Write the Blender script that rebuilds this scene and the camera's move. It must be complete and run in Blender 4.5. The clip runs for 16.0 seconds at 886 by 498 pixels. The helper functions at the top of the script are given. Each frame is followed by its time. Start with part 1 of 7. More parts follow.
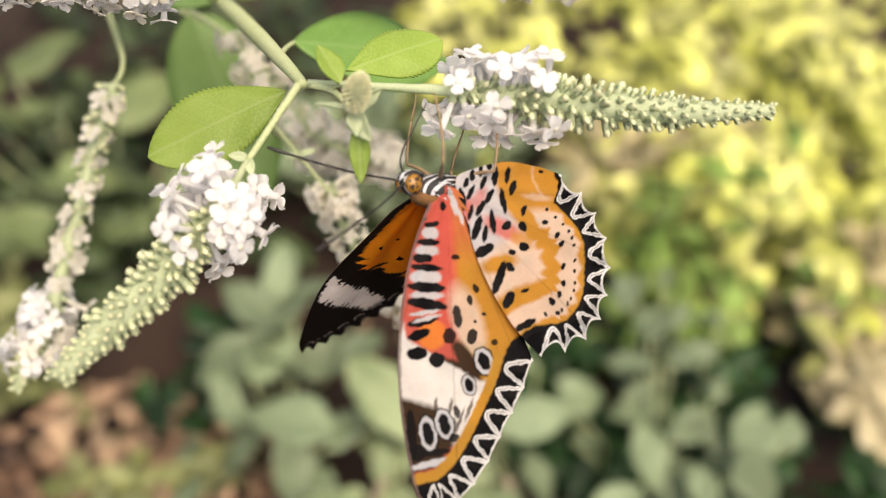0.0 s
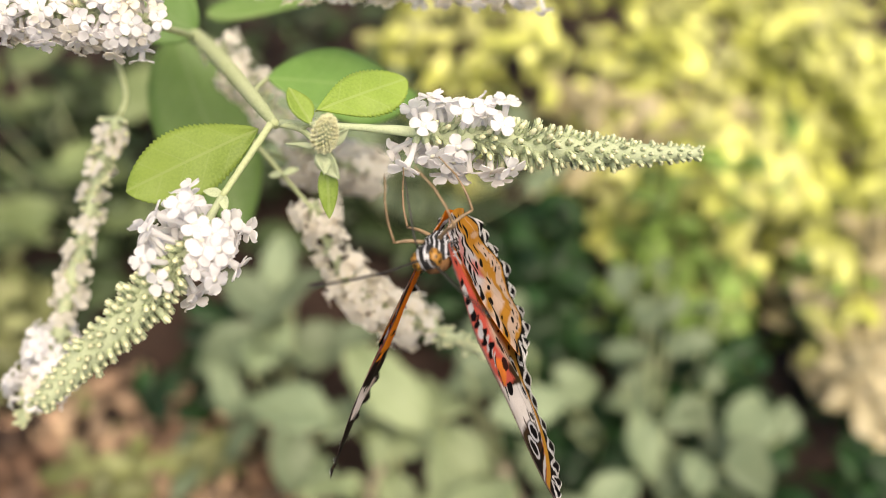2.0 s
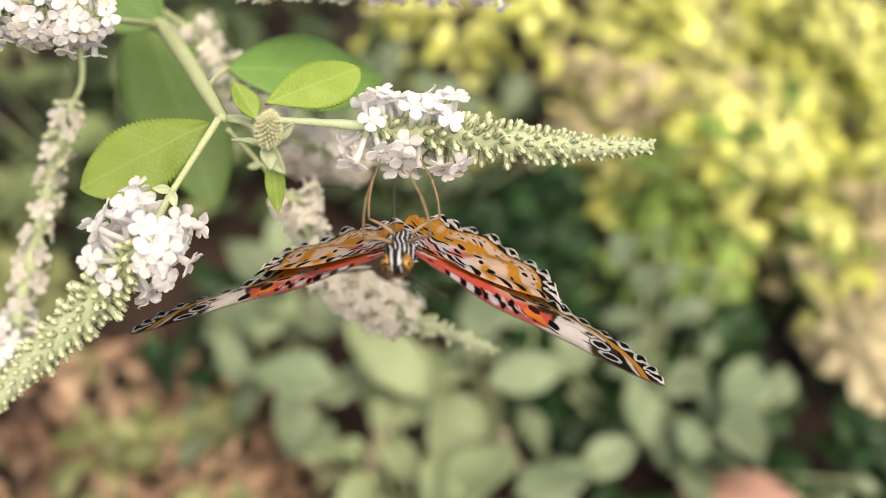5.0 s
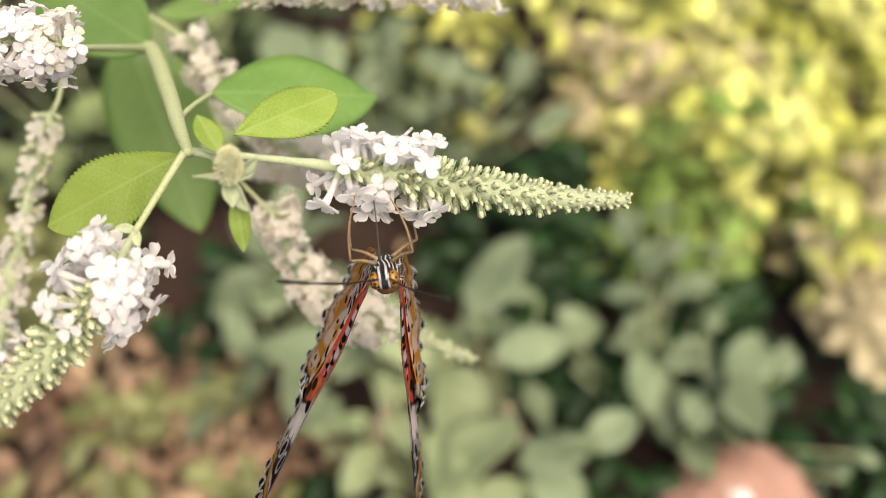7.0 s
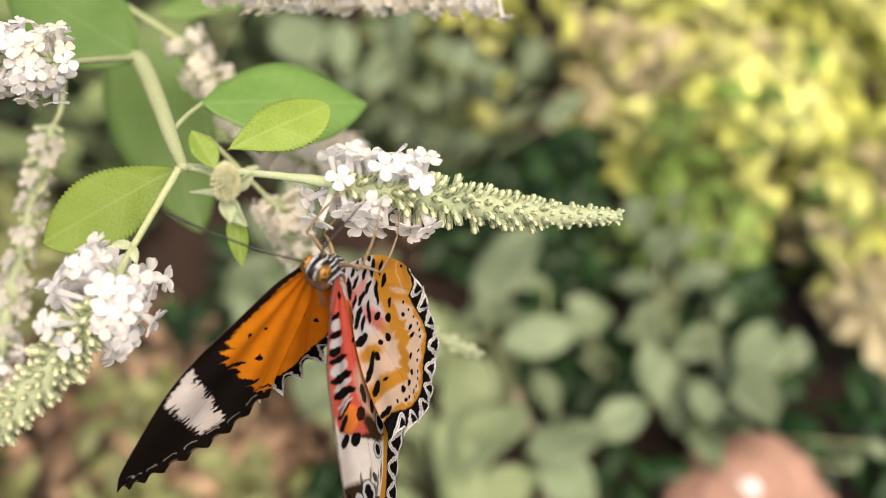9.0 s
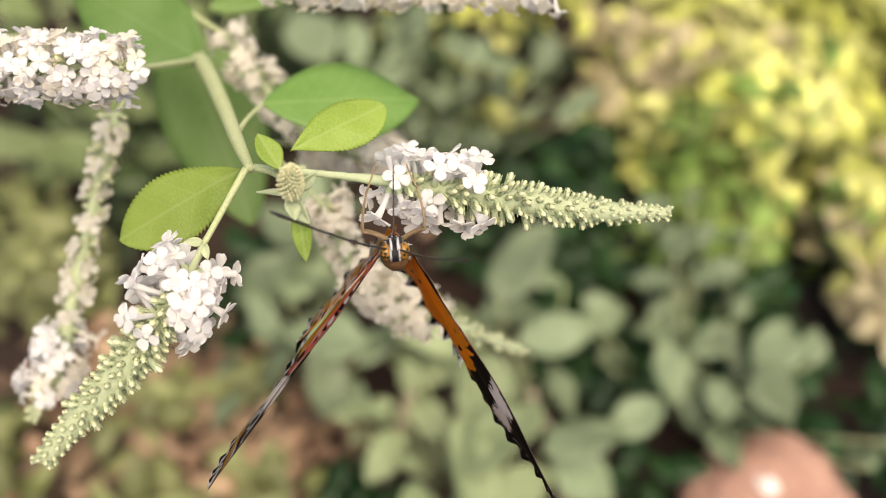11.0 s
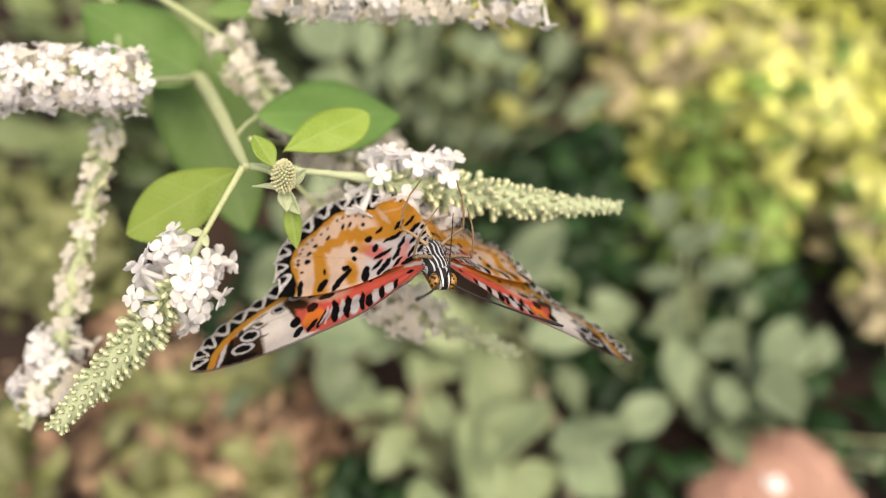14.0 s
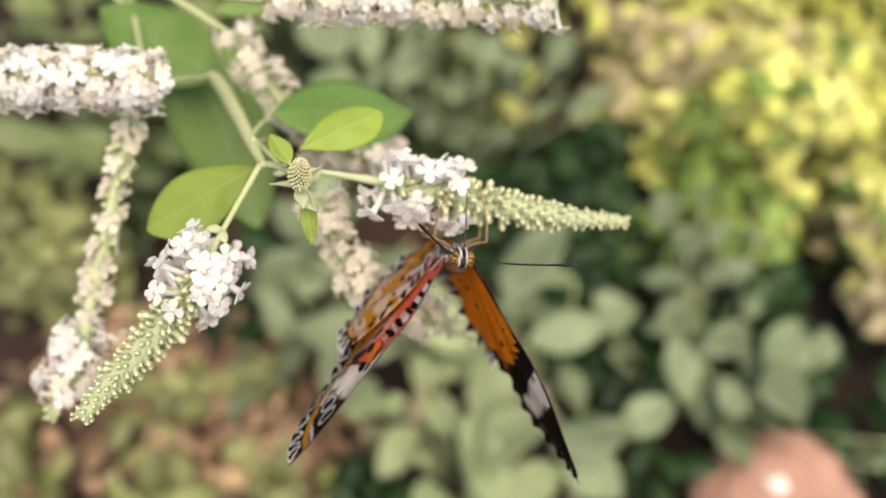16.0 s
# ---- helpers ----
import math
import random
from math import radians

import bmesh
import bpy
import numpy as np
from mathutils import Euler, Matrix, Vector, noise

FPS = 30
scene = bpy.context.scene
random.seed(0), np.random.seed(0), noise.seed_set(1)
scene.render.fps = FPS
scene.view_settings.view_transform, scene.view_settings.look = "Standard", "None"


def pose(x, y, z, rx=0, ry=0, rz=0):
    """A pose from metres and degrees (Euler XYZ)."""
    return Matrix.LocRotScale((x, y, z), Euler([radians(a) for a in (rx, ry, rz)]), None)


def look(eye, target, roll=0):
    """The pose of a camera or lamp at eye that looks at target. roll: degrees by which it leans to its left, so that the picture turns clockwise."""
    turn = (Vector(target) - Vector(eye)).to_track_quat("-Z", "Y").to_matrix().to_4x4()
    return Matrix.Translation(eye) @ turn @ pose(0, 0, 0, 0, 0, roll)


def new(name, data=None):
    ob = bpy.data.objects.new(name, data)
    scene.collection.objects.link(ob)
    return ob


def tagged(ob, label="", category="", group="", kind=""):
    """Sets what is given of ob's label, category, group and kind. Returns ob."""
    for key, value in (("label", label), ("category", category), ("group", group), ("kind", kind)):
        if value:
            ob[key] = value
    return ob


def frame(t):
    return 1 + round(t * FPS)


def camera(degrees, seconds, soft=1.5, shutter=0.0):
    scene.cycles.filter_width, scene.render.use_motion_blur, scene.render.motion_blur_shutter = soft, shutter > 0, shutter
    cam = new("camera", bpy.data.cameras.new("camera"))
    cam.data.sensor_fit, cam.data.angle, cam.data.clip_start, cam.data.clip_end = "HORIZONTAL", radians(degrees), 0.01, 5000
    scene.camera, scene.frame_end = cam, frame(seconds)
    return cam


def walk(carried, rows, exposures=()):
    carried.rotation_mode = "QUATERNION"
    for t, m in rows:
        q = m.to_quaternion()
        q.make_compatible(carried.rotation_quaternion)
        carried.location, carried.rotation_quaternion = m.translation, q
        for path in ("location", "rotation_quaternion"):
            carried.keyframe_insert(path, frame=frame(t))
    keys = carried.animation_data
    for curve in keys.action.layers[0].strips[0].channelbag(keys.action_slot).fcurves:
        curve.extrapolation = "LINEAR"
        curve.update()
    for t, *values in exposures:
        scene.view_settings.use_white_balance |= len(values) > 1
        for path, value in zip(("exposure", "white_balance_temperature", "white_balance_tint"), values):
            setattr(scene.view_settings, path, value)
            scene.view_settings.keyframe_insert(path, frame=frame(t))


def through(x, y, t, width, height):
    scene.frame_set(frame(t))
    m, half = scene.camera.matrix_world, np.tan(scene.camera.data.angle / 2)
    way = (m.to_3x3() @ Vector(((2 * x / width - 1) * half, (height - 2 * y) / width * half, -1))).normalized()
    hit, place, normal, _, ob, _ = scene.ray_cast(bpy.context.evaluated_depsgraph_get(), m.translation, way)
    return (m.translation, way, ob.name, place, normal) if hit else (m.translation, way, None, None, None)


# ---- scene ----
cam = camera(52, 16.0, soft=0.8)
cam.data.dof.use_dof = True
cam.data.dof.focus_distance = 0.146
cam.data.dof.aperture_fstop = 9.7
PATH = [
    (0, pose(-0.01902, -0.08796, 0.61461, 44.17, -1.87, -1.50)), (1, pose(-0.01645, -0.08947, 0.61359, 44.00, -1.77, -1.42)),
    (2, pose(-0.01371, -0.09190, 0.61474, 43.74, -1.65, -1.34)), (3, pose(-0.01059, -0.09566, 0.61733, 43.34, -1.48, -1.29)),
    (4, pose(-0.00744, -0.09993, 0.61938, 42.78, -1.27, -1.25)), (4.8, pose(-0.00647, -0.09996, 0.61945, 42.15, -1.04, -1.06)),
    (5.6, pose(-0.00497, -0.10113, 0.62006, 41.58, -0.83, -0.92)), (6.5, pose(-0.00331, -0.10253, 0.62069, 40.87, -0.62, -0.83)),
    (7.2, pose(-0.00213, -0.10313, 0.62126, 40.46, -0.40, -0.60)), (8, pose(-0.00108, -0.10347, 0.62142, 40.13, -0.20, -0.33)),
    (8.6, pose(-0.00066, -0.10377, 0.62103, 39.97, -0.07, -0.15)), (9, pose(-0.00055, -0.10400, 0.62056, 39.91, 0.02, -0.04)),
    (9.8, pose(-0.00102, -0.10304, 0.62045, 39.86, 0.35, 0.09)), (10.6, pose(-0.00118, -0.10259, 0.62021, 39.77, 0.62, 0.26)),
    (11.5, pose(-0.00152, -0.10170, 0.61931, 39.66, 1.03, 0.44)), (12.2, pose(-0.00151, -0.10175, 0.62017, 39.60, 1.12, 0.57)),
    (13, pose(-0.00120, -0.10217, 0.62125, 39.52, 1.11, 0.78)), (14, pose(-0.00055, -0.10291, 0.62236, 39.39, 1.02, 1.13)),
    (15, pose(-0.00078, -0.10254, 0.62397, 39.24, 1.01, 1.26)), (16, pose(-0.00201, -0.10046, 0.62588, 39.11, 1.15, 1.05)),
]

walk(cam, PATH, exposures=[(0.0, 0.80, 7800, 13), (4.0, 0.78, 7800, 13), (8.0, 0.74, 7800, 13), (16.0, 0.70, 7800, 13)])

# ---- light ----
SUN_ELEVATION, SUN_TURN = radians(66), radians(150)
world = bpy.data.worlds.new("sky")
scene.world = world
world.use_nodes = True
sky = world.node_tree.nodes.new("ShaderNodeTexSky")
sky.sky_type = "NISHITA"
sky.sun_disc = False
sky.sun_elevation, sky.sun_rotation = SUN_ELEVATION, SUN_TURN
world.node_tree.links.new(sky.outputs[0], world.node_tree.nodes["Background"].inputs[0])
world.node_tree.nodes["Background"].inputs[1].default_value = 0.09
sun = new("sun", bpy.data.lights.new("sun", "SUN"))
sun.data.energy, sun.data.angle, sun.data.color = 3.5, radians(62), (1.0, 0.94, 0.84)
sun.matrix_world = look((math.sin(SUN_TURN) * math.cos(SUN_ELEVATION) * 5, math.cos(SUN_TURN) * math.cos(SUN_ELEVATION) * 5, math.sin(SUN_ELEVATION) * 5), (0, 0, 0))

# ---- materials ----
MM = 0.001


def nodes_of(name):
    m = bpy.data.materials.new(name)
    m.use_nodes = True
    return m, m.node_tree.nodes, m.node_tree.links, m.node_tree.nodes["Principled BSDF"]


def mix_color(n, l, fac, a, b, blend="MIX"):
    node = n.new("ShaderNodeMix")
    node.data_type, node.blend_type = "RGBA", blend
    for socket, value in ((node.inputs[0], fac), (node.inputs[6], a), (node.inputs[7], b)):
        if hasattr(value, "links") or hasattr(value, "is_linked"):
            l.new(value, socket)
        elif isinstance(value, (int, float)):
            socket.default_value = value
        else:
            socket.default_value = (*value, 1)
    return node.outputs[2]


def noise_tex(n, l, scale, detail=3.0, rough=0.55):
    co, t = n.new("ShaderNodeTexCoord"), n.new("ShaderNodeTexNoise")
    t.inputs["Scale"].default_value, t.inputs["Detail"].default_value, t.inputs["Roughness"].default_value = scale, detail, rough
    l.new(co.outputs["Object"], t.inputs["Vector"])
    return t


def contrast(n, l, value, low, high):
    r = n.new("ShaderNodeMapRange")
    r.inputs[1].default_value, r.inputs[2].default_value = low, high
    l.new(value, r.inputs[0])
    return r.outputs[0]


def see_through(n, l, p, color, share):
    """Lets part of the light pass through a thin leaf, petal or wing."""
    if share <= 0:
        return
    t, m = n.new("ShaderNodeBsdfTranslucent"), n.new("ShaderNodeMixShader")
    if isinstance(color, tuple):
        t.inputs[0].default_value = (*color, 1)
    else:
        l.new(color, t.inputs[0])
    m.inputs[0].default_value = share
    l.new(p.outputs[0], m.inputs[1])
    l.new(t.outputs[0], m.inputs[2])
    l.new(m.outputs[0], n["Material Output"].inputs[0])


def surface(name, a, b, scale, fine, rough=0.6, bump=0.15, share=0.0, vary=0.25, depth=0.0003, through=None):
    """Two tones at a coarse scale, grain at a fine one, with a slight relief; each object differs a little."""
    m, n, l, p = nodes_of(name)
    coarse, grain = noise_tex(n, l, scale), noise_tex(n, l, fine, 4.0, 0.6)
    c = mix_color(n, l, contrast(n, l, coarse.outputs[0], 0.35, 0.65), a, b)
    c = mix_color(n, l, contrast(n, l, grain.outputs[0], 0.3, 0.75), c, tuple(min(1.0, v * 1.25) for v in b))
    info, hsv = n.new("ShaderNodeObjectInfo"), n.new("ShaderNodeHueSaturation")
    r = n.new("ShaderNodeMapRange")
    r.inputs[3].default_value, r.inputs[4].default_value = 1 - vary, 1 + vary
    l.new(info.outputs["Random"], r.inputs[0])
    l.new(r.outputs[0], hsv.inputs["Value"])
    l.new(c, hsv.inputs["Color"])
    l.new(hsv.outputs[0], p.inputs["Base Color"])
    p.inputs["Roughness"].default_value = rough
    b_ = n.new("ShaderNodeBump")
    b_.inputs["Strength"].default_value, b_.inputs["Distance"].default_value = bump, depth
    l.new(grain.outputs[0], b_.inputs["Height"])
    l.new(b_.outputs[0], p.inputs["Normal"])
    see_through(n, l, p, through or hsv.outputs[0], share)
    return m


def leaf_surface(name, a, b, vein, length, share=0.35, rough=0.5, vary=0.15, veins=9.0, island=False):
    """A leaf blade that lies along its own x: tones in blotches, a pale midrib and slanting side veins."""
    m, n, l, p = nodes_of(name)
    co, sep = n.new("ShaderNodeTexCoord"), n.new("ShaderNodeSeparateXYZ")
    l.new(co.outputs["Object"], sep.inputs[0])

    def calc(op, x, y=None):
        k = n.new("ShaderNodeMath")
        k.operation = op
        for socket, v in zip(k.inputs, (x, y)):
            if v is None:
                continue
            if isinstance(v, (int, float)):
                socket.default_value = v
            else:
                l.new(v, socket)
        return k.outputs[0]
    across = calc("ABSOLUTE", sep.outputs[1])
    slant = calc("SUBTRACT", sep.outputs[0], calc("MULTIPLY", across, 0.85))
    wave = calc("ABSOLUTE", calc("SINE", calc("MULTIPLY", slant, math.pi * veins / length)))
    side = calc("LESS_THAN", wave, 0.13)
    rib = calc("LESS_THAN", across, length * 0.009)
    lines = calc("MAXIMUM", calc("MULTIPLY", side, 0.45), rib)
    blotch, grain = noise_tex(n, l, 2.2 / length), noise_tex(n, l, 60 / length, 4.0, 0.65)
    c = mix_color(n, l, contrast(n, l, blotch.outputs[0], 0.35, 0.65), a, b)
    c = mix_color(n, l, contrast(n, l, grain.outputs[0], 0.35, 0.8), c, tuple(v * 1.14 for v in b))
    c = mix_color(n, l, calc("MULTIPLY", lines, 0.55), c, vein)
    info, hsv = n.new("ShaderNodeObjectInfo"), n.new("ShaderNodeHueSaturation")
    r = n.new("ShaderNodeMapRange")
    r.inputs[3].default_value, r.inputs[4].default_value = 1 - vary, 1 + vary
    geo = n.new("ShaderNodeNewGeometry")
    l.new(geo.outputs["Random Per Island"] if island else info.outputs["Random"], r.inputs[0])
    if island:
        wide = noise_tex(n, l, 14, 1.0)
        c = mix_color(n, l, contrast(n, l, wide.outputs[0], 0.35, 0.65), c, tuple(0.86 * v for v in a))
    l.new(r.outputs[0], hsv.inputs["Value"])
    l.new(c, hsv.inputs["Color"])
    l.new(hsv.outputs[0], p.inputs["Base Color"])
    p.inputs["Roughness"].default_value = rough
    b_ = n.new("ShaderNodeBump")
    b_.inputs["Strength"].default_value, b_.inputs["Distance"].default_value = 0.35, length * 0.006
    l.new(calc("SUBTRACT", calc("MULTIPLY", grain.outputs[0], 0.5), lines), b_.inputs["Height"])
    l.new(b_.outputs[0], p.inputs["Normal"])
    see_through(n, l, p, hsv.outputs[0], share)
    return m


def wing_surface():
    """The scales of a wing: the pattern that the mesh carries, grain and a faint sheen."""
    m, n, l, p = nodes_of("wing_scales")
    pattern = n.new("ShaderNodeVertexColor")
    pattern.layer_name = "pattern"
    grain, broad = noise_tex(n, l, 5200, 3.0), noise_tex(n, l, 260, 2.0)
    c = mix_color(n, l, contrast(n, l, grain.outputs[0], 0.3, 0.7), mix_color(n, l, 1.0, pattern.outputs[0], (0.86, 0.86, 0.86), "MULTIPLY"), pattern.outputs[0])
    c = mix_color(n, l, contrast(n, l, broad.outputs[0], 0.3, 0.7), mix_color(n, l, 1.0, c, (0.88, 0.86, 0.84), "MULTIPLY"), c)
    l.new(c, p.inputs["Base Color"])
    p.inputs["Roughness"].default_value = 0.55
    p.inputs["Specular IOR Level"].default_value = 0.12
    b_ = n.new("ShaderNodeBump")
    b_.inputs["Strength"].default_value, b_.inputs["Distance"].default_value = 0.2, 0.00006
    l.new(grain.outputs[0], b_.inputs["Height"])
    l.new(b_.outputs[0], p.inputs["Normal"])
    see_through(n, l, p, c, 0.46)
    return m


def striped(name, dark, light, period, direction, distortion=2.5, share=0.5):
    m, n, l, p = nodes_of(name)
    co, wv, mp = n.new("ShaderNodeTexCoord"), n.new("ShaderNodeTexWave"), n.new("ShaderNodeMapping")
    mp.inputs["Rotation"].default_value = direction
    l.new(co.outputs["Object"], mp.inputs["Vector"])
    l.new(mp.outputs[0], wv.inputs["Vector"])
    wv.inputs["Scale"].default_value = math.tau / (20 * period)
    wv.inputs["Distortion"].default_value, wv.inputs["Detail"].default_value = distortion, 1.0
    wv.inputs["Detail Scale"].default_value = 0.6
    grain = noise_tex(n, l, 4000, 2.0)
    c = mix_color(n, l, contrast(n, l, wv.outputs["Fac"], share - 0.06, share + 0.06), dark, light)
    c = mix_color(n, l, contrast(n, l, grain.outputs[0], 0.2, 0.8), mix_color(n, l, 1.0, c, (0.7, 0.7, 0.7), "MULTIPLY"), c)
    l.new(c, p.inputs["Base Color"])
    p.inputs["Roughness"].default_value = 0.65
    b_ = n.new("ShaderNodeBump")
    b_.inputs["Strength"].default_value, b_.inputs["Distance"].default_value = 0.6, 0.00015
    l.new(grain.outputs[0], b_.inputs["Height"])
    l.new(b_.outputs[0], p.inputs["Normal"])
    return m


def spotted(name, ground, dot, size):
    m, n, l, p = nodes_of(name)
    co, v = n.new("ShaderNodeTexCoord"), n.new("ShaderNodeTexVoronoi")
    v.inputs["Scale"].default_value = 1 / size
    l.new(co.outputs["Object"], v.inputs["Vector"])
    c = mix_color(n, l, contrast(n, l, v.outputs["Distance"], 0.40, 0.47), dot, ground)
    l.new(c, p.inputs["Base Color"])
    p.inputs["Roughness"].default_value = 0.28
    return m


WING = wing_surface()
THORAX = striped("striped_scales", (0.012, 0.012, 0.014), (0.56, 0.56, 0.60), 0.00066, (0, 0, 0.12), 4.2, 0.75)
HEAD = striped("head_scales", (0.012, 0.011, 0.012), (0.55, 0.55, 0.57), 0.0014, (0, 0, 0), 1.5, 0.87)
PALP = striped("palp_scales", (0.012, 0.011, 0.012), (0.60, 0.60, 0.63), 0.0011, (0, 0, 0), 1.2, 0.78)
FUR = surface("brown_fur", (0.05, 0.024, 0.010), (0.17, 0.075, 0.022), 500, 4000, 0.8, 0.8, 0.0, 0.0)
ABDOMEN = surface("orange_abdomen", (0.42, 0.26, 0.11), (0.56, 0.40, 0.22), 300, 3000, 0.65, 0.5, 0.0, 0.0)
EYE = spotted("spotted_eye", (0.30, 0.14, 0.02), (0.015, 0.009, 0.006), 0.00062)
HAIR = surface("white_hair", (0.40, 0.40, 0.43), (0.58, 0.57, 0.58), 900, 5000, 0.7, 0.2, 0.0, 0.0)
BLACK = surface("black_chitin", (0.008, 0.007, 0.007), (0.02, 0.017, 0.015), 900, 6000, 0.4, 0.2, 0.0, 0.0)
LEG = surface("tan_leg", (0.05, 0.032, 0.02), (0.27, 0.18, 0.10), 420, 4000, 0.5, 0.2, 0.0, 0.2)

PETAL = surface("white_petal", (0.85, 0.85, 0.865), (0.88, 0.88, 0.895), 700, 4500, 0.8, 0.1, 0.62, 0.03, through=(0.97, 0.945, 0.945))
PETAL_FADED = surface("pinkish_petal", (0.93, 0.88, 0.80), (0.95, 0.91, 0.85), 500, 3500, 0.6, 0.2, 0.66, 0.05, through=(0.98, 0.94, 0.86))
THROAT = surface("cream_throat", (0.78, 0.74, 0.58), (0.85, 0.82, 0.68), 900, 4500, 0.6, 0.2, 0.2, 0.1)
CALYX = surface("pale_green_calyx", (0.414, 0.486, 0.297), (0.522, 0.585, 0.387), 700, 5000, 0.75, 0.5, 0.35, 0.12)
BUD_TIP = surface("cream_bud", (0.62, 0.62, 0.38), (0.72, 0.71, 0.48), 900, 5000, 0.6, 0.2, 0.2, 0.12)
STEM = surface("downy_stem", (0.425, 0.493, 0.246), (0.51, 0.561, 0.323), 160, 2500, 0.75, 0.5, 0.2, 0.08)
LEAF_LIME = leaf_surface("lime_leaf", (0.245, 0.37, 0.062), (0.325, 0.45, 0.09), (0.40, 0.51, 0.16), 0.026, 0.45, veins=6.0)
LEAF_GREEN = leaf_surface("mid_green_leaf", (0.118, 0.247, 0.0534), (0.167, 0.312, 0.0784), (0.242, 0.373, 0.128), 0.032, 0.35)
LEAF_DARK = leaf_surface("deep_green_leaf", (0.14, 0.259, 0.0594), (0.191, 0.319, 0.0871), (0.274, 0.389, 0.151), 0.045, 0.35)
SAGE = leaf_surface("sage_green_leaf", (0.106, 0.153, 0.0789), (0.213, 0.273, 0.162), (0.234, 0.285, 0.158), 0.06, 0.25, 0.55, 0.28)
PALE = leaf_surface("pale_green_leaf", (0.208, 0.266, 0.129), (0.298, 0.365, 0.196), (0.313, 0.373, 0.222), 0.06, 0.3, 0.55, 0.15)
MOSS = leaf_surface("soft_green_leaf", (0.115, 0.165, 0.062), (0.215, 0.275, 0.115), (0.25, 0.30, 0.15), 0.06, 0.3, 0.55, 0.3)
# yellow-green raised far up: stronger sun on this shrub is put into the colour
LIME_SUNLIT = leaf_surface("sun_brightened_lime_leaf", (0.64, 0.67, 0.159), (0.902, 0.89, 0.466), (0.902, 0.89, 0.498), 0.03, 0.45, 0.42, 0.4, island=True)
LIME_MID = leaf_surface("fresh_green_leaf", (0.213, 0.344, 0.0616), (0.341, 0.482, 0.151), (0.351, 0.495, 0.19), 0.03, 0.45, 0.45, 0.4, island=True)
LIME_LOW = leaf_surface("meadow_green_leaf", (0.235, 0.265, 0.095), (0.37, 0.385, 0.19), (0.39, 0.40, 0.22), 0.03, 0.45, 0.45, 0.4, island=True)
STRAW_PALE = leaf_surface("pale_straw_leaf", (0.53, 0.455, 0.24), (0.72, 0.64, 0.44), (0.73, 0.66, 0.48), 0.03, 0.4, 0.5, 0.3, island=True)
# green taken almost to black: the shade between the plants is in the colour
GREEN_SHADED = leaf_surface("shade_darkened_green_leaf", (0.0093, 0.0402, 0.0093), (0.0263, 0.0811, 0.0186), (0.0497, 0.116, 0.031), 0.03, 0.3, 0.5, 0.5, island=True)
# muted green, lowered further so that its colour holds half shade
SAGE_SHADED = leaf_surface("shade_muted_green_leaf", (0.0363, 0.0632, 0.0211), (0.0796, 0.114, 0.0456), (0.109, 0.143, 0.0702), 0.04, 0.25, 0.55, 0.45, island=True)
STRAW = leaf_surface("dry_leaf", (0.17, 0.095, 0.06), (0.53, 0.385, 0.25), (0.54, 0.40, 0.26), 0.04, 0.15, 0.75, 0.75, island=True)
# dark soil, its colour deepened further to stand for shadow under the plants
SOIL = surface("shade_darkened_soil", (0.0123, 0.00646, 0.00446), (0.0397, 0.0197, 0.0127), 9, 160, 0.95, 1.0, 0.0, 0.0, 0.01)
ROCK = surface("pinkish_sandstone", (0.317, 0.164, 0.12), (0.408, 0.239, 0.186), 14, 220, 0.85, 0.8, 0.0, 0.0, 0.004)
WHITISH = surface("whitish_spot", (0.62, 0.58, 0.56), (0.74, 0.71, 0.70), 150, 900, 0.8, 0.6, 0.0, 0.0)
BARK = surface("brown_twig", (0.20, 0.16, 0.11), (0.30, 0.25, 0.18), 60, 700, 0.85, 0.6, 0.0, 0.1)


# ---- building helpers ----
def mesh_object(name, verts, faces, materials, parent=None, label="", slots=None, smooth=True):
    me = bpy.data.meshes.new(name)
    me.from_pydata([tuple(v) for v in verts], [], faces)
    for m in materials:
        me.materials.append(m)
    if slots is not None:
        me.polygons.foreach_set("material_index", slots)
    me.polygons.foreach_set("use_smooth", [smooth] * len(me.polygons))
    me.update()
    ob = new(name, me)
    ob.parent = parent
    if label:
        tagged(ob, label)
    return ob


def place_part(name, me, matrix, parent, label=""):
    ob = new(name, me)
    ob.parent = parent
    ob.matrix_basis = matrix
    if label:
        tagged(ob, label)
    return ob


def empty(name, m=None):
    ob = new(name)
    ob.empty_display_size = 0.002
    if m is not None:
        ob.matrix_basis = m
    return ob


def mm(*v):
    return Vector(v) * MM


def glide(points, n):
    """A smooth line through the given points, as n + 1 points."""
    p = [Vector(q) for q in points]
    p = [2 * p[0] - p[1]] + p + [2 * p[-1] - p[-2]]
    out, spans = [], len(p) - 3
    for k in range(n + 1):
        s = min(k / n * spans, spans - 1e-6)
        i, t = int(s), s - int(s)
        a, b, c, d = p[i:i + 4]
        out.append(0.5 * (2 * b + (c - a) * t + (2 * a - 5 * b + 4 * c - d) * t * t + (3 * b - a - 3 * c + d) * t ** 3))
    return out


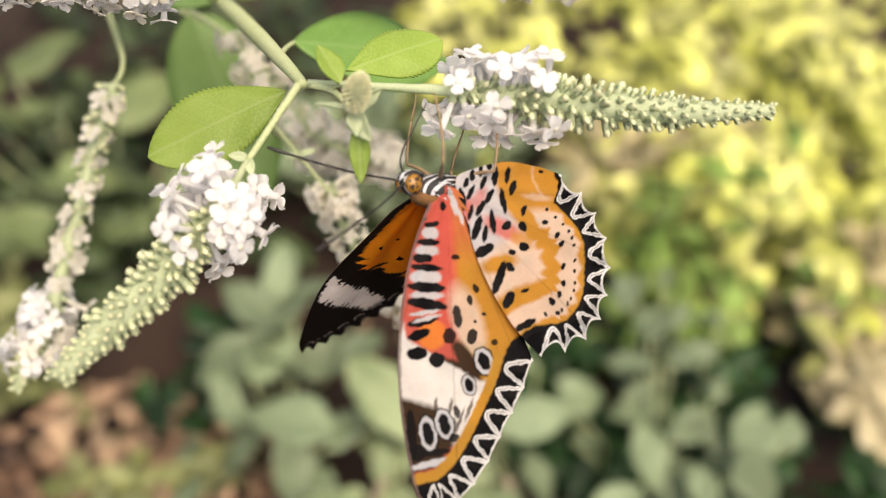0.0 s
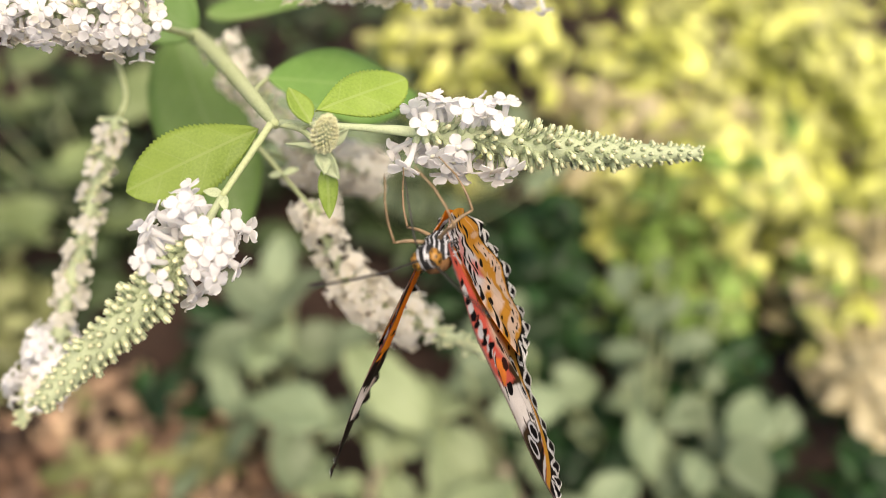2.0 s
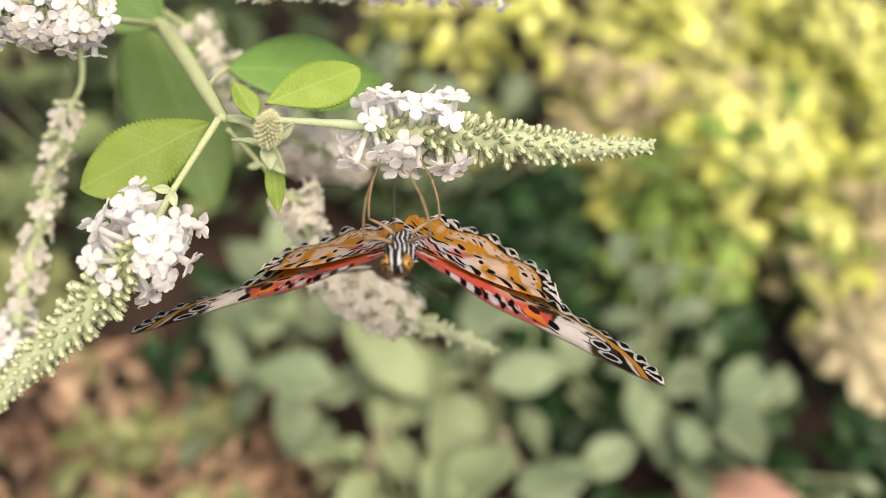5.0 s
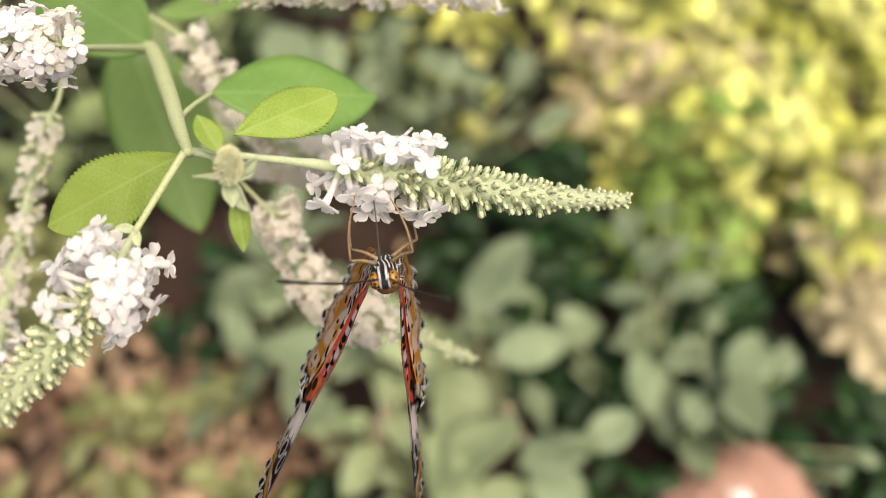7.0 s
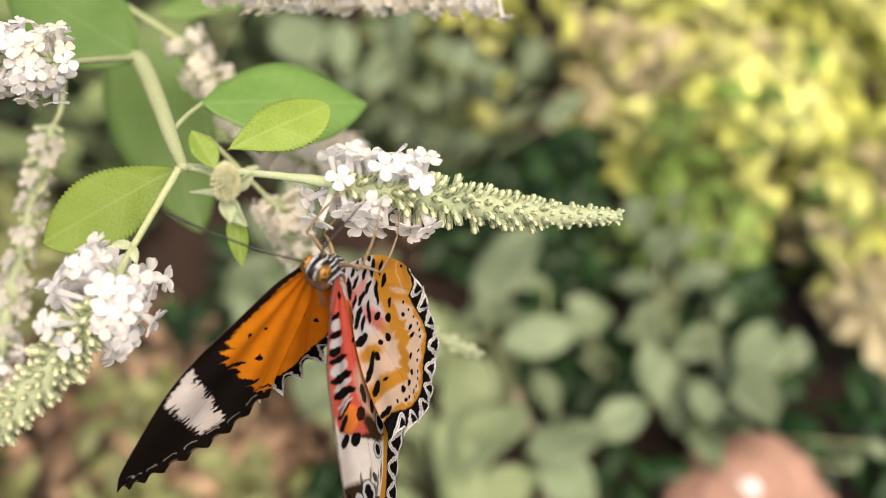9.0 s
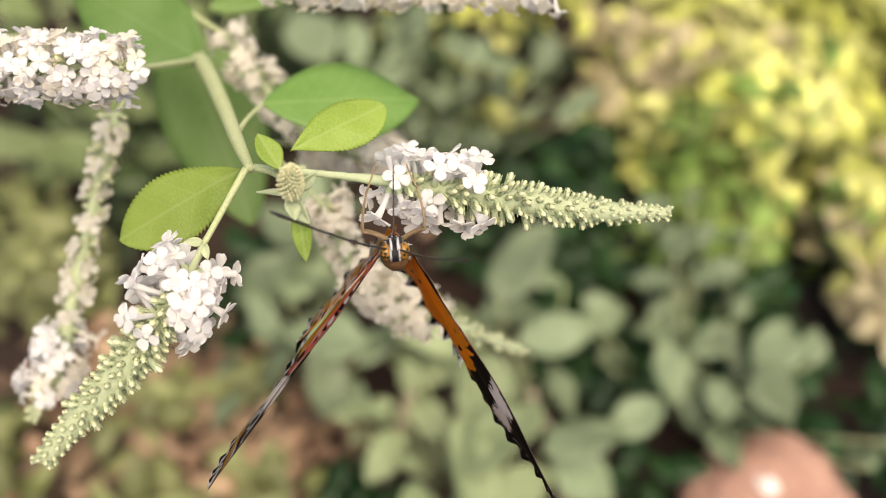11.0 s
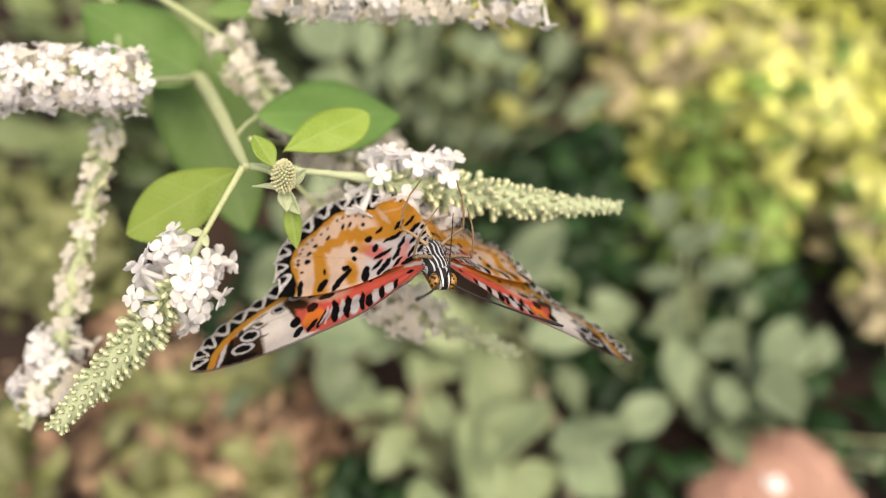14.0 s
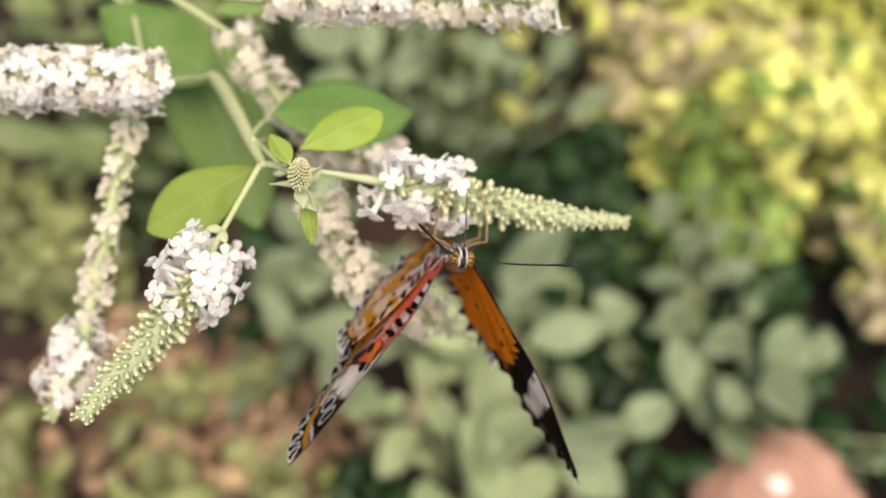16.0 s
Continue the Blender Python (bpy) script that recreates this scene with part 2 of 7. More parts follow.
def tube(points, radii, sides=8, n=None):
    """Vertices and faces of a closed tube along a smooth line; radii: one or more, spread over its length."""
    n = n or 4 * (len(points) - 1)
    line = glide(points, n)
    verts, faces = [], []
    x = None
    for i, c in enumerate(line):
        d = (line[min(i + 1, n)] - line[max(i - 1, 0)]).normalized()
        if x is None:
            x = d.orthogonal().normalized()
        x = (x - d * x.dot(d)).normalized()
        y = d.cross(x)
        s = i / n * (len(radii) - 1)
        k = min(int(s), len(radii) - 2) if len(radii) > 1 else 0
        r = radii[0] if len(radii) == 1 else radii[k] + (radii[k + 1] - radii[k]) * (s - k)
        verts += [c + r * (math.cos(a) * x + math.sin(a) * y) for a in (math.tau * j / sides for j in range(sides))]
    for i in range(n):
        for j in range(sides):
            a, b = i * sides + j, i * sides + (j + 1) % sides
            faces.append((a, b, b + sides, a + sides))
    faces += [tuple(range(sides))[::-1], tuple(range(n * sides, (n + 1) * sides))]
    return verts, faces


def join(*pieces):
    verts, faces = [], []
    for v, f in pieces:
        k = len(verts)
        verts += list(v)
        faces += [tuple(i + k for i in q) for q in f]
    return verts, faces


def blob(center, radii, seg=16, rings=10, wobble=0.0, turn=None):
    """A rounded body, uneven by wobble."""
    verts, faces = [], []
    for i in range(rings + 1):
        a = math.pi * i / rings
        for j in range(seg):
            b = math.tau * j / seg
            v = Vector((math.sin(a) * math.cos(b), math.sin(a) * math.sin(b), math.cos(a)))
            k = 1 + wobble * noise.noise(v * 1.7 + Vector(center) * 90)
            v = Vector((v.x * radii[0], v.y * radii[1], v.z * radii[2])) * k
            verts.append((turn @ v if turn else v) + Vector(center))
    for i in range(rings):
        for j in range(seg):
            a, b = i * seg + j, i * seg + (j + 1) % seg
            faces.append((a, a + seg, b + seg, b))
    return verts, faces


def blade(length, width, teeth=0, bend=0.1, fold=0.12, wave=0.02, tip=0.8, widest=0.42, thick=0.0003, nu=22, nv=8, seed=0, tooth=0.06):
    """A leaf along x with its face to +z: two skins and a rim, toothed, folded at the midrib and bent downwards."""
    rnd = random.Random(seed)
    phase = rnd.uniform(0, 6)
    tops = []
    for i in range(nu + 1):
        u = i / nu
        shape = (math.sin(math.pi * u ** (math.log(0.5) / math.log(widest)))) ** tip if 0 < u < 1 else 0.0
        saw = 1 + tooth * ((u * teeth) % 1 - 0.5) * 2 if teeth and 0.08 < u < 0.97 else 1
        w = max(width / 2 * shape, width * 0.012)
        for j in range(nv + 1):
            v = 2 * j / nv - 1
            x = length * u
            y = w * v * (1 + (saw - 1) * abs(v) ** 8)
            z = -bend * length * u * u + fold * abs(y) + wave * length * math.sin(u * 7 + phase + 2 * v) * abs(v)
            z -= 0.012 * length * math.cos((u * 18 - abs(v) * 3)) * (1 - abs(v)) * abs(v) * 2
            tops.append(Vector((x, y, z)))
    m = len(tops)
    verts = tops + [p - Vector((0, 0, thick)) for p in tops]
    faces = []
    for i in range(nu):
        for j in range(nv):
            a = i * (nv + 1) + j
            b = a + nv + 1
            faces.append((a, b, b + 1, a + 1))
            faces.append((a + m, a + 1 + m, b + 1 + m, b + m))
        for j in (0, nv):
            a, b = i * (nv + 1) + j, (i + 1) * (nv + 1) + j
            faces.append((a, a + m, b + m, b) if j == 0 else (a, b, b + m, a + m))
    return verts, faces


def frame_on(a, b, face=(0, 0, 1), roll=0.0):
    """The matrix that lays x from a towards b, with z as near to face as can be."""
    a, b = Vector(a), Vector(b)
    x = (b - a).normalized()
    z = Vector(face)
    z = (z - x * z.dot(x)).normalized()
    m = Matrix((x, z.cross(x), z)).transposed().to_4x4()
    return Matrix.Translation(a) @ m @ Matrix.Rotation(roll, 4, "X")


# ---- the ground and what lies on it ----
def build_ground():
    """One sheet, fine near the plants and coarse towards the horizon."""
    ticks = [-400, -80, -16, -5, -2] + [-1.2 + 0.08 * k for k in range(38)] + [2.4, 5, 16, 80, 400]
    verts = []
    for y in ticks:
        for x in ticks:
            near = max(0.0, 1 - math.hypot(x, y - 0.4) / 2)
            z = near * (0.02 * noise.noise(Vector((x * 4, y * 4, 0))) + 0.012 * noise.noise(Vector((x * 15, y * 15, 3)))) - 0.02
            verts.append((x, y + 0.4, z))
    k = len(ticks)
    faces = [(i * k + j, i * k + j + 1, (i + 1) * k + j + 1, (i + 1) * k + j) for i in range(k - 1) for j in range(k - 1)]
    tagged(mesh_object("ground", verts, faces, [SOIL]), "dark brown garden soil, deepened for shade between plants, with scattered litter", "ground", kind="structure")


def build_rock():
    verts, faces = blob((0, 0, 0), (0.062, 0.044, 0.05), 44, 28, 0.0)
    out = []
    for v in verts:
        k = 1 + 0.26 * noise.noise(v * 17) + 0.10 * noise.noise(v * 45 + Vector((3, 1, 2))) + 0.03 * noise.noise(v * 120)
        out.append(Vector((v.x * k, v.y * k, max(v.z * k, -0.03))))
    rock = mesh_object("rock", out, faces, [ROCK])
    rock.matrix_basis = pose(0.217, 0.173, 0.010, 0, 6, 15)
    tagged(rock, "pinkish weathered stone lying on the soil", "rock")
    # a thin whitish patch on the upper face of the stone
    verts, faces = blob((0, 0, 0), (0.0065, 0.0085, 0.0016), 20, 12, 0.5)
    patch = mesh_object("pale_patch", verts, faces, [WHITISH], rock, "small whitish patch on top of the stone")
    patch.matrix_basis = rock.matrix_basis.inverted() @ pose(0.2025, 0.163, 0.0590, -8, -6, 20)


LEAF_KINDS = {}


def leaf_data(key, material, length, width, seed, **more):
    """One leaf mesh of a kind, made once and shared."""
    if key not in LEAF_KINDS:
        me = bpy.data.meshes.new("leaf")
        v, f = blade(length, width, seed=seed, **more)
        me.from_pydata([tuple(p) for p in v], [], f)
        me.materials.append(material)
        me.polygons.foreach_set("use_smooth", [True] * len(me.polygons))
        LEAF_KINDS[key] = me
    return LEAF_KINDS[key]


def herb(name, label, spots, kind, size, rnd, tilt=34):
    """A low plant: a root crown on the soil, stalks, and leaves of its own at the given places (x, y, height, size, heading)."""
    cx, cy = sum(s[0] for s in spots) / len(spots), sum(s[1] for s in spots) / len(spots)
    plant = empty(name, pose(cx, cy, -0.02))
    tagged(plant, label, "plant", group="low garden plants")
    material = {"sage": SAGE, "pale": PALE, "moss": MOSS}[kind]
    young = [(x + rnd.uniform(-0.035, 0.035) * s, y + rnd.uniform(-0.035, 0.035) * s, z + rnd.uniform(-0.03, 0.012), s * rnd.uniform(0.35, 0.65), rnd.uniform(0, 360)) for x, y, z, s, _ in spots]
    spots = [(x, y, z, 0.86 * s, h) for x, y, z, s, h in spots] + young
    for n, (x, y, z, s, heading) in enumerate(spots):
        v = n % 4
        me = leaf_data((kind, size, v), material, size, size * (0.46 + 0.07 * v), v, teeth=5 + v, tooth=0.09, bend=0.12 + 0.07 * v, fold=0.2, wave=0.06, thick=0.0005, nu=24, nv=6, widest=0.45, tip=0.75)
        m = pose(x - cx, y - cy, z + 0.02, rnd.uniform(-tilt, tilt), rnd.uniform(-tilt, tilt) * 0.8, heading) @ Matrix.Diagonal((s, s, s, 1)) @ Matrix.Translation((-size * 0.5, 0, 0))
        place_part("leaf", me, m, plant)
        base = m @ Vector((0, 0, 0))
        v, f = tube([(0.25 * base.x + rnd.uniform(-0.004, 0.004), 0.25 * base.y, 0.0), (base.x * 0.7, base.y * 0.7, base.z * 0.6), base], [0.0016, 0.0012, 0.0008], 5, 6)
        mesh_object("stalk", v, f, [STEM], plant)
    return plant


def foliage_mass(name, label, kind, patches, size, rnd, category="foliage"):
    """Dense small leaves that nobody could count, in one mesh; patches: x, y, radius, height, number."""
    material = {"sage": SAGE, "muted": SAGE_SHADED, "lime": LIME_SUNLIT, "fresh": LIME_MID, "meadow": LIME_LOW, "straw": STRAW_PALE, "green": GREEN_SHADED, "dry": STRAW}[kind]
    shapes = [blade(size, size * 0.6, seed=k, nu=5, nv=2, bend=0.2, thick=0.0004, widest=0.45) for k in range(3)]
    verts, faces = [], []
    for x, y, r, h, n in patches:
        for _ in range(int(n * (2.5 if kind in ("lime", "straw") else 1.5 if kind in ("fresh", "meadow") else 1))):
            a, d = rnd.uniform(0, 6.283), r * math.sqrt(rnd.random())
            px, py = x + d * math.cos(a), y + d * math.sin(a)
            top = h * math.sqrt(max(0.05, 1 - (d / r) ** 2)) * (0.75 + 0.5 * noise.noise(Vector((px * 12, py * 12, 0))))
            z = top * rnd.uniform(0.35 if kind not in ("lime", "straw") else 0.82, 1.0)
            if noise.noise(Vector((px * 16, py * 16, 7))) < (-0.08 if kind in ("lime", "straw") else -0.02) and kind != "dry":
                continue
            facing = pose(px, py, z, 32 if kind in ("lime", "straw", "fresh", "meadow") else 0, 0, 0)   # sunlit leaves turn to the light
            m = facing @ pose(0, 0, 0, rnd.uniform(-32, 32), rnd.uniform(-30, 30), rnd.uniform(0, 360)) @ Matrix.Scale(rnd.uniform(0.6, 1.25), 4)
            k = len(verts)
            v, f = rnd.choice(shapes)
            verts += [m @ p for p in v]
            faces += [tuple(i + k for i in q) for q in f]
    ob = mesh_object(name, verts, faces, [material])
    return tagged(ob, label, category, kind="stuff")


def build_garden():
    rnd = random.Random(11)
    # broad grey-green leaves, plant by plant: x, y, height, size, heading
    herb("sage_plant", "low plant with broad pale grey-green leaves", [
        (-0.120, 0.340, 0.070, 1.6, 80), (-0.103, 0.276, 0.070, 1.6, 160), (-0.136, 0.262, 0.050, 1.3, 200), (-0.083, 0.347, 0.050, 1.2, 30), (-0.150, 0.303, 0.050, 1.0, 120), (-0.056, 0.275, 0.060, 1.2, 60)], "sage", 0.06, rnd)
    herb("sage_plant", "low plant with rounded pale green leaves", [
        (-0.033, 0.229, 0.080, 0.75, 90), (-0.064, 0.210, 0.070, 0.9, 20), (-0.021, 0.206, 0.070, 0.8, 140), (-0.048, 0.184, 0.060, 0.8, 250), (-0.028, 0.274, 0.090, 1.7, 315), (0.013, 0.214, 0.090, 1.3, 95), (-0.006, 0.259, 0.070, 1.2, 60),
        (0.027, 0.181, 0.100, 1.4, 60), (0.007, 0.162, 0.090, 1.3, 110), (0.041, 0.150, 0.080, 1.1, 20), (0.016, 0.151, 0.060, 1.2, 70)], "pale", 0.06, rnd)
    herb("sage_plant", "low plant with broad dusty green leaves", [
        (0.082, 0.180, 0.090, 1.35, 30), (0.070, 0.260, 0.090, 1.15, 10), (0.047, 0.323, 0.100, 1.5, 60), (0.082, 0.160, 0.070, 1.0, 330), (0.075, 0.238, 0.050, 1.0, 100), (0.036, 0.311, 0.050, 1.0, 200)], "sage", 0.06, rnd)
    herb("sage_plant", "spreading plant with rounded grey-green leaves", [
        (0.147, 0.238, 0.080, 1.05, 90), (0.181, 0.255, 0.090, 0.95, 30), (0.217, 0.243, 0.100, 1.1, 60), (0.214, 0.206, 0.100, 1.25, 15), (0.184, 0.199, 0.090, 1.05, 120),
        (0.164, 0.221, 0.070, 0.9, 250), (0.152, 0.290, 0.060, 0.9, 180), (0.111, 0.291, 0.070, 0.8, 15), (0.211, 0.250, 0.060, 1.0, 200), (0.179, 0.196, 0.060, 0.9, 280), (0.270, 0.184, 0.060, 0.7, 80), (0.164, 0.335, 0.110, 0.9, 70), (0.140, 0.300, 0.100, 0.8, 150), (0.186, 0.300, 0.110, 0.8, 20), (0.200, 0.335, 0.110, 0.7, 110), (0.150, 0.365, 0.110, 0.8, 240)], "sage", 0.06, rnd)
    herb("sage_plant", "clump of upright grey-green leaves", [
        (-0.094, 0.580, 0.100, 1.2, 90), (-0.051, 0.546, 0.100, 1.3, 60), (0.007, 0.548, 0.120, 1.35, 95), (-0.001, 0.519, 0.100, 0.9, 70), (0.042, 0.545, 0.100, 1.1, 30), (0.028, 0.475, 0.080, 0.8, 90),
        (0.103, 0.491, 0.100, 0.9, 40), (-0.138, 0.597, 0.100, 1.5, 120), (0.072, 0.530, 0.060, 1.0, 200), (-0.021, 0.508, 0.060, 1.2, 150), (-0.063, 0.524, 0.060, 1.2, 170), (-0.114, 0.540, 0.080, 1.3, 20), (0.081, 0.561, 0.100, 1.0, 60), (-0.031, 0.594, 0.120, 1.4, 80)], "sage", 0.06, rnd)
    herb("sage_plant", "low plant with broad soft green leaves", [(-0.369, 0.447, 0.100, 1.5, 10), (-0.332, 0.437, 0.090, 1.4, 200), (-0.262, 0.608, 0.100, 1.6, 60), (-0.403, 0.593, 0.100, 1.8, 30), (-0.317, 0.519, 0.080, 1.8, 90), (-0.263, 0.481, 0.060, 1.5, 140), (-0.374, 0.683, 0.100, 1.8, 70), (-0.209, 0.525, 0.060, 1.6, 20), (-0.222, 0.662, 0.100, 1.7, 100)], "moss", 0.06, rnd)
    herb("sage_plant", "low plant with a few broad grey-green leaves beside bare soil", [(-0.133, 0.376, 0.070, 1.6, 140), (-0.096, 0.388, 0.075, 1.4, 60), (-0.151, 0.331, 0.060, 1.3, 200), (-0.109, 0.336, 0.065, 1.4, 20)], "sage", 0.06, random.Random(5))
    # sunny yellow-green shrub; its lime leaves are coloured extra pale to read as sunlit
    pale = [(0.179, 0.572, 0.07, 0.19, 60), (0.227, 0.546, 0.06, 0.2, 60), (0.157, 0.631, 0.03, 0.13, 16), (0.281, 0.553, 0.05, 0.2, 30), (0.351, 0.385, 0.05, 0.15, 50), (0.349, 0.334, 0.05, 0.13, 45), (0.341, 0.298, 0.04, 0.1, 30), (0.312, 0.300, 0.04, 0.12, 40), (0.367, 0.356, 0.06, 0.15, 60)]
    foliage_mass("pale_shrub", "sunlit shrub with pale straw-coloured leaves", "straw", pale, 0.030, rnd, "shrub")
    fresh = [(0.196, 0.438, 0.04, 0.12, 50), (0.206, 0.387, 0.05, 0.14, 80), (0.229, 0.447, 0.07, 0.18, 120), (0.271, 0.356, 0.06, 0.15, 110), (0.304, 0.372, 0.05, 0.17, 60), (0.249, 0.346, 0.03, 0.12, 30), (0.297, 0.476, 0.06, 0.21, 90), (0.259, 0.402, 0.06, 0.18, 100), (0.185, 0.517, 0.03, 0.11, 16),
             (0.245, 0.410, 0.08, 0.15, 80), (0.281, 0.380, 0.08, 0.15, 60), (0.218, 0.465, 0.05, 0.13, 40), (0.240, 0.364, 0.05, 0.12, 40), (0.165, 0.400, 0.04, 0.11, 40), (0.150, 0.455, 0.04, 0.11, 36)]
    foliage_mass("fresh_green_shrub", "shrub with small fresh green leaves in sun", "fresh", fresh, 0.026, rnd, "shrub")
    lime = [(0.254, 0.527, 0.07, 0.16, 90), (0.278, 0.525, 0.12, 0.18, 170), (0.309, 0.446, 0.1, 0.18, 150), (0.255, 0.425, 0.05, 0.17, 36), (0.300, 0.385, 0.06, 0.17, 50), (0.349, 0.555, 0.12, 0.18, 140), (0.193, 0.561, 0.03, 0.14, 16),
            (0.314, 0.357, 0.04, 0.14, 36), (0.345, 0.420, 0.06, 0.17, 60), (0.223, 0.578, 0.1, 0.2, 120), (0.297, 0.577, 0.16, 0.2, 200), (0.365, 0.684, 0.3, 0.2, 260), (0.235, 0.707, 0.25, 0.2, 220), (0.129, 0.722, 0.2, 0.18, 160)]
    foliage_mass("yellow_green_shrub", "shrub with small yellow-green leaves, strong sunlight lifted into their colour", "lime", lime, 0.025, rnd, "shrub")
    low = ((-0.150, 0.205, 0.03, 0.04, 18), (-0.205, 0.225, 0.03, 0.04, 16), (-0.238, 0.250, 0.03, 0.05, 18), (-0.180, 0.262, 0.025, 0.04, 12), (-0.348, 0.373, 0.06, 0.12, 60), (-0.375, 0.417, 0.05, 0.12, 40), (-0.291, 0.177, 0.05, 0.08, 40), (-0.317, 0.198, 0.04, 0.08, 30), (-0.218, 0.165, 0.035, 0.06, 40), (-0.317, 0.344, 0.04, 0.1, 40), (-0.247, 0.164, 0.04, 0.07, 30), (-0.127, 0.165, 0.03, 0.04, 16))
    foliage_mass("fresh_green_shrub", "low fresh green foliage beside bare soil", "meadow", low, 0.03, rnd, "shrub")
    # dark leaves fill the gaps; their colour carries the shade there
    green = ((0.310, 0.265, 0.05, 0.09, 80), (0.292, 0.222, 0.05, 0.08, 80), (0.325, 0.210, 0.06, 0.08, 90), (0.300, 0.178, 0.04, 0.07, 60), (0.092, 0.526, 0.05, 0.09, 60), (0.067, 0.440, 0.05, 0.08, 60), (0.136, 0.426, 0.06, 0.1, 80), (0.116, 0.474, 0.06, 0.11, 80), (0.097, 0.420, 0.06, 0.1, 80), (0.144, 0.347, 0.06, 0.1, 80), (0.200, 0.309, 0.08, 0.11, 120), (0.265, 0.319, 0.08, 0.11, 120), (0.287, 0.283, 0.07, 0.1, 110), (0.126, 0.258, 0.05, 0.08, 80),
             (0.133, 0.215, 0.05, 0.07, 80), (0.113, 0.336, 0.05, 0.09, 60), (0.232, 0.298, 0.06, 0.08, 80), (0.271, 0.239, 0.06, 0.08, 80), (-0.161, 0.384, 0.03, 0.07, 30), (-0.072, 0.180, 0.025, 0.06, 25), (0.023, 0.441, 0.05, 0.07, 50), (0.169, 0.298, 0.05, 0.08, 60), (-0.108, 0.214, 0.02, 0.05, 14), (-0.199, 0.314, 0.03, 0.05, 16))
    foliage_mass("ground_cover", "dense low cover of green leaves, coloured near black for shaded gaps", "green", green, 0.03, rnd, "ground cover")
    upper = ((-0.123, 0.602, 0.12, 0.07, 110), (-0.023, 0.584, 0.1, 0.05, 50), (0.073, 0.617, 0.1, 0.05, 40), (-0.287, 0.596, 0.14, 0.08, 120), (-0.405, 0.580, 0.12, 0.08, 100), (-0.185, 0.685, 0.2, 0.1, 160), (-0.072, 0.764, 0.25, 0.12, 200), (-0.262, 0.813, 0.25, 0.12, 200), (-0.432, 0.750, 0.25, 0.12, 180), (-0.289, 0.456, 0.06, 0.05, 40), (0.192, 0.335, 0.05, 0.05, 30), (-0.197, 0.200, 0.03, 0.04, 26), (-0.331, 0.272, 0.04, 0.05, 40), (-0.111, 0.242, 0.02, 0.05, 14), (-0.092, 0.209, 0.02, 0.04, 14), (0.149, 0.420, 0.03, 0.05, 16))
    foliage_mass("ground_cover", "low cover of muted green leaves, half shade darkened into their colour", "muted", upper, 0.04, rnd, "ground cover")
    dry = ((-0.305, 0.272, 0.05, 0.05, 26), (-0.314, 0.214, 0.05, 0.05, 20), (-0.244, 0.209, 0.05, 0.04, 20), (-0.218, 0.287, 0.04, 0.04, 14), (-0.172, 0.241, 0.04, 0.03, 12), (-0.207, 0.169, 0.05, 0.04, 20), (-0.149, 0.173, 0.04, 0.03, 12))
    foliage_mass("dry_ground_cover", "low withered brown leaves on soil", "dry", dry, 0.022, rnd, "ground cover")
    # litter on the bare soil
    fallen = ((-0.167, 0.225, 0.07, 0.02, 80), (-0.211, 0.259, 0.05, 0.02, 40), (-0.108, 0.189, 0.05, 0.02, 44), (-0.110, 0.230, 0.05, 0.02, 30), (-0.241, 0.296, 0.06, 0.02, 50), (-0.172, 0.180, 0.05, 0.02, 50), (-0.250, 0.200, 0.06, 0.02, 36), (-0.281, 0.254, 0.06, 0.02, 44), (-0.322, 0.245, 0.06, 0.02, 40), (-0.153, 0.285, 0.05, 0.02, 30), (-0.081, 0.275, 0.04, 0.02, 8), (0.185, 0.473, 0.05, 0.02, 8), (-0.030, 0.381, 0.06, 0.02, 8))
    foliage_mass("leaf_litter", "dry reddish brown leaves strewn on soil", "dry", fallen, 0.02, rnd, "leaf litter")
    # bare stems between the leaves
    for a, b, c in (((0.048, 0.220, 0.080), (0.069, 0.194, 0.040), (0.077, 0.179, -0.020)), ((-0.057, 0.192, -0.020), (-0.042, 0.206, 0.050), (-0.033, 0.220, 0.080))):
        v, f = tube([a, b, c], [0.003, 0.0035, 0.004], 7, 8)
        tagged(mesh_object("plant_stalk", v, f, [BARK]), "thin brown stalk between low leaves", "stalk")


# ---- flowers ----
FLORETS = {}


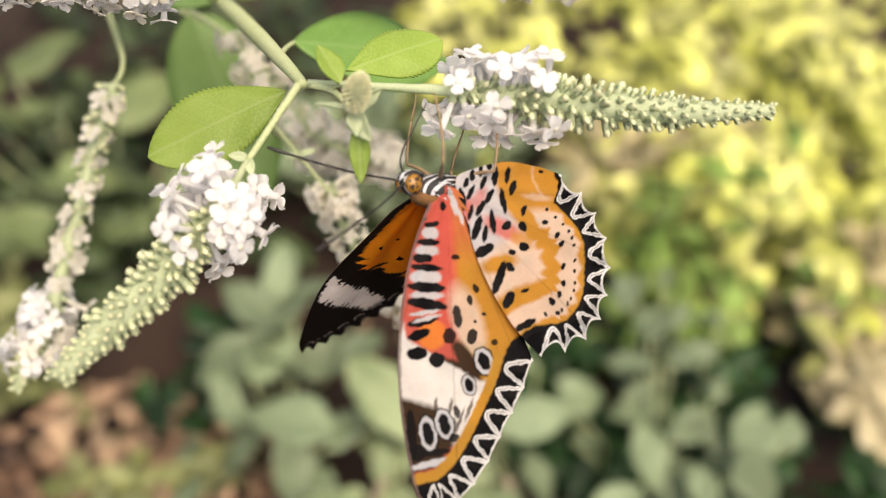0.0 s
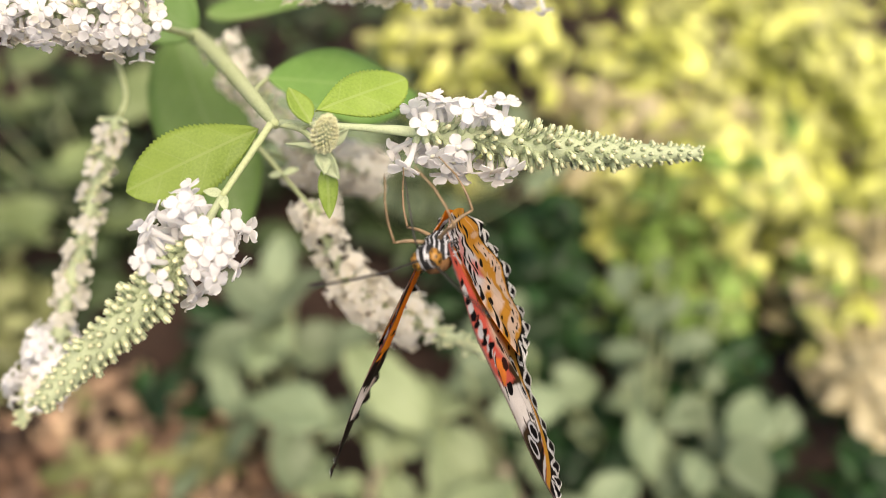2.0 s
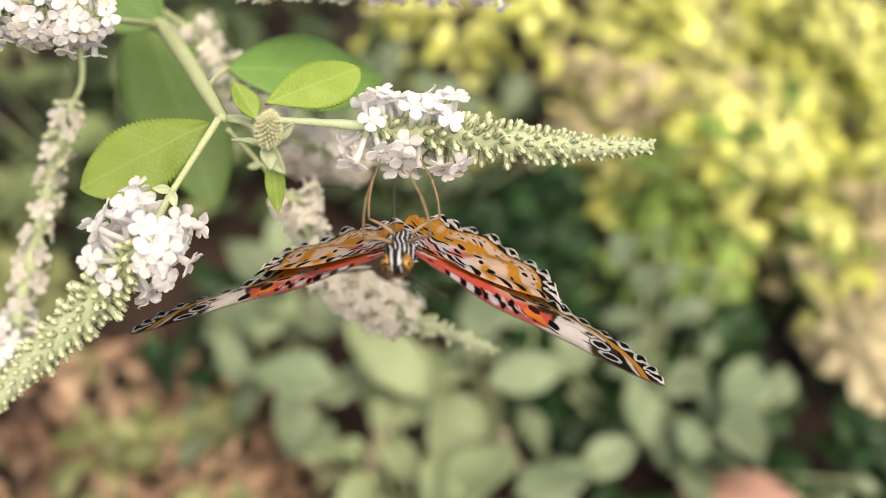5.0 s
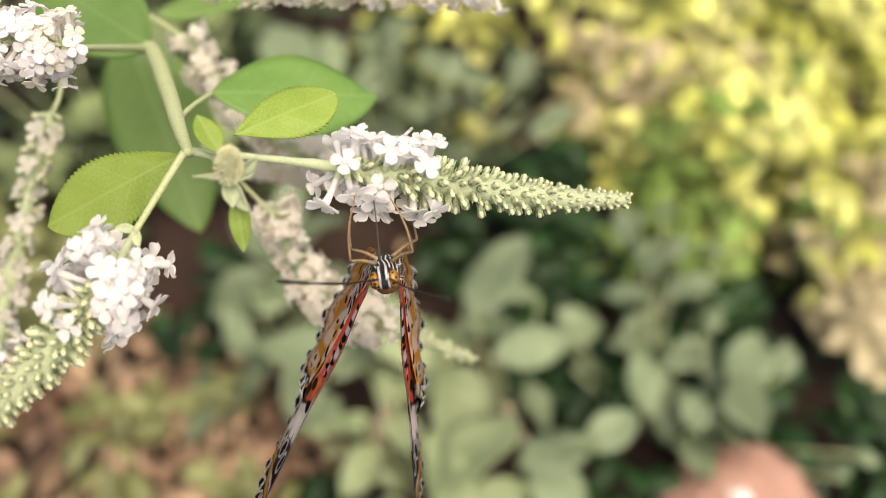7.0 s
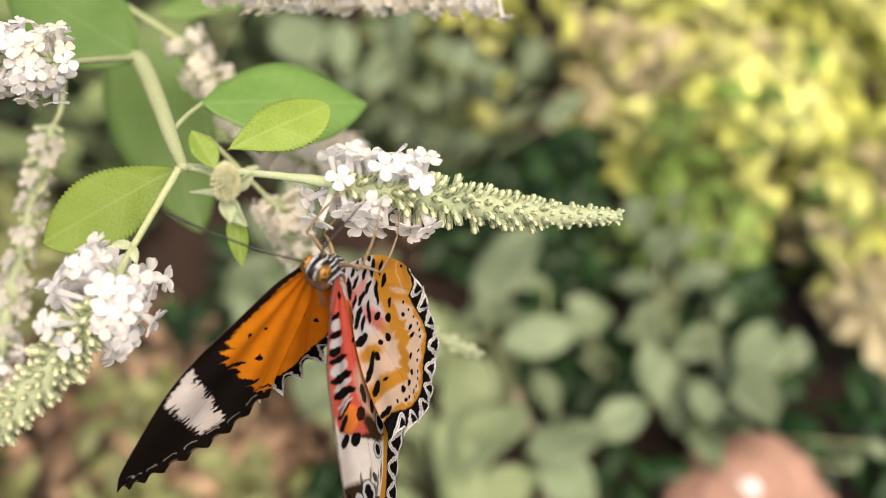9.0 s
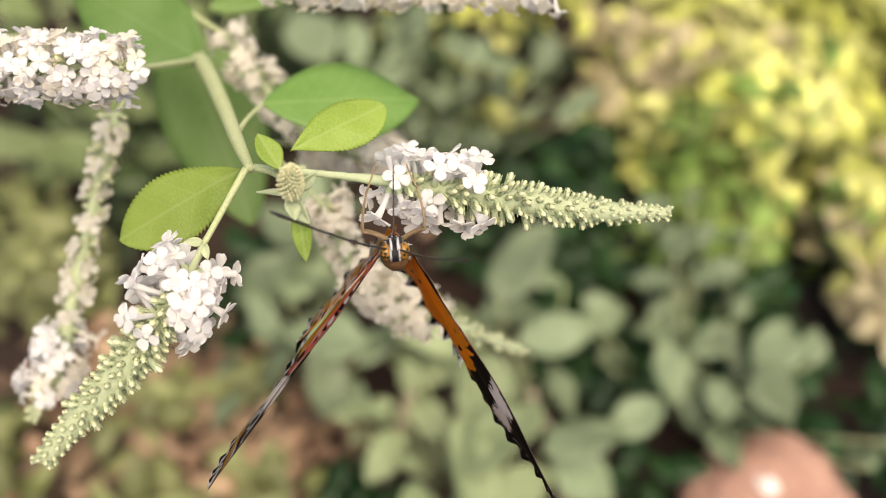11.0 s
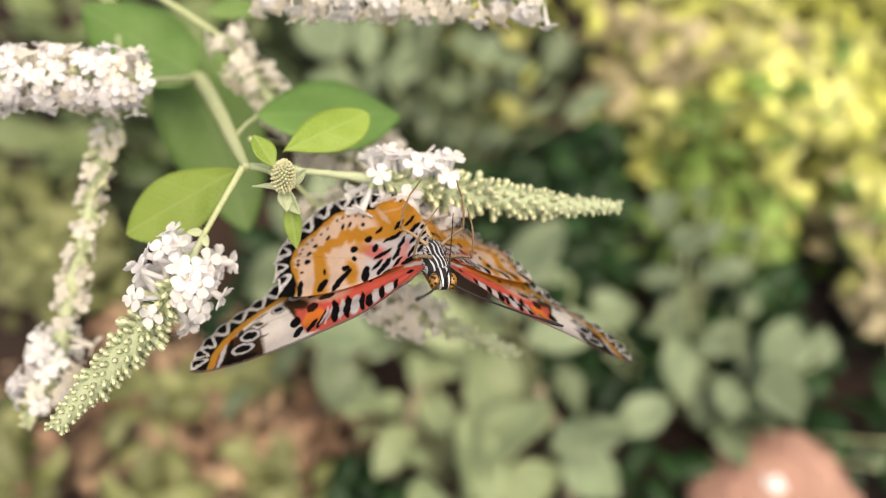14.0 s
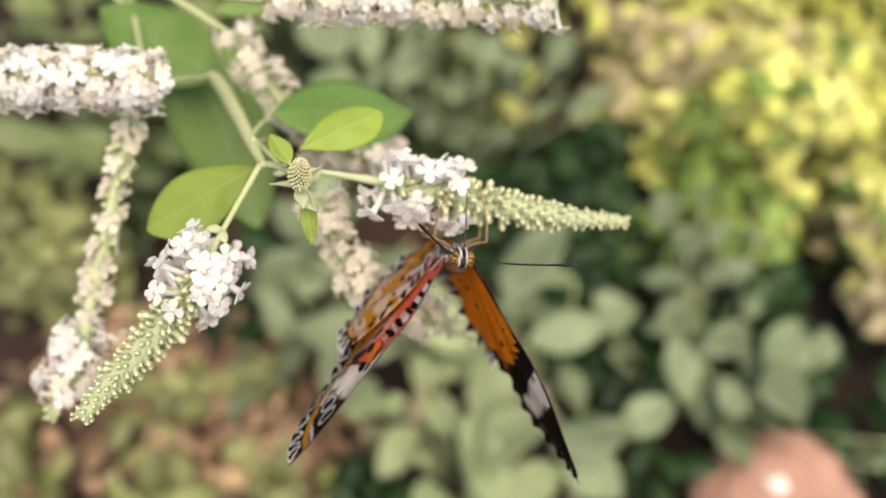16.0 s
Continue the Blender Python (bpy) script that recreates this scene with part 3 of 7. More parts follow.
def floret_mesh(variant, material, tube_long=4.6):
    """A small tubular flower that looks along +z: a calyx, a tube, four rounded lobes that bend a little back, and a cream throat."""
    key = (variant, material.name, tube_long)
    if key in FLORETS:
        return FLORETS[key]
    rnd = random.Random(variant * 7 + 3)
    verts, faces, slots = [], [], []

    def put(piece, slot):
        k = len(verts)
        verts.extend(piece[0])
        faces.extend([tuple(i + k for i in q) for q in piece[1]])
        slots.extend([slot] * len(piece[1]))
    put(tube([mm(0, 0, 0), mm(0, 0, 0.7), mm(0, 0, 1.3)], [0.45 * MM, 0.55 * MM, 0.35 * MM], 6, 3), 1)
    put(tube([mm(0, 0, 0.9), mm(0.15, 0, tube_long * 0.6), mm(0, 0, tube_long)], [0.36 * MM, 0.40 * MM, 0.60 * MM], 8, 5), 0)
    put(tube([mm(0, 0, tube_long - 0.2), mm(0, 0, tube_long + 0.08)], [0.50 * MM, 0.22 * MM], 7, 1), 2)
    for k in range(4):
        a = math.tau * (k + rnd.uniform(-0.07, 0.07)) / 4
        long, wide, droop = rnd.uniform(1.55, 1.85), rnd.uniform(0.82, 0.98), rnd.uniform(-0.25, 0.75)
        twist = rnd.uniform(-0.25, 0.25)
        piece_v, piece_f = [], []
        rows, cols = 6, 6
        for i in range(rows + 1):
            u = i / rows
            w = wide * (0.50 + 0.50 * math.sin(math.pi * 0.5 * min(1, u * 1.55))) * math.sqrt(max(0.0, 1 - max(0.0, (u - 0.62) / 0.385) ** 2))
            for j in range(cols + 1):
                v = 2 * j / cols - 1
                x = 0.45 + long * u - 0.10 * (1 - abs(v)) * (u > 0.95)
                y = w * v
                z = tube_long + 0.02 + 0.22 * u - droop * u * u + 0.16 * v * v * u + twist * v * u
                piece_v.append(mm(x * math.cos(a) - y * math.sin(a), x * math.sin(a) + y * math.cos(a), z))
        m, c = len(piece_v), cols + 1
        piece_v += [p - mm(0, 0, 0.12) for p in piece_v]
        for i in range(rows):
            for j in range(cols):
                q = i * c + j
                piece_f.append((q, q + c, q + c + 1, q + 1))
                piece_f.append((q + m, q + 1 + m, q + c + 1 + m, q + c + m))
            for j in (0, cols):
                q = i * c + j
                piece_f.append((q, q + m, q + c + m, q + c))
        put((piece_v, piece_f), 0)
    me = bpy.data.meshes.new("floret")
    me.from_pydata([tuple(v) for v in verts], [], faces)
    for m in (material, CALYX, THROAT):
        me.materials.append(m)
    me.polygons.foreach_set("material_index", slots)
    me.polygons.foreach_set("use_smooth", [True] * len(faces))
    FLORETS[key] = me
    return me


BUDS = {}


def bud_mesh(variant):
    """A closed bud along +z: a downy calyx with four points and a cream tip."""
    if variant not in BUDS:
        long = (2.1, 1.7, 1.3, 1.5)[variant]
        a = tube([mm(0, 0, 0), mm(0, 0, long * 0.4), mm(0, 0, long * 0.75)], [0.36 * MM, 0.54 * MM, 0.46 * MM], 6, 4)
        b = tube([mm(0, 0, long * 0.68), mm(0, 0, long * 0.95), mm(0, 0, long * 1.2)], [0.30 * MM, 0.40 * MM, 0.18 * MM], 6, 4)
        points = []
        for k in range(4):
            t = math.tau * k / 4
            points.append(tube([mm(0.38 * math.cos(t), 0.38 * math.sin(t), long * 0.6), mm(0.60 * math.cos(t), 0.60 * math.sin(t), long * 1.12)], [0.18 * MM, 0.05 * MM], 4, 1))
        v, f = join(a, *points, b)
        me = bpy.data.meshes.new("bud")
        me.from_pydata([tuple(p) for p in v], [], f)
        me.materials.append(CALYX)
        me.materials.append(BUD_TIP)
        me.polygons.foreach_set("material_index", [1] * len(f) if variant == 3 else [0] * (len(f) - len(b[1])) + [1] * len(b[1]))
        me.polygons.foreach_set("use_smooth", [True] * len(f))
        BUDS[variant] = me
    return BUDS[variant]


def flower_spike(parent, origin, axis, radii, open_span, bud_span, florets, buds, seed, material=None, joined=False, lean=0.25, reach=1.0, label="", wilt=0.0, parted=0.0, whorls=0, face=1.0, sparse=(0, 0)):
    """A spike: a downy rachis along axis (in mm, from the part's origin), open florets along one span of it and buds along another.
    parted: the share of florets missing on the side of +z, where the calyces show; whorls: the number of rings in which the buds stand; face: the florets' size;
    sparse: a stretch of the rachis where most florets have dropped."""
    rnd = random.Random(seed)
    material = material or PETAL
    spike = empty("flower_spike", Matrix.Translation(origin))
    spike.parent = parent
    if label:
        tagged(spike, label)
    line = glide(axis, 60)
    v, f = tube(axis, radii, 9, 40)
    v = [p + 0.00012 * Vector((noise.noise(p * 2500), noise.noise(p * 2500 + Vector((5, 5, 5))), noise.noise(p * 2500 + Vector((9, 1, 4))))) for p in v]
    mesh_object("rachis", v, f, [CALYX], spike)

    def at(u):
        i = min(max(u, 0) * 60, 59.999)
        k = int(i)
        c = line[k].lerp(line[k + 1], i - k)
        d = (line[k + 1] - line[k]).normalized()
        s = u * (len(radii) - 1)
        q = min(int(s), len(radii) - 2)
        return c, d, radii[q] + (radii[q + 1] - radii[q]) * (s - q)

    def out(u, angle, tilt):
        c, d, r = at(u)
        x = d.orthogonal().normalized()
        side = math.cos(angle) * x + math.sin(angle) * d.cross(x)
        z = (side + d * tilt).normalized()
        y = z.orthogonal().normalized()
        return Matrix.Translation(c + side * r * 0.7) @ Matrix((y, z.cross(y), z)).transposed().to_4x4()
    rest = ([], [], [])
    for k in range(florets):
        u = open_span[0] + (open_span[1] - open_span[0]) * (k + rnd.uniform(-0.4, 0.4)) / max(florets - 1, 1)
        angle = k * 2.399 + rnd.uniform(-0.3, 0.3)
        if sparse[0] < u < sparse[1] and k % 3:
            continue
        c, d, _ = at(u)
        x = d.orthogonal().normalized()
        if rnd.random() < parted and (math.cos(angle) * x + math.sin(angle) * d.cross(x)).z > 0.55:
            place_part("bud", bud_mesh(0), out(u, angle, 0.4) @ Matrix.Scale(1.2, 4), spike)
            continue
        s = face * rnd.uniform(1.02, 1.25)
        m = out(u, angle, lean + rnd.uniform(-0.3, 0.3)) @ Matrix.Rotation(rnd.uniform(-0.45, 0.45), 4, "X") @ Matrix.Rotation(rnd.uniform(-0.45, 0.45), 4, "Y") @ Matrix.Rotation(rnd.uniform(0, 6.28), 4, "Z") @ Matrix.Scale(s, 4)
        petal = PETAL_FADED if rnd.random() < wilt else material
        place_part("floret", floret_mesh(k % 5, petal, round(4.6 * reach * (0.7, 1.0, 0.85)[k % 3], 2)), m, spike)
    for k in range(buds):
        t = k / max(buds - 1, 1)
        if whorls:
            ring = int(t * whorls)
            t = (ring + 0.5) / whorls
            spread = (k * whorls / buds % 1) * math.tau + 0.42 * (ring % 2) + rnd.uniform(-0.12, 0.12)
            s = (1.36 - 0.66 * t) * rnd.uniform(0.7, 1.15)
        else:
            spread = k * 2.399 + rnd.uniform(-0.9, 0.9)
            s = (1.3 - 0.5 * t) * rnd.uniform(0.6, 1.15)
        u = bud_span[0] + (bud_span[1] - bud_span[0]) * t
        m = out(u + rnd.uniform(-0.006, 0.006) * (1 if whorls else 3), spread, (0.15 if whorls else 0.35) + 0.8 * t * t + rnd.uniform(-0.15, 0.2)) @ Matrix.Scale(s, 4)
        me = bud_mesh(0 if t < 0.3 else 1 if t < 0.65 else 2)
        if joined:
            n = len(rest[0])
            rest[0].extend([m @ p.co for p in me.vertices])
            rest[1].extend([tuple(i + n for i in p.vertices) for p in me.polygons])
            rest[2].extend([p.material_index for p in me.polygons])
        else:
            place_part("bud", me, m, spike)
    if joined and rest[0]:
        tagged(mesh_object("bud_mass", rest[0], rest[1], [CALYX, BUD_TIP], spike, slots=rest[2]), kind="stuff")
    return spike


def leaf_part(parent, a, b, width, material, face=(0, 0, 1), roll=0.0, **more):
    """A leaf from its base a to its tip b, in mm, as a part of a branch."""
    a, b = Vector(a) * MM, Vector(b) * MM
    long = (b - a).length
    v, f = blade(long, width * MM, **more)
    leaf = mesh_object("leaf", v, f, [material], parent)
    leaf.matrix_basis = frame_on(a, b, face, roll)
    return leaf


def stem_part(parent, name, points, radii, sides=10):
    v, f = tube([Vector(p) * MM for p in points], [r * MM for r in radii], sides, 10 * (len(points) - 1))
    v = [p + 0.00008 * Vector((noise.noise(p * 1500), noise.noise(p * 1500 + Vector((5, 5, 5))), noise.noise(p * 1500 + Vector((9, 1, 4))))) for p in v]
    return mesh_object(name, v, f, [STEM], parent)


def build_branch():
    """The branch that carries the butterfly, in mm round its node's space."""
    branch = empty("flowering_branch")
    tagged(branch, "downy green shrub branch with white flower spikes and toothed leaves", "plant", group="branches of the shrub")
    stem_part(branch, "stem", [(-415.2, -344.9, -428.0), (-386.1, -150.4, -227.7), (-278.2, 17.9, -47.3), (-141.8, 56.7, -80.0), (-95.5, 45.7, -74.0), (-53.4, 40.2, -66.0), (-35.9, 36.8, -62.0), (-27.6, 32.7, -58.0), (-14.3, 19.3, -30.0), (-5.6, 9.8, -10.0), (-0.8, 4.4, 0.0)], [3.2, 2.8, 2.4, 2.1, 1.9, 1.9, 1.9, 1.9, 1.6, 1.2, 0.75])
    # side twigs that leave the stem
    stem_part(branch, "twig", [(-1.5, 4.6, 0.0), (-4.7, -0.6, 1.0), (-8.7, -7.0, 2.0)], [0.62, 0.55, 0.5])
    stem_part(branch, "twig", [(-7.1, 11.3, -14.0), (-8.2, 15.5, -26.0), (-8.5, 19.5, -38.0)], [0.5, 0.45, 0.4])
    stem_part(branch, "twig", [(-28.3, 33.4, -60.0), (-26.4, 28.5, -36.0), (-25.2, 24.1, -14.0)], [0.8, 0.65, 0.55])
    stem_part(branch, "twig", [(-1.2, 4.8, -1.0), (3.4, 3.4, 1.5), (6.6, 0.4, 5.0), (7.4, -0.2, 8.5)], [0.55, 0.5, 0.45, 0.4])
    stem_part(branch, "twig", [(3.4, 3.5, 1.5), (4.6, 3.8, 3.2), (5.3, 3.8, 5.0)], [0.35, 0.3, 0.28])
    # leaves
    leaf_part(branch, (-4.9, 5.0, -8.0), (-26.6, -5.2, -6.0), 12.4, LEAF_LIME, (0.1, 0.25, 0.95), 0.0, teeth=30, bend=0.06, fold=-0.08, widest=0.57, tip=0.62, nu=150, nv=10, seed=2, tooth=0.055)
    leaf_part(branch, (5.2, 7.2, -3.0), (19.8, 14.8, -12.0), 9.6, LEAF_LIME, (-0.1, 0.25, 0.95), 0.0, teeth=24, bend=0.05, fold=-0.10, widest=0.63, tip=0.62, nu=120, nv=10, seed=5, tooth=0.055)
    leaf_part(branch, (5.3, 3.8, 5.0), (2.0, 9.8, 4.0), 4.0, LEAF_LIME, (0.5, 0.2, 0.8), 0.0, teeth=12, bend=0.08, fold=0.2, widest=0.5, tip=0.8, nu=48, nv=8, seed=3, tooth=0.03)
    leaf_part(branch, (-8.6, 19.6, -38.0), (22.2, 21.5, -55.0), 19.0, LEAF_GREEN, (-0.1, 0.35, 0.9), 0.0, teeth=30, bend=0.08, fold=-0.06, widest=0.5, tip=0.75, nu=90, nv=8, seed=7, tooth=0.02)
    leaf_part(branch, (-27.5, 33.2, -57.0), (-57.3, 53.9, -60.0), 21.0, LEAF_GREEN, (0.3, 0.1, 0.95), 0.0, teeth=30, bend=0.05, fold=-0.05, widest=0.45, tip=0.75, nu=90, nv=8, seed=9, tooth=0.02)
    # young shoot: a bud head above small crumpled leaves and one hanging leaf
    head = empty("bud_head", frame_on(mm(*(7.3, -0.5, 7.5)), mm(*(9.5, 5.2, 14.5))))
    head.parent = branch
    tagged(head, "egg-shaped head of cream flower buds")
    v, f = blob((0.0036, 0, 0), (0.0026, 0.0011, 0.0011), 14, 10)
    mesh_object("core", v, f, [CALYX], head)
    for k in range(180):
        t = (k + 0.5) / 180
        c = 1 - 2 * t
        r = math.sqrt(1 - c * c)
        a = k * 2.399
        d = Vector((c, r * math.cos(a), r * math.sin(a)))
        slim = 0.00145 - 0.00030 * d.x
        p = Vector((0.0034 + 0.0030 * d.x, slim * d.y, slim * d.z))
        z = Vector((d.x + 0.5, d.y, d.z)).normalized()
        y = z.orthogonal().normalized()
        place_part("bud", bud_mesh(3), Matrix.Translation(p) @ Matrix((y, z.cross(y), z)).transposed().to_4x4() @ Matrix.Scale(0.38 + 0.05 * math.sin(k * 5.1), 4), head)
    leaf_part(branch, (6.6, -0.2, 6.0), (2.0, 1.0, 7.0), 1.7, CALYX, (0, 0.9, 0.4), bend=0.1, fold=0.35, nu=16, seed=1)
    leaf_part(branch, (7.8, 0.3, 6.0), (11.4, 2.4, 7.0), 2.0, CALYX, (0.3, -0.6, 0.7), bend=0.15, fold=0.4, nu=16, seed=2)
    leaf_part(branch, (6.8, -0.5, 7.0), (9.5, -4.8, 8.0), 3.0, CALYX, (-0.4, 0.2, 0.9), bend=0.2, fold=0.35, wave=0.06, nu=20, seed=4)
    leaf_part(branch, (7.3, -0.3, 7.0), (7.6, -4.4, 8.0), 2.6, CALYX, (0.5, 0.1, 0.9), bend=-0.1, fold=0.4, wave=0.07, nu=20, seed=5)
    leaf_part(branch, (7.9, -2.6, 6.0), (8.2, -10.7, 4.5), 3.1, LEAF_LIME, (0.2, 0.3, 0.9), teeth=12, bend=0.06, fold=0.15, nu=48, nv=8, seed=6, tooth=0.03)
    # bracts on the twig
    for a, b in (((-8.7, -6.6, 2.0), (-11.4, -6.3, 3.0)), ((-8.7, -6.6, 2.0), (-8.0, -9.3, 3.0))):
        leaf_part(branch, a, b, 1.5, CALYX, (0, 0, 1), bend=0.1, fold=0.3, nu=12)
    # the spike that hangs beside the butterfly, and the dense one across the stem
    o = mm(*(-8.7, -7.0, 2.0))
    flower_spike(branch, o, [mm(*p) - o for p in ((-8.7, -7.0, 2.0), (-13.0, -14.5, 3.0), (-19.4, -22.8, 5.0), (-26.1, -30.4, 9.0), (-31.9, -37.5, 14.0))], [0.5 * MM, 0.9 * MM, 2.35 * MM, 2.45 * MM, 1.3 * MM],
                 (0.13, 0.38), (0.36, 1.0), 56, 168, 21, lean=-0.1, reach=1.3, parted=0.2, whorls=21, label="hanging spike of white florets above closed buds")
    o = mm(*(-23.5, 24.0, -14.0))
    flower_spike(branch, o, [mm(*p) - o for p in ((-23.5, 24.0, -14.0), (-33.8, 25.0, -12.0), (-45.8, 25.7, -10.0), (-61.0, 26.2, -8.0))], [0.6 * MM, 1.2 * MM, 1.3 * MM, 1.1 * MM],
                 (0.02, 1.0), (0.1, 1.0), 230, 60, 33, lean=0.1, reach=1.35, face=0.8, joined=True, label="dense spike of white florets", wilt=0.25)
    # the level spike from which the butterfly feeds; it swings on its stalk
    pivot = mm(*(-0.2, 4.8, 0.0))
    spike = flower_spike(branch, pivot, [mm(*p) - pivot for p in ((-0.2, 4.8, 0.0), (11.2, 4.2, 0.0), (21.4, 3.5, 0.0), (34.9, 2.1, 0.0), (46.7, 1.0, 0.0), (57.7, 0.4, 0.0), (69.4, 0.6, 0.0))],
                         [0.55 * MM, 0.55 * MM, 0.9 * MM, 2.0 * MM, 2.2 * MM, 1.8 * MM, 0.85 * MM], (0.335, 0.51), (0.47, 1.0), 58, 176, 8, lean=-0.05, reach=1.08, parted=0.5, whorls=22, label="level spike of white florets with a tail of closed buds")
    return branch, spike


def build_back_spike():
    """A spike on a thin stalk behind the butterfly."""
    b = tagged(empty("flowering_branch"), "thin green stalk with a spike of pinkish white florets", "plant", group="branches of the shrub")
    stem_part(b, "stalk", [(-7.8, 11.1, 14.0), (-3.4, 6.3, 8.0), (3.8, -1.8, 2.0)], [0.5, 0.45, 0.4])
    for a, c in (((-2.2, 5.1, 8.0), (-5.0, 4.6, 8.0)), ((-2.2, 5.1, 8.0), (1.1, 6.3, 8.0))):
        leaf_part(b, a, c, 1.4, CALYX, (0, 0, 1), bend=0.1, fold=0.3, nu=10)
    o = mm(*(3.2, -0.1, 2.0))
    flower_spike(b, o, [mm(*p) - o for p in ((3.2, -0.1, 2.0), (6.8, -9.3, -2.0), (14.9, -20.2, -6.0), (28.2, -25.9, -10.0), (45.8, -32.9, -14.0))], [0.5 * MM, 0.8 * MM, 1.1 * MM, 1.6 * MM, 0.8 * MM],
                 (0.0, 0.72), (0.62, 1.0), 170, 110, 51, lean=0.1, reach=1.2, face=0.8, joined=True, material=PETAL_FADED, sparse=(0.11, 0.34), label="spike of pinkish white florets")
    stem_part(b, "stalk", [(-7.0, 10.2, 13.0), (-9.5, 13.0, -8.0), (-8.0, 14.6, -26.0), (-3.5, 14.8, -35.0)], [0.45, 0.45, 0.42, 0.4])
    o = mm(*(-4.0, 14.8, -35.0))
    flower_spike(b, o, [mm(*p) - o for p in ((-4.0, 14.8, -35.0), (2.5, 14.2, -35.0), (9.0, 13.4, -36.0), (16.0, 12.4, -37.0))], [0.6 * MM, 1.2 * MM, 1.3 * MM, 1.0 * MM],
                 (0.0, 1.0), (0.2, 1.0), 120, 40, 53, lean=0.1, reach=1.05, joined=True, material=PETAL_FADED, label="short dense spike of pinkish white florets")
    return b


def build_drooping_branch():
    b = tagged(empty("flowering_branch"), "drooping shrub spike with withered florets above a white cluster", "plant", group="branches of the shrub")
    stem_part(b, "stalk", [(-359.5, -280.3, -432.9), (-345.1, -102.3, -216.3), (-211.1, 113.4, 37.1), (-31.5, 117.9, -90.0), (-18.3, 82.1, -70.0), (-0.1, 51.2, -30.0), (10.7, 34.0, -2.0), (9.2, 27.8, -0.0)], [2.2, 1.9, 1.4, 1.0, 0.8, 0.6, 0.5, 0.5])
    o = mm(*(9.5, 29.0, -0.0))
    flower_spike(b, o, [mm(*p) - o for p in ((9.5, 29.0, -0.0), (6.1, 15.4, -0.0), (2.1, -2.4, -0.0), (-2.4, -22.5, -0.0), (-8.0, -34.9, -0.0))], [0.7 * MM, 1.2 * MM, 1.2 * MM, 1.6 * MM, 0.9 * MM],
                 (0.66, 0.9), (0.84, 1.0), 40, 60, 61, lean=0.1, joined=True, wilt=0.3, label="spike of white florets with a green tip")
    flower_spike(b, o, [mm(*p) - o for p in ((9.5, 29.0, -0.0), (6.1, 15.4, -0.0), (2.1, -2.4, -0.0), (0.0, -13.0, -0.0))], [0.6 * MM, 1.0 * MM, 1.0 * MM, 0.8 * MM],
                 (0.05, 0.98), (0.0, 0.9), 26, 110, 62, lean=0.1, reach=0.45, joined=True, material=PETAL_FADED, label="withered pinkish florets on a bare spike")
    return b


def build_upper_branch():
    b = tagged(empty("flowering_branch"), "level spike of white florets above the butterfly", "plant", group="branches of the shrub")
    stem_part(b, "stalk", [(-421.3, -338.6, -436.1), (-407.9, -128.7, -181.0), (-282.5, 42.5, 18.0), (-48.2, 6.7, -0.0), (-38.1, 4.7, -0.0), (-26.9, 3.8, -0.0)], [2.2, 1.9, 1.4, 0.7, 0.6, 0.6])
    o = mm(*(-32.5, 5.2, -0.0))
    flower_spike(b, o, [mm(*p) - o for p in ((-32.5, 5.2, -0.0), (-13.4, 4.7, -0.0), (6.7, 4.5, -0.0), (28.0, 4.0, -0.0))], [0.6 * MM, 1.2 * MM, 1.3 * MM, 1.1 * MM],
                 (0.05, 1.0), (0.2, 1.0), 210, 40, 71, lean=0.1, reach=1.2, face=0.76, joined=True, wilt=0.4, label="dense spike of white florets")
    return b


def build_faded_branch():
    b = tagged(empty("flowering_branch"), "shrub spike of fading pinkish white florets", "plant", group="branches of the shrub")
    stem_part(b, "stalk", [(-361.9, -300.2, -419.0), (-347.5, -122.1, -202.4), (-232.5, 28.8, -12.8), (-61.3, 42.2, -6.0), (-35.7, 27.6, -3.0), (-18.1, 16.3, -0.0)], [2.2, 1.9, 1.4, 0.8, 0.7, 0.6])
    o = mm(*(-18.7, 17.4, -0.0))
    flower_spike(b, o, [mm(*p) - o for p in ((-18.7, 17.4, -0.0), (-12.0, 8.0, -0.0), (-2.0, -3.3, -0.0), (8.0, -10.0, -0.0), (19.4, -12.7, -0.0))], [0.7 * MM, 1.0 * MM, 1.2 * MM, 1.3 * MM, 0.8 * MM],
                 (0.0, 1.0), (0.2, 1.0), 64, 60, 81, lean=0.1, reach=0.9, joined=True, material=PETAL_FADED, label="spike of fading florets")
    return b


def build_leafy_shoot():
    b = tagged(empty("leafy_shoot"), "shrub shoot with a broad hanging green leaf", "plant", group="branches of the shrub")
    stem_part(b, "stem", [(-348.0, -305.7, -405.7), (-333.6, -127.6, -189.2), (-228.1, 10.7, -15.4), (-56.2, 33.3, -8.0), (-31.3, 19.2, -6.0), (-10.2, 7.3, -0.0)], [2.4, 2.0, 1.5, 0.9, 0.8, 0.6])
    leaf_part(b, (-11.0, 8.8, -0.0), (7.7, -41.4, -4.0), 27, LEAF_DARK, (-0.1, 0.3, 0.95), 0.0, teeth=26, bend=-0.05, fold=-0.06, widest=0.42, tip=0.72, nu=90, nv=8, seed=12, tooth=0.015)
    leaf_part(b, (-2.9, 14.6, -0.0), (31.3, 29.4, -10.0), 12.0, LEAF_DARK, (0.1, 0.5, 0.8), 0.0, teeth=26, bend=0.05, fold=-0.06, nu=60, nv=8, seed=14, tooth=0.015)
    return b



# ---- the butterfly ----
UNIT = 0.0000846   # one unit of the wing charts, in metres


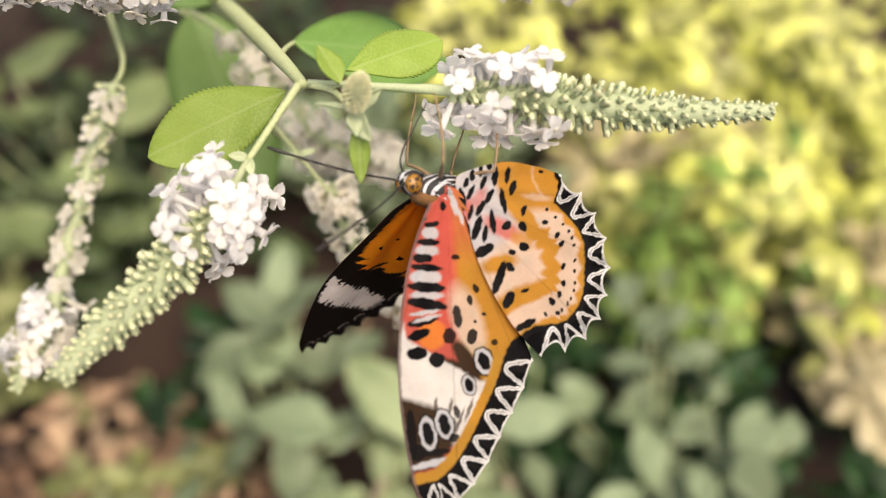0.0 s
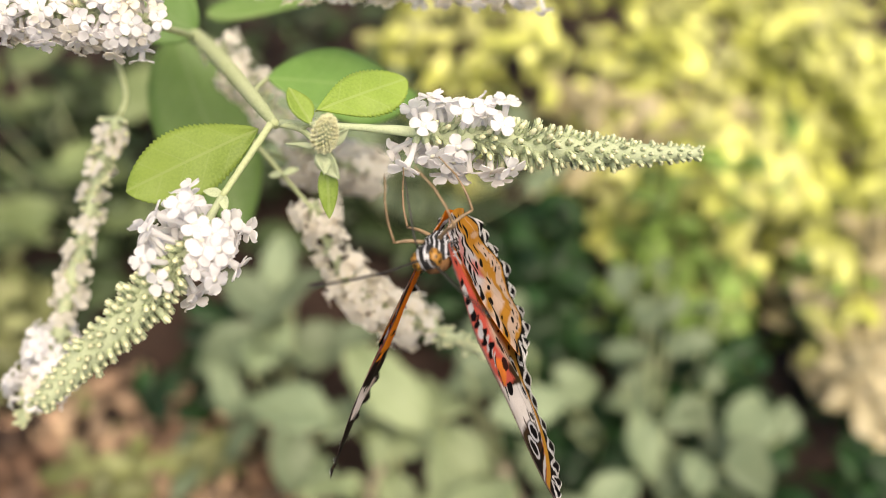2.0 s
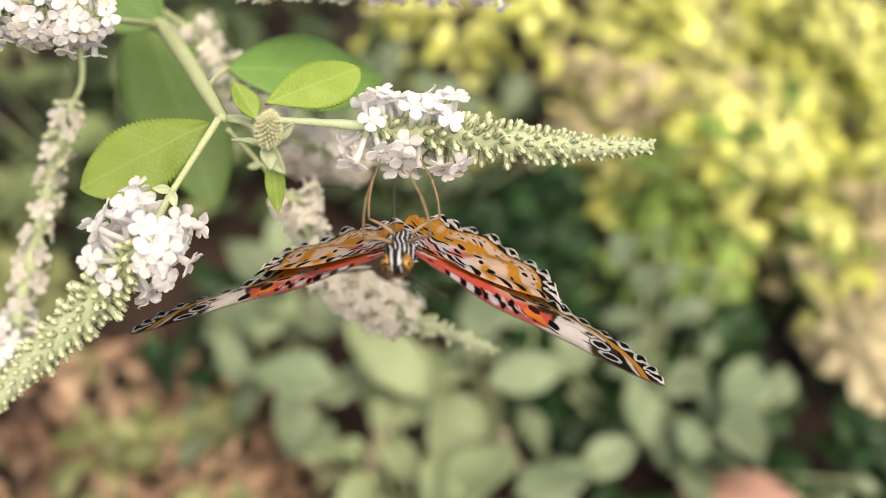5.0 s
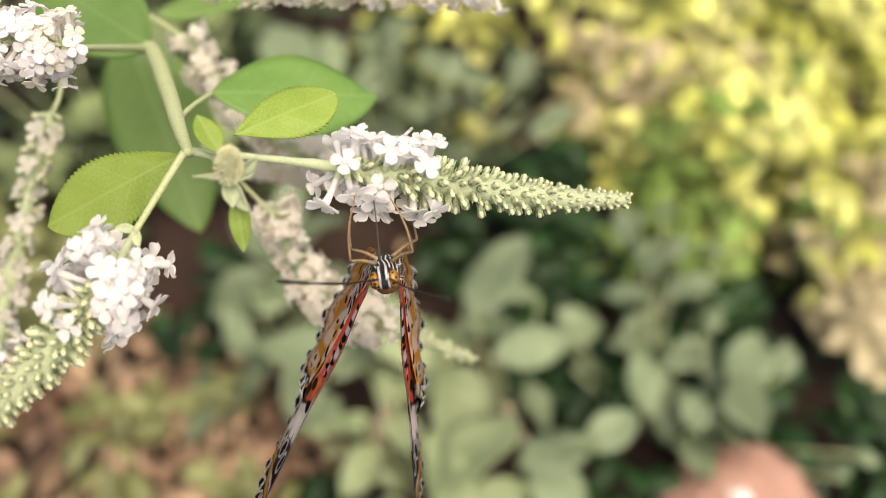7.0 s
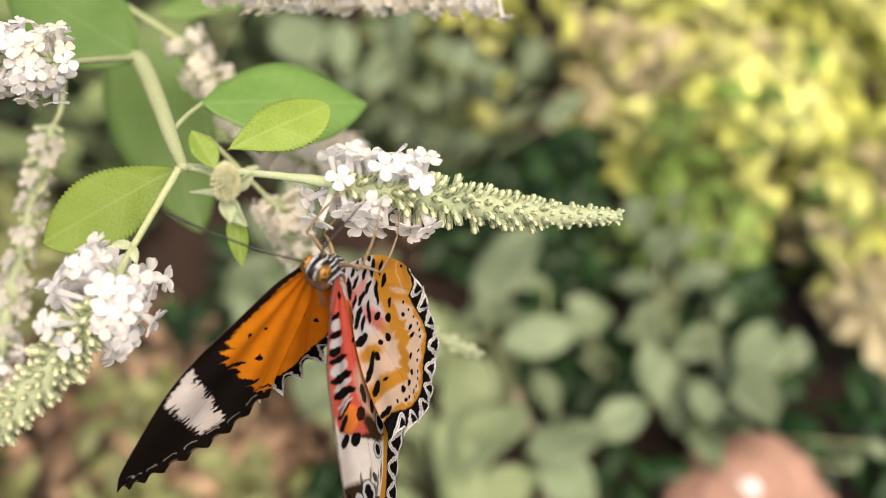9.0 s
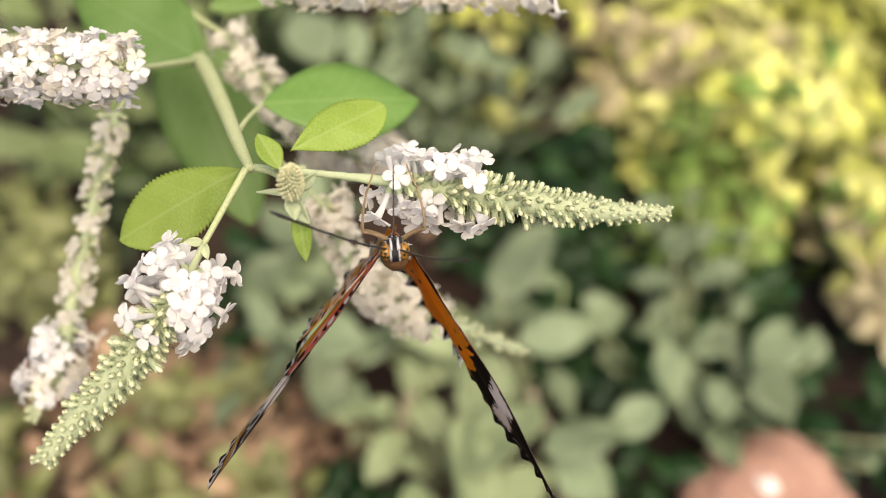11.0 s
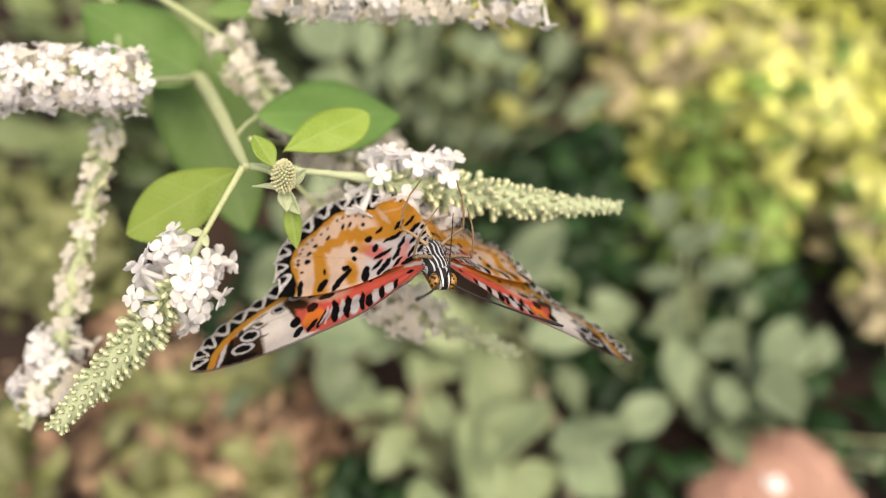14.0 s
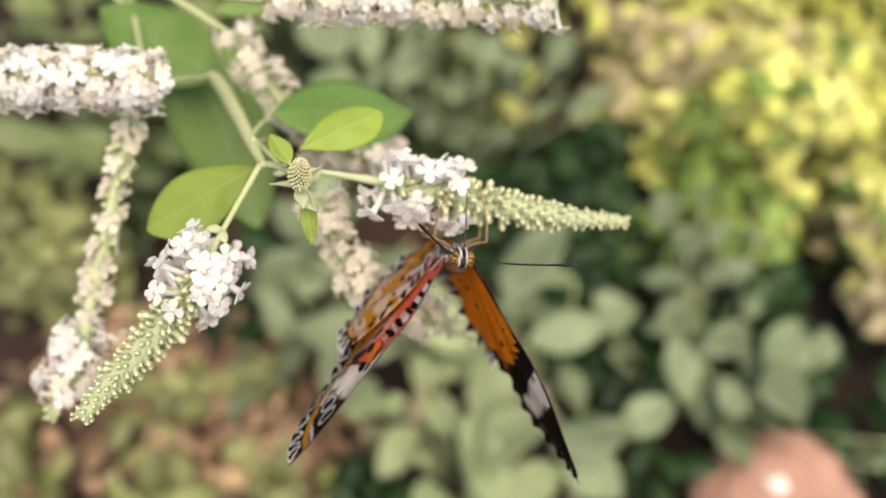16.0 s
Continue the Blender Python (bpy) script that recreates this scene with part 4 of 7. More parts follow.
def soft_ellipse(x, y, cx, cy, a, b, degrees, edge=1.3):
    """1 inside an ellipse on a wing chart, 0 outside."""
    c, s = math.cos(radians(degrees)), math.sin(radians(degrees))
    u, v = (x - cx) * c + (y - cy) * s, -(x - cx) * s + (y - cy) * c
    d = (1 - np.sqrt((u / a) ** 2 + (v / b) ** 2)) * min(a, b)
    return np.clip(d / edge + 0.5, 0, 1)


def paint(color, tone, mask):
    color += (np.array(tone) - color) * np.clip(mask, 0, 1)[:, None]


def ramp(v, a, b):
    return np.clip((v - a) / (b - a), 0, 1)


def ragged(x, y, amount=1.0):
    """Small uneven shifts, so that no edge of the pattern is drawn with a ruler."""
    dx = np.sin(x * 0.31 + y * 0.17) + 0.7 * np.sin(x * 0.09 - y * 0.43 + 1) + 0.5 * np.sin(x * 0.71 + y * 0.55 + 2)
    dy = np.sin(y * 0.29 - x * 0.21 + 3) + 0.7 * np.sin(y * 0.11 + x * 0.37) + 0.5 * np.sin(y * 0.67 - x * 0.61 + 5)
    return x + amount * dx, y + amount * dy


def dense(points, n):
    return np.array([(p.x, p.y) for p in glide([(a, b, 0) for a, b in points], n)])


def margin_of(arc, teeth, depth, n=360):
    """The toothed edge along an arc of a chart, and for any point its distance from the arc and its place along the teeth."""
    line = dense(arc, n)
    d = np.gradient(line, axis=0)
    normal = np.stack([d[:, 1], -d[:, 0]], 1) / np.linalg.norm(d, axis=1)[:, None]
    if ((line.mean(0) - (785, 345)) * normal.mean(0)).sum() > 0:
        normal = -normal
    s = np.linspace(0, teeth, n + 1)
    inwards = depth * np.abs(np.sin(np.pi * s)) ** 0.75
    return line, line + normal * inwards[:, None], s


def nearest(x, y, line, s):
    best, place = np.full(x.shape, 1e9), np.zeros(x.shape)
    for (a, b), k in zip(line, s):
        d = (x - a) ** 2 + (y - b) ** 2
        closer = d < best
        best, place = np.where(closer, d, best), np.where(closer, k, place)
    return np.sqrt(best), place


ORANGE, CORAL, WHITE = (0.56, 0.275, 0.04), (0.64, 0.115, 0.085), (0.78, 0.74, 0.72)
ASH, CREAM, INK = (0.60, 0.60, 0.64), (0.70, 0.56, 0.45), (0.004, 0.003, 0.004)
PEARL, FLAME, UMBER = (0.84, 0.83, 0.84), (0.98, 0.315, 0.022), (0.05, 0.025, 0.012)


def edge_pattern(color, x, y, d, s, width, depth, cell=50):
    """The black border with white zigzag lines."""
    tri = 1 - np.abs(2 * (s % 1) - 1)
    width = width * np.clip((s.max() - s) / 0.5 + 0.3, 0.3, 1) if depth > 15 else width
    paint(color, INK, 1 - ramp(d, width - 2, width + 2))
    edge = depth * np.abs(np.sin(np.pi * s)) ** 0.75
    bow = np.sin(tri * np.pi / 2)
    zig = 3 + (width - 12) * bow ** 1.25
    slope = (width - 12) * 1.25 * bow ** 0.25 * np.cos(tri * np.pi / 2) * np.pi / cell
    off = np.abs(d - zig) / np.sqrt(1 + slope ** 2)
    paint(color, PEARL, 1 - ramp(off, 3.2, 4.4))
    paint(color, INK, (1 - ramp(off, 0.4, 1.5)) * 0.6 * ramp(tri, 0.12, 0.3))
    paint(color, PEARL, (1 - ramp(d - edge, 2.6, 4.2)) * ramp(tri, 0.16, 0.3))


HIND_ARC = [(950, 642), (1010, 632), (1055, 594), (1082, 540), (1089, 475), (1078, 405), (1045, 353), (1000, 312)]
FORE_ARC = [(948, 645), (927, 708), (898, 765), (868, 820), (832, 868), (795, 897), (758, 905)]
HIND_SIDE = [(1000, 312), (945, 302), (880, 296), (806, 319), (795, 338)]
HIND_FRONT = [(795, 338), (812, 400), (835, 475), (868, 545), (905, 600), (950, 642)]
FORE_COSTA = [(758, 905), (735, 862), (716, 780), (704, 700), (701, 630), (706, 560), (718, 480), (738, 410), (760, 360), (778, 336)]
FORE_BACK = [(778, 336), (812, 352), (850, 430), (900, 540), (948, 645)]


def hind_under(x0, y0):
    line, _, s = margin_of(HIND_ARC, 9, 23)
    x, y = ragged(x0, y0, 0.6)
    d, s = nearest(x, y, line, s)
    cell = 1 - np.abs(2 * (s % 1) - 1)
    color = np.tile(np.array(ASH), (len(x), 1))
    paint(color, CREAM, (1 - ramp(d, 195, 225)) * ramp(np.hypot(x - 812, y - 350), 100, 125))
    paint(color, CORAL, soft_ellipse(x, y, 880, 415, 38, 16, 25, 10) * 0.8)
    paint(color, CORAL, soft_ellipse(x, y, 838, 362, 10, 22, 30, 8) * 0.6)
    paint(color, CORAL, soft_ellipse(x, y, 815, 385, 10, 26, 10, 8) * 0.8)
    paint(color, ORANGE, soft_ellipse(x, y, 872, 478, 34, 15, -15, 8))
    paint(color, ORANGE, soft_ellipse(x, y, 915, 436, 22, 13, 30, 8) * 0.7)
    paint(color, ORANGE, 1 - ramp(d, 126 + 10 * cell, 137 + 10 * cell))
    paint(color, CREAM, (1 - ramp(d, 94 + 13 * cell, 101 + 13 * cell)))
    paint(color, ORANGE, 1 - ramp(d, 58 + 9 * cell, 65 + 9 * cell))
    paint(color, ORANGE, ramp(x, 885, 905) * (1 - ramp(y + (x - 890) * 0.06, 375, 392)) * ramp(d, 60, 66))
    paint(color, CREAM, soft_ellipse(x, y, 945, 358, 26, 6, 5, 4) * 0.6)
    # dots in rows along the border
    for at, size in ((74, 3.0), (96, 5.0)):
        for k in range(8):
            for off in ((0.28, 0.72) if at < 90 else (0.5,)):
                i = int((k + off) / 8 * 360)
                a, b = line[max(i - 2, 0)], line[min(i + 2, 360)]
                t = (b - a) / np.linalg.norm(b - a)
                px, py = line[i] + at * np.array([t[1], -t[0]])
                if py > 345 and px > 905:
                    paint(color, INK, soft_ellipse(x, y, px, py, size * 1.35, size * 0.9, 70 + 11 * k, 1.5))
    marks = [(807, 365, 19, 6, 80), (813, 412, 17, 5, 75), (833, 415, 21, 6, 110), (840, 380, 14, 5, 120), (857, 358, 14, 5, 118),
             (868, 322, 17, 5, 95), (891, 320, 15, 4, 98), (900, 342, 13, 5, 110), (882, 366, 21, 5, 80), (862, 404, 20, 5, 85)]
    marks += [(845, 455, 19, 8, 150), (888, 410, 10, 6, 145), (917, 411, 9, 6, 60), (920, 382, 10, 4, 115), (919, 447, 9, 7, 0),
              (896, 457, 6, 4, 20), (893, 483, 9, 6, 60), (872, 503, 29, 7, 112), (888, 541, 15, 8, 120)]
    marks += [(920, 525, 7, 3, 150), (918, 585, 20, 6, 155), (955, 310, 4, 3, 0)]
    marks += [(826, 322, 10, 4, 100), (842, 313, 11, 4, 95), (858, 303, 8, 4, 95), (815, 335, 9, 4, 110)]
    marks += [(823, 352, 14, 4, 118), (846, 334, 13, 4, 115), (822, 388, 13, 4, 105), (848, 425, 14, 4, 100)]
    for cx, cy, a, b, deg in marks:
        paint(color, INK, soft_ellipse(x, y, cx, cy, a * 1.12, b * 1.15, deg))
    edge_pattern(color, x, y, d, s, 56, 23)
    return color


def fore_under(x0, y0):
    line, _, s = margin_of(FORE_ARC, 8, 7)
    x, y = ragged(x0, y0, 0.6)
    d, s = nearest(x, y, line, s)
    color = np.tile(np.array(ORANGE), (len(x), 1))
    paint(color, CORAL, 1 - ramp(x - 0.08 * (y - 345), 784, 802))
    paint(color, CORAL, (1 - ramp(y, 420, 480)) * 0.55)
    for m in ((800, 372, 6, 18, -15), (812, 392, 4, 15, -18), (792, 352, 4, 12, -10)):
        paint(color, ASH, soft_ellipse(x, y, *m, 2))
    paint(color, CREAM, soft_ellipse(x, y, 826, 575, 28, 66, -20, 14) * 0.9)
    paint(color, FLAME, soft_ellipse(x, y, 762, 598, 26, 26, 0, 8) * 0.6)
    # pale steps and black bars in the cell along the front edge
    for m in ((757, 422, 15, 11, 0), (752, 453, 21, 10, 0), (750, 499, 28, 14, 0), (752, 530, 30, 8, 0)):
        paint(color, ASH, soft_ellipse(x, y, *m, 3))
    bars = [(749, 376, 5, 8, 0), (779, 375, 5, 8, 0), (742, 397, 7, 5, 0), (759, 407, 14, 5, 170), (753, 438, 22, 6, 0), (744, 466, 18, 8, 0),
            (751, 482, 29, 6.5, 3), (751, 516, 34, 9, 3), (752, 545, 36, 10, 8), (745, 575, 29, 8, -12), (738, 598, 22, 9, -18)]
    for m in bars:
        paint(color, INK, soft_ellipse(x, y, *m))
    for m in ((748, 560, 28, 4, -8), (752, 570, 26, 4, -14)):
        paint(color, ASH, soft_ellipse(x, y, *m))
    for m in ((802, 463, 9, 5, 170), (841, 517, 5, 8, -20), (830, 538, 5, 9, -10), (806, 566, 8, 20, -8), (792, 600, 11, 14, 0), (834, 601, 10, 14, 15), (856, 562, 4, 3, 0), (840, 575, 4, 3, 0)):
        paint(color, INK, soft_ellipse(x, y, *m) * 0.95)
    # the white band, the dark apex and its ringed spots
    paint(color, UMBER, ramp(y - 0.25 * (x - 780), 632, 640) * (1 - ramp(x, 845, 860)) * ramp(d, 70, 78))
    band = ramp(y - 0.55 * (x - 712), 600, 606) * (1 - ramp(y - 0.30 * (x - 712), 700, 712))
    paint(color, WHITE, band * ramp(d, 62, 70))
    paint(color, WHITE, soft_ellipse(x, y, 822, 712, 52, 40, 25, 8) * ramp(d, 60, 68))
    paint(color, WHITE, soft_ellipse(x, y, 711, 640, 8, 60, -3, 3))
    paint(color, WHITE, soft_ellipse(x, y, 838, 738, 64, 24, 118, 8) * ramp(d, 60, 68))
    for m in ((812, 745, 3, 22, 20), (828, 728, 3, 20, 22), (795, 722, 3, 14, 10), (770, 718, 3, 12, 5)):
        paint(color, UMBER, soft_ellipse(x, y, *m, 2) * 0.8)
    for m in ((736, 630, 19, 11, 0), (771, 641, 14, 13, 15)):
        paint(color, INK, soft_ellipse(x, y, *m))
    paint(color, UMBER, soft_ellipse(x, y, 822, 640, 14, 40, -35, 6))
    for cx, cy, a, b, deg in ((857, 645, 17, 24, -25), (757, 768, 15, 30, -12), (785, 752, 15, 26, -15), (882, 665, 10, 18, 20), (828, 685, 12, 18, -20)):
        paint(color, INK, soft_ellipse(x, y, cx, cy, a * 1.2, b * 1.15, deg, 2) * 0.8)
        paint(color, ASH, soft_ellipse(x, y, cx, cy, a, b, deg, 2))
        paint(color, INK, soft_ellipse(x, y, cx, cy, a * 0.62, b * 0.7, deg, 2))
    for m in ((885, 625, 5, 8, -20), (876, 612, 6, 5, 0), (806, 730, 5, 12, -15), (802, 775, 9, 7, 0), (728, 770, 9, 45, -5), (770, 800, 26, 6, -8), (740, 800, 12, 14, 0)):
        paint(color, INK, soft_ellipse(x, y, *m) * 0.92)
    paint(color, ASH, soft_ellipse(x, y, 765, 818, 46, 6, -12, 3))
    paint(color, ORANGE, (1 - ramp(d, 70, 75)) * ramp(y, 560, 575))
    edge_pattern(color, x, y, d, s, 54, 7, 44)
    paint(color, (0.20, 0.14, 0.13), (1 - ramp(x - np.interp(y, [p[1] for p in FORE_COSTA[::-1]], [p[0] for p in FORE_COSTA[::-1]]), 3, 6)) * 0.8)
    return color


def fore_upper(x0, y0):
    line, _, s = margin_of(FORE_ARC, 8, 7)
    x, y = ragged(x0, y0, 1.6)
    d, s = nearest(x, y, line, s)
    costa = x - np.interp(y, [p[1] for p in FORE_COSTA[::-1]], [p[0] for p in FORE_COSTA[::-1]])
    color = np.tile(np.array((0.014, 0.010, 0.009)), (len(x), 1))
    saw = 20 * np.abs(((y * 0.045 + x * 0.012) % 1) * 2 - 1) * (0.55 + 0.45 * np.sin(x * 0.09 + y * 0.05))
    reach = ramp(costa - 0.09 * np.maximum(y - 400, 0) - saw * ramp(y, 430, 520), 11, 17) * (1 - ramp(y - 0.35 * (x - 720) + saw * 1.9, 572, 579))
    paint(color, FLAME, reach * ramp(d + saw * 0.5, 24, 31))
    paint(color, (0.40, 0.12, 0.02), (1 - ramp(y, 350, 420)) * 0.35 * reach)
    for m in ((768, 520, 8, 4, 30), (800, 500, 7, 4, 20), (835, 560, 8, 5, 40)):
        paint(color, INK, soft_ellipse(x, y, *m))
    fringe = 22 * np.abs(((x * 0.07 + y * 0.02) % 1) * 2 - 1) * (0.6 + 0.4 * np.sin(x * 0.13))
    band = ramp(y - 0.55 * (x - 712) - fringe, 612, 618) * (1 - ramp(y - 0.42 * (x - 712) + fringe, 700, 708)) * (1 - ramp(x + fringe * 2, 885, 893))
    paint(color, (0.95, 0.88, 0.86), band * ramp(costa, 5, 9) * ramp(d - fringe * 0.4, 40, 46))
    dash = np.abs(np.sin(np.pi * s * 1.0))
    paint(color, (0.62, 0.52, 0.46), (1 - ramp(np.abs(d - 30 - 6 * dash), 2, 4)) * (dash > 0.55) * 0.6)
    paint(color, (0.62, 0.52, 0.46), (1 - ramp(np.abs(d - 10), 1.5, 3)) * (dash > 0.8) * 0.3)
    return color


def hind_upper(x0, y0):
    line, _, s = margin_of(HIND_ARC, 9, 23)
    x, y = ragged(x0, y0, 1.4)
    d, s = nearest(x, y, line, s)
    color = np.tile(np.array(FLAME), (len(x), 1))
    for m in ((900, 420, 8, 6, 0), (920, 470, 9, 6, 30), (890, 520, 9, 6, 40), (950, 400, 7, 5, 0)):
        paint(color, INK, soft_ellipse(x, y, *m))
    edge_pattern(color, x, y, d, s, 58, 23)
    return color


def wing_mesh(name, outline, under, upper, root, mirror, arc, step=1.35, camber=1.0):
    """A wing as one closed mesh: two skins 0.12 mm apart over an even grid, drawn to its outline, with pleats along the veins. +z is its upper side."""
    poly = np.array(outline)
    x0, y0 = poly.min(0) - 2 * step
    nx, ny = (np.ceil((poly.max(0) - poly.min(0)) / step) + 5).astype(int)
    gx, gy = np.meshgrid(x0 + step * np.arange(nx), y0 + step * np.arange(ny))
    px, py = gx.ravel().copy(), gy.ravel().copy()
    inside = np.zeros(px.shape, bool)
    for (ax, ay), (bx, by) in zip(poly, np.roll(poly, -1, 0)):
        if ay != by:
            inside ^= ((ay > py) != (by > py)) & (px < (bx - ax) * (py - ay) / (by - ay) + ax)
    grid = np.arange(nx * ny).reshape(ny, nx)
    cells = np.stack([grid[:-1, :-1], grid[:-1, 1:], grid[1:, 1:], grid[1:, :-1]], -1).reshape(-1, 4)
    cells = cells[inside[cells].any(1)]
    used = np.unique(cells)
    for i in used[~inside[used]]:
        a, b = poly, np.roll(poly, -1, 0)
        t = np.clip(((px[i] - a[:, 0]) * (b - a)[:, 0] + (py[i] - a[:, 1]) * (b - a)[:, 1]) / (((b - a) ** 2).sum(1) + 1e-9), 0, 1)
        q = a + t[:, None] * (b - a)
        k = ((q - (px[i], py[i])) ** 2).sum(1).argmin()
        px[i], py[i] = q[k]
    renumber = np.full(nx * ny, -1)
    renumber[used] = np.arange(len(used))
    cells, x, y = renumber[cells], px[used], py[used]
    n = len(used)
    p, q = (y - root[1]) * UNIT, -(x - root[0]) * UNIT
    r, angle = np.hypot(p, q), np.arctan2(q, p)
    z = 0.00035 * np.sin(angle * 17) * np.clip(r / 0.02, 0, 1) - camber * 0.15 * r ** 2
    margin, _, along = margin_of(*arc)
    d, s = nearest(x, y, margin, along)
    z += 0.00005 * arc[2] * np.cos(2 * np.pi * s) * np.clip(1 - d / 45, 0, 1)
    flip = -1 if mirror else 1
    top = np.stack([p * flip, q, z + 0.00006], 1)
    low = np.stack([p * flip, q, z - 0.00006], 1)
    edges = np.concatenate([cells[:, [k, (k + 1) % 4]] for k in range(4)])
    keys = {}
    for a, b in edges.tolist():
        keys[(a, b)] = True
    rim = [(a, b) for a, b in keys if (b, a) not in keys]
    quads = cells.tolist()
    if mirror:
        faces = [c[::-1] for c in quads] + [[i + n for i in c] for c in quads] + [[a, b, b + n, a + n] for a, b in rim]
    else:
        faces = quads + [[i + n for i in c[::-1]] for c in quads] + [[b, a, a + n, b + n] for a, b in rim]
    me = bpy.data.meshes.new(name)
    me.from_pydata(np.concatenate([top, low]).tolist(), [], faces)
    veins = 1 - 0.22 * (np.abs(np.sin(angle * 8.5 + 0.4)) < 0.035) * (r > 0.006)
    tones = np.concatenate([upper(x, y) * veins[:, None], under(x, y) * veins[:, None]])
    layer = me.color_attributes.new("pattern", "FLOAT_COLOR", "POINT")
    layer.data.foreach_set("color", np.concatenate([tones, np.ones((2 * n, 1))], 1).ravel())
    me.materials.append(WING)
    me.polygons.foreach_set("use_smooth", [True] * len(me.polygons))
    me.update()
    return me


def fore_outline():
    _, edge, _ = margin_of(FORE_ARC, 8, 7)
    return np.concatenate([edge[:-1], dense(FORE_COSTA, 60)[:-1], dense(FORE_BACK, 30)[:-1]]).tolist()


def hind_outline():
    _, edge, _ = margin_of(HIND_ARC, 9, 23)
    return np.concatenate([edge[:-1], dense(HIND_SIDE, 24)[:-1], dense(HIND_FRONT, 30)[:-1]]).tolist()


def build_butterfly():
    """In its own space y points to the head, z to its back and x to its right."""
    fly = empty("butterfly")
    tagged(fly, "orange lacewing butterfly with black zigzag wing borders and white bands", "butterfly")
    v, f = blob((0, 0.0002, 0.0002), (0.0023, 0.0054, 0.0026), 26, 20, 0.06)
    mesh_object("thorax", v, f, [THORAX], fly, "black and white striped thorax")
    # fine hair on the chest and the wing roots, dark and pale in rows
    rnd = random.Random(5)
    verts, faces, slots = [], [], []
    for k in range(300):
        u, a = rnd.uniform(-0.95, 0.55), rnd.uniform(-2.4, 2.4)
        r = math.sqrt(1 - u * u)
        base = Vector((0.0022 * r * math.sin(a), 0.0002 + 0.0050 * u, 0.0002 - 0.0024 * r * math.cos(a)))
        lean = Vector((math.sin(a) * 0.9, -0.75 + rnd.uniform(-0.3, 0.3), -0.55 * math.cos(a))).normalized()
        long = rnd.uniform(0.0004, 0.0010)
        hv, hf = tube([base, base + lean * long * 0.6, base + lean * long + Vector((0, -0.0002, 0.0002))], [0.000075, 0.00006, 0.00002], 4, 2)
        n = len(verts)
        verts += hv
        faces += [tuple(i + n for i in q) for q in hf]
        slots += [int(math.sin(a * 7 + u) > 0.68)] * len(hf)
    mesh_object("chest_hair", verts, faces, [BLACK, HAIR], fly, "black and white hair-like scales", slots=slots)
    v, f = blob((0, 0.0012, 0.0012), (0.0021, 0.0046, 0.0020), 18, 14, 0.10)
    mesh_object("collar", v, f, [FUR], fly, "brown furry collar")
    v, f = tube([mm(0, -3.6, 0.8), mm(0, -8, 1.4), mm(0, -12, 1.6), mm(0, -15.5, 1.6)], [1.3 * MM, 1.5 * MM, 1.3 * MM, 0.5 * MM], 14, 24)
    mesh_object("abdomen", v, f, [ABDOMEN], fly, "slender orange abdomen")
    head = empty("head", pose(0, 0.0058, -0.0004))
    head.parent = fly
    v, f = blob((0, 0, 0), (0.0019, 0.0018, 0.0018), 20, 14, 0.06)
    mesh_object("skull", v, f, [HEAD], head)
    for side in (-1, 1):
        v, f = blob((side * 0.00135, 0.0004, 0.0001), (0.00100, 0.00142, 0.00142), 22, 14)
        mesh_object("eye", v, f, [EYE], head, "domed orange-brown eye with dark spots")
        v, f = tube([mm(side * 0.62, -1.6, -1.35), mm(side * 0.60, 0.2, -1.55), mm(side * 0.42, 1.7, -1.0), mm(side * 0.38, 2.3, -0.2)], [0.26 * MM, 0.45 * MM, 0.40 * MM, 0.12 * MM], 8, 12)
        mesh_object("palp", v, f, [PALP], head, "white-scaled palp")
    v, f = tube([mm(0, 1.2, -0.9), mm(0, 2.2, -3.5), mm(0.2, 0.6, -8), mm(0.3, -1.2, -12)], [0.17 * MM, 0.15 * MM, 0.12 * MM, 0.09 * MM], 6, 18)
    mesh_object("proboscis", v, f, [BLACK], head)
    # two pairs of walking legs that reach up to the flowers
    for side in (-1, 1):
        for y, out, fwd, up in ((1.6, 4.6, 2.2, 10.5), (-2.0, 5.4, -3.0, 9.5)):
            leg = empty("leg", Matrix.Translation(mm(side * 1.2, y, -1.8)))
            leg.parent = fly
            knee = mm(side * out * 0.8, fwd, -1.6)
            v, f = tube([mm(0, 0, 0), knee * 0.5 + mm(0, 0, -0.3), knee], [0.36 * MM, 0.29 * MM, 0.21 * MM], 8, 8)
            mesh_object("femur", v, f, [LEG], leg)
            ankle = knee + mm(-side * 1.0, fwd * 0.25, -up * 0.62)
            v, f = tube([knee, knee.lerp(ankle, 0.5) + mm(side * 0.25, 0, 0), ankle], [0.21 * MM, 0.20 * MM, 0.15 * MM], 8, 8)
            mesh_object("tibia", v, f, [LEG], leg)
            v, f = tube([ankle, ankle + mm(-side * 0.9, 0.2, -up * 0.2), ankle + mm(-side * 1.5, 0.5, -up * 0.36)], [0.15 * MM, 0.13 * MM, 0.10 * MM], 7, 8)
            mesh_object("tarsus", v, f, [LEG], leg)
    moving = {}
    for side, key in ((1, "right"), (-1, "left")):
        me = wing_mesh("forewing", fore_outline(), fore_under, fore_upper, (785, 345), side < 0, (FORE_ARC, 8, 7))
        moving["forewing_" + key] = place_part("forewing", me, Matrix(), fly, "orange forewing with black tip, white band and zigzag border")
        me = wing_mesh("hindwing", hind_outline(), hind_under, hind_upper, (785, 345), side < 0, (HIND_ARC, 9, 23))
        moving["hindwing_" + key] = place_part("hindwing", me, Matrix.Translation((0, 0, 0)), fly, "rounded hindwing with orange and cream bands and black spots")
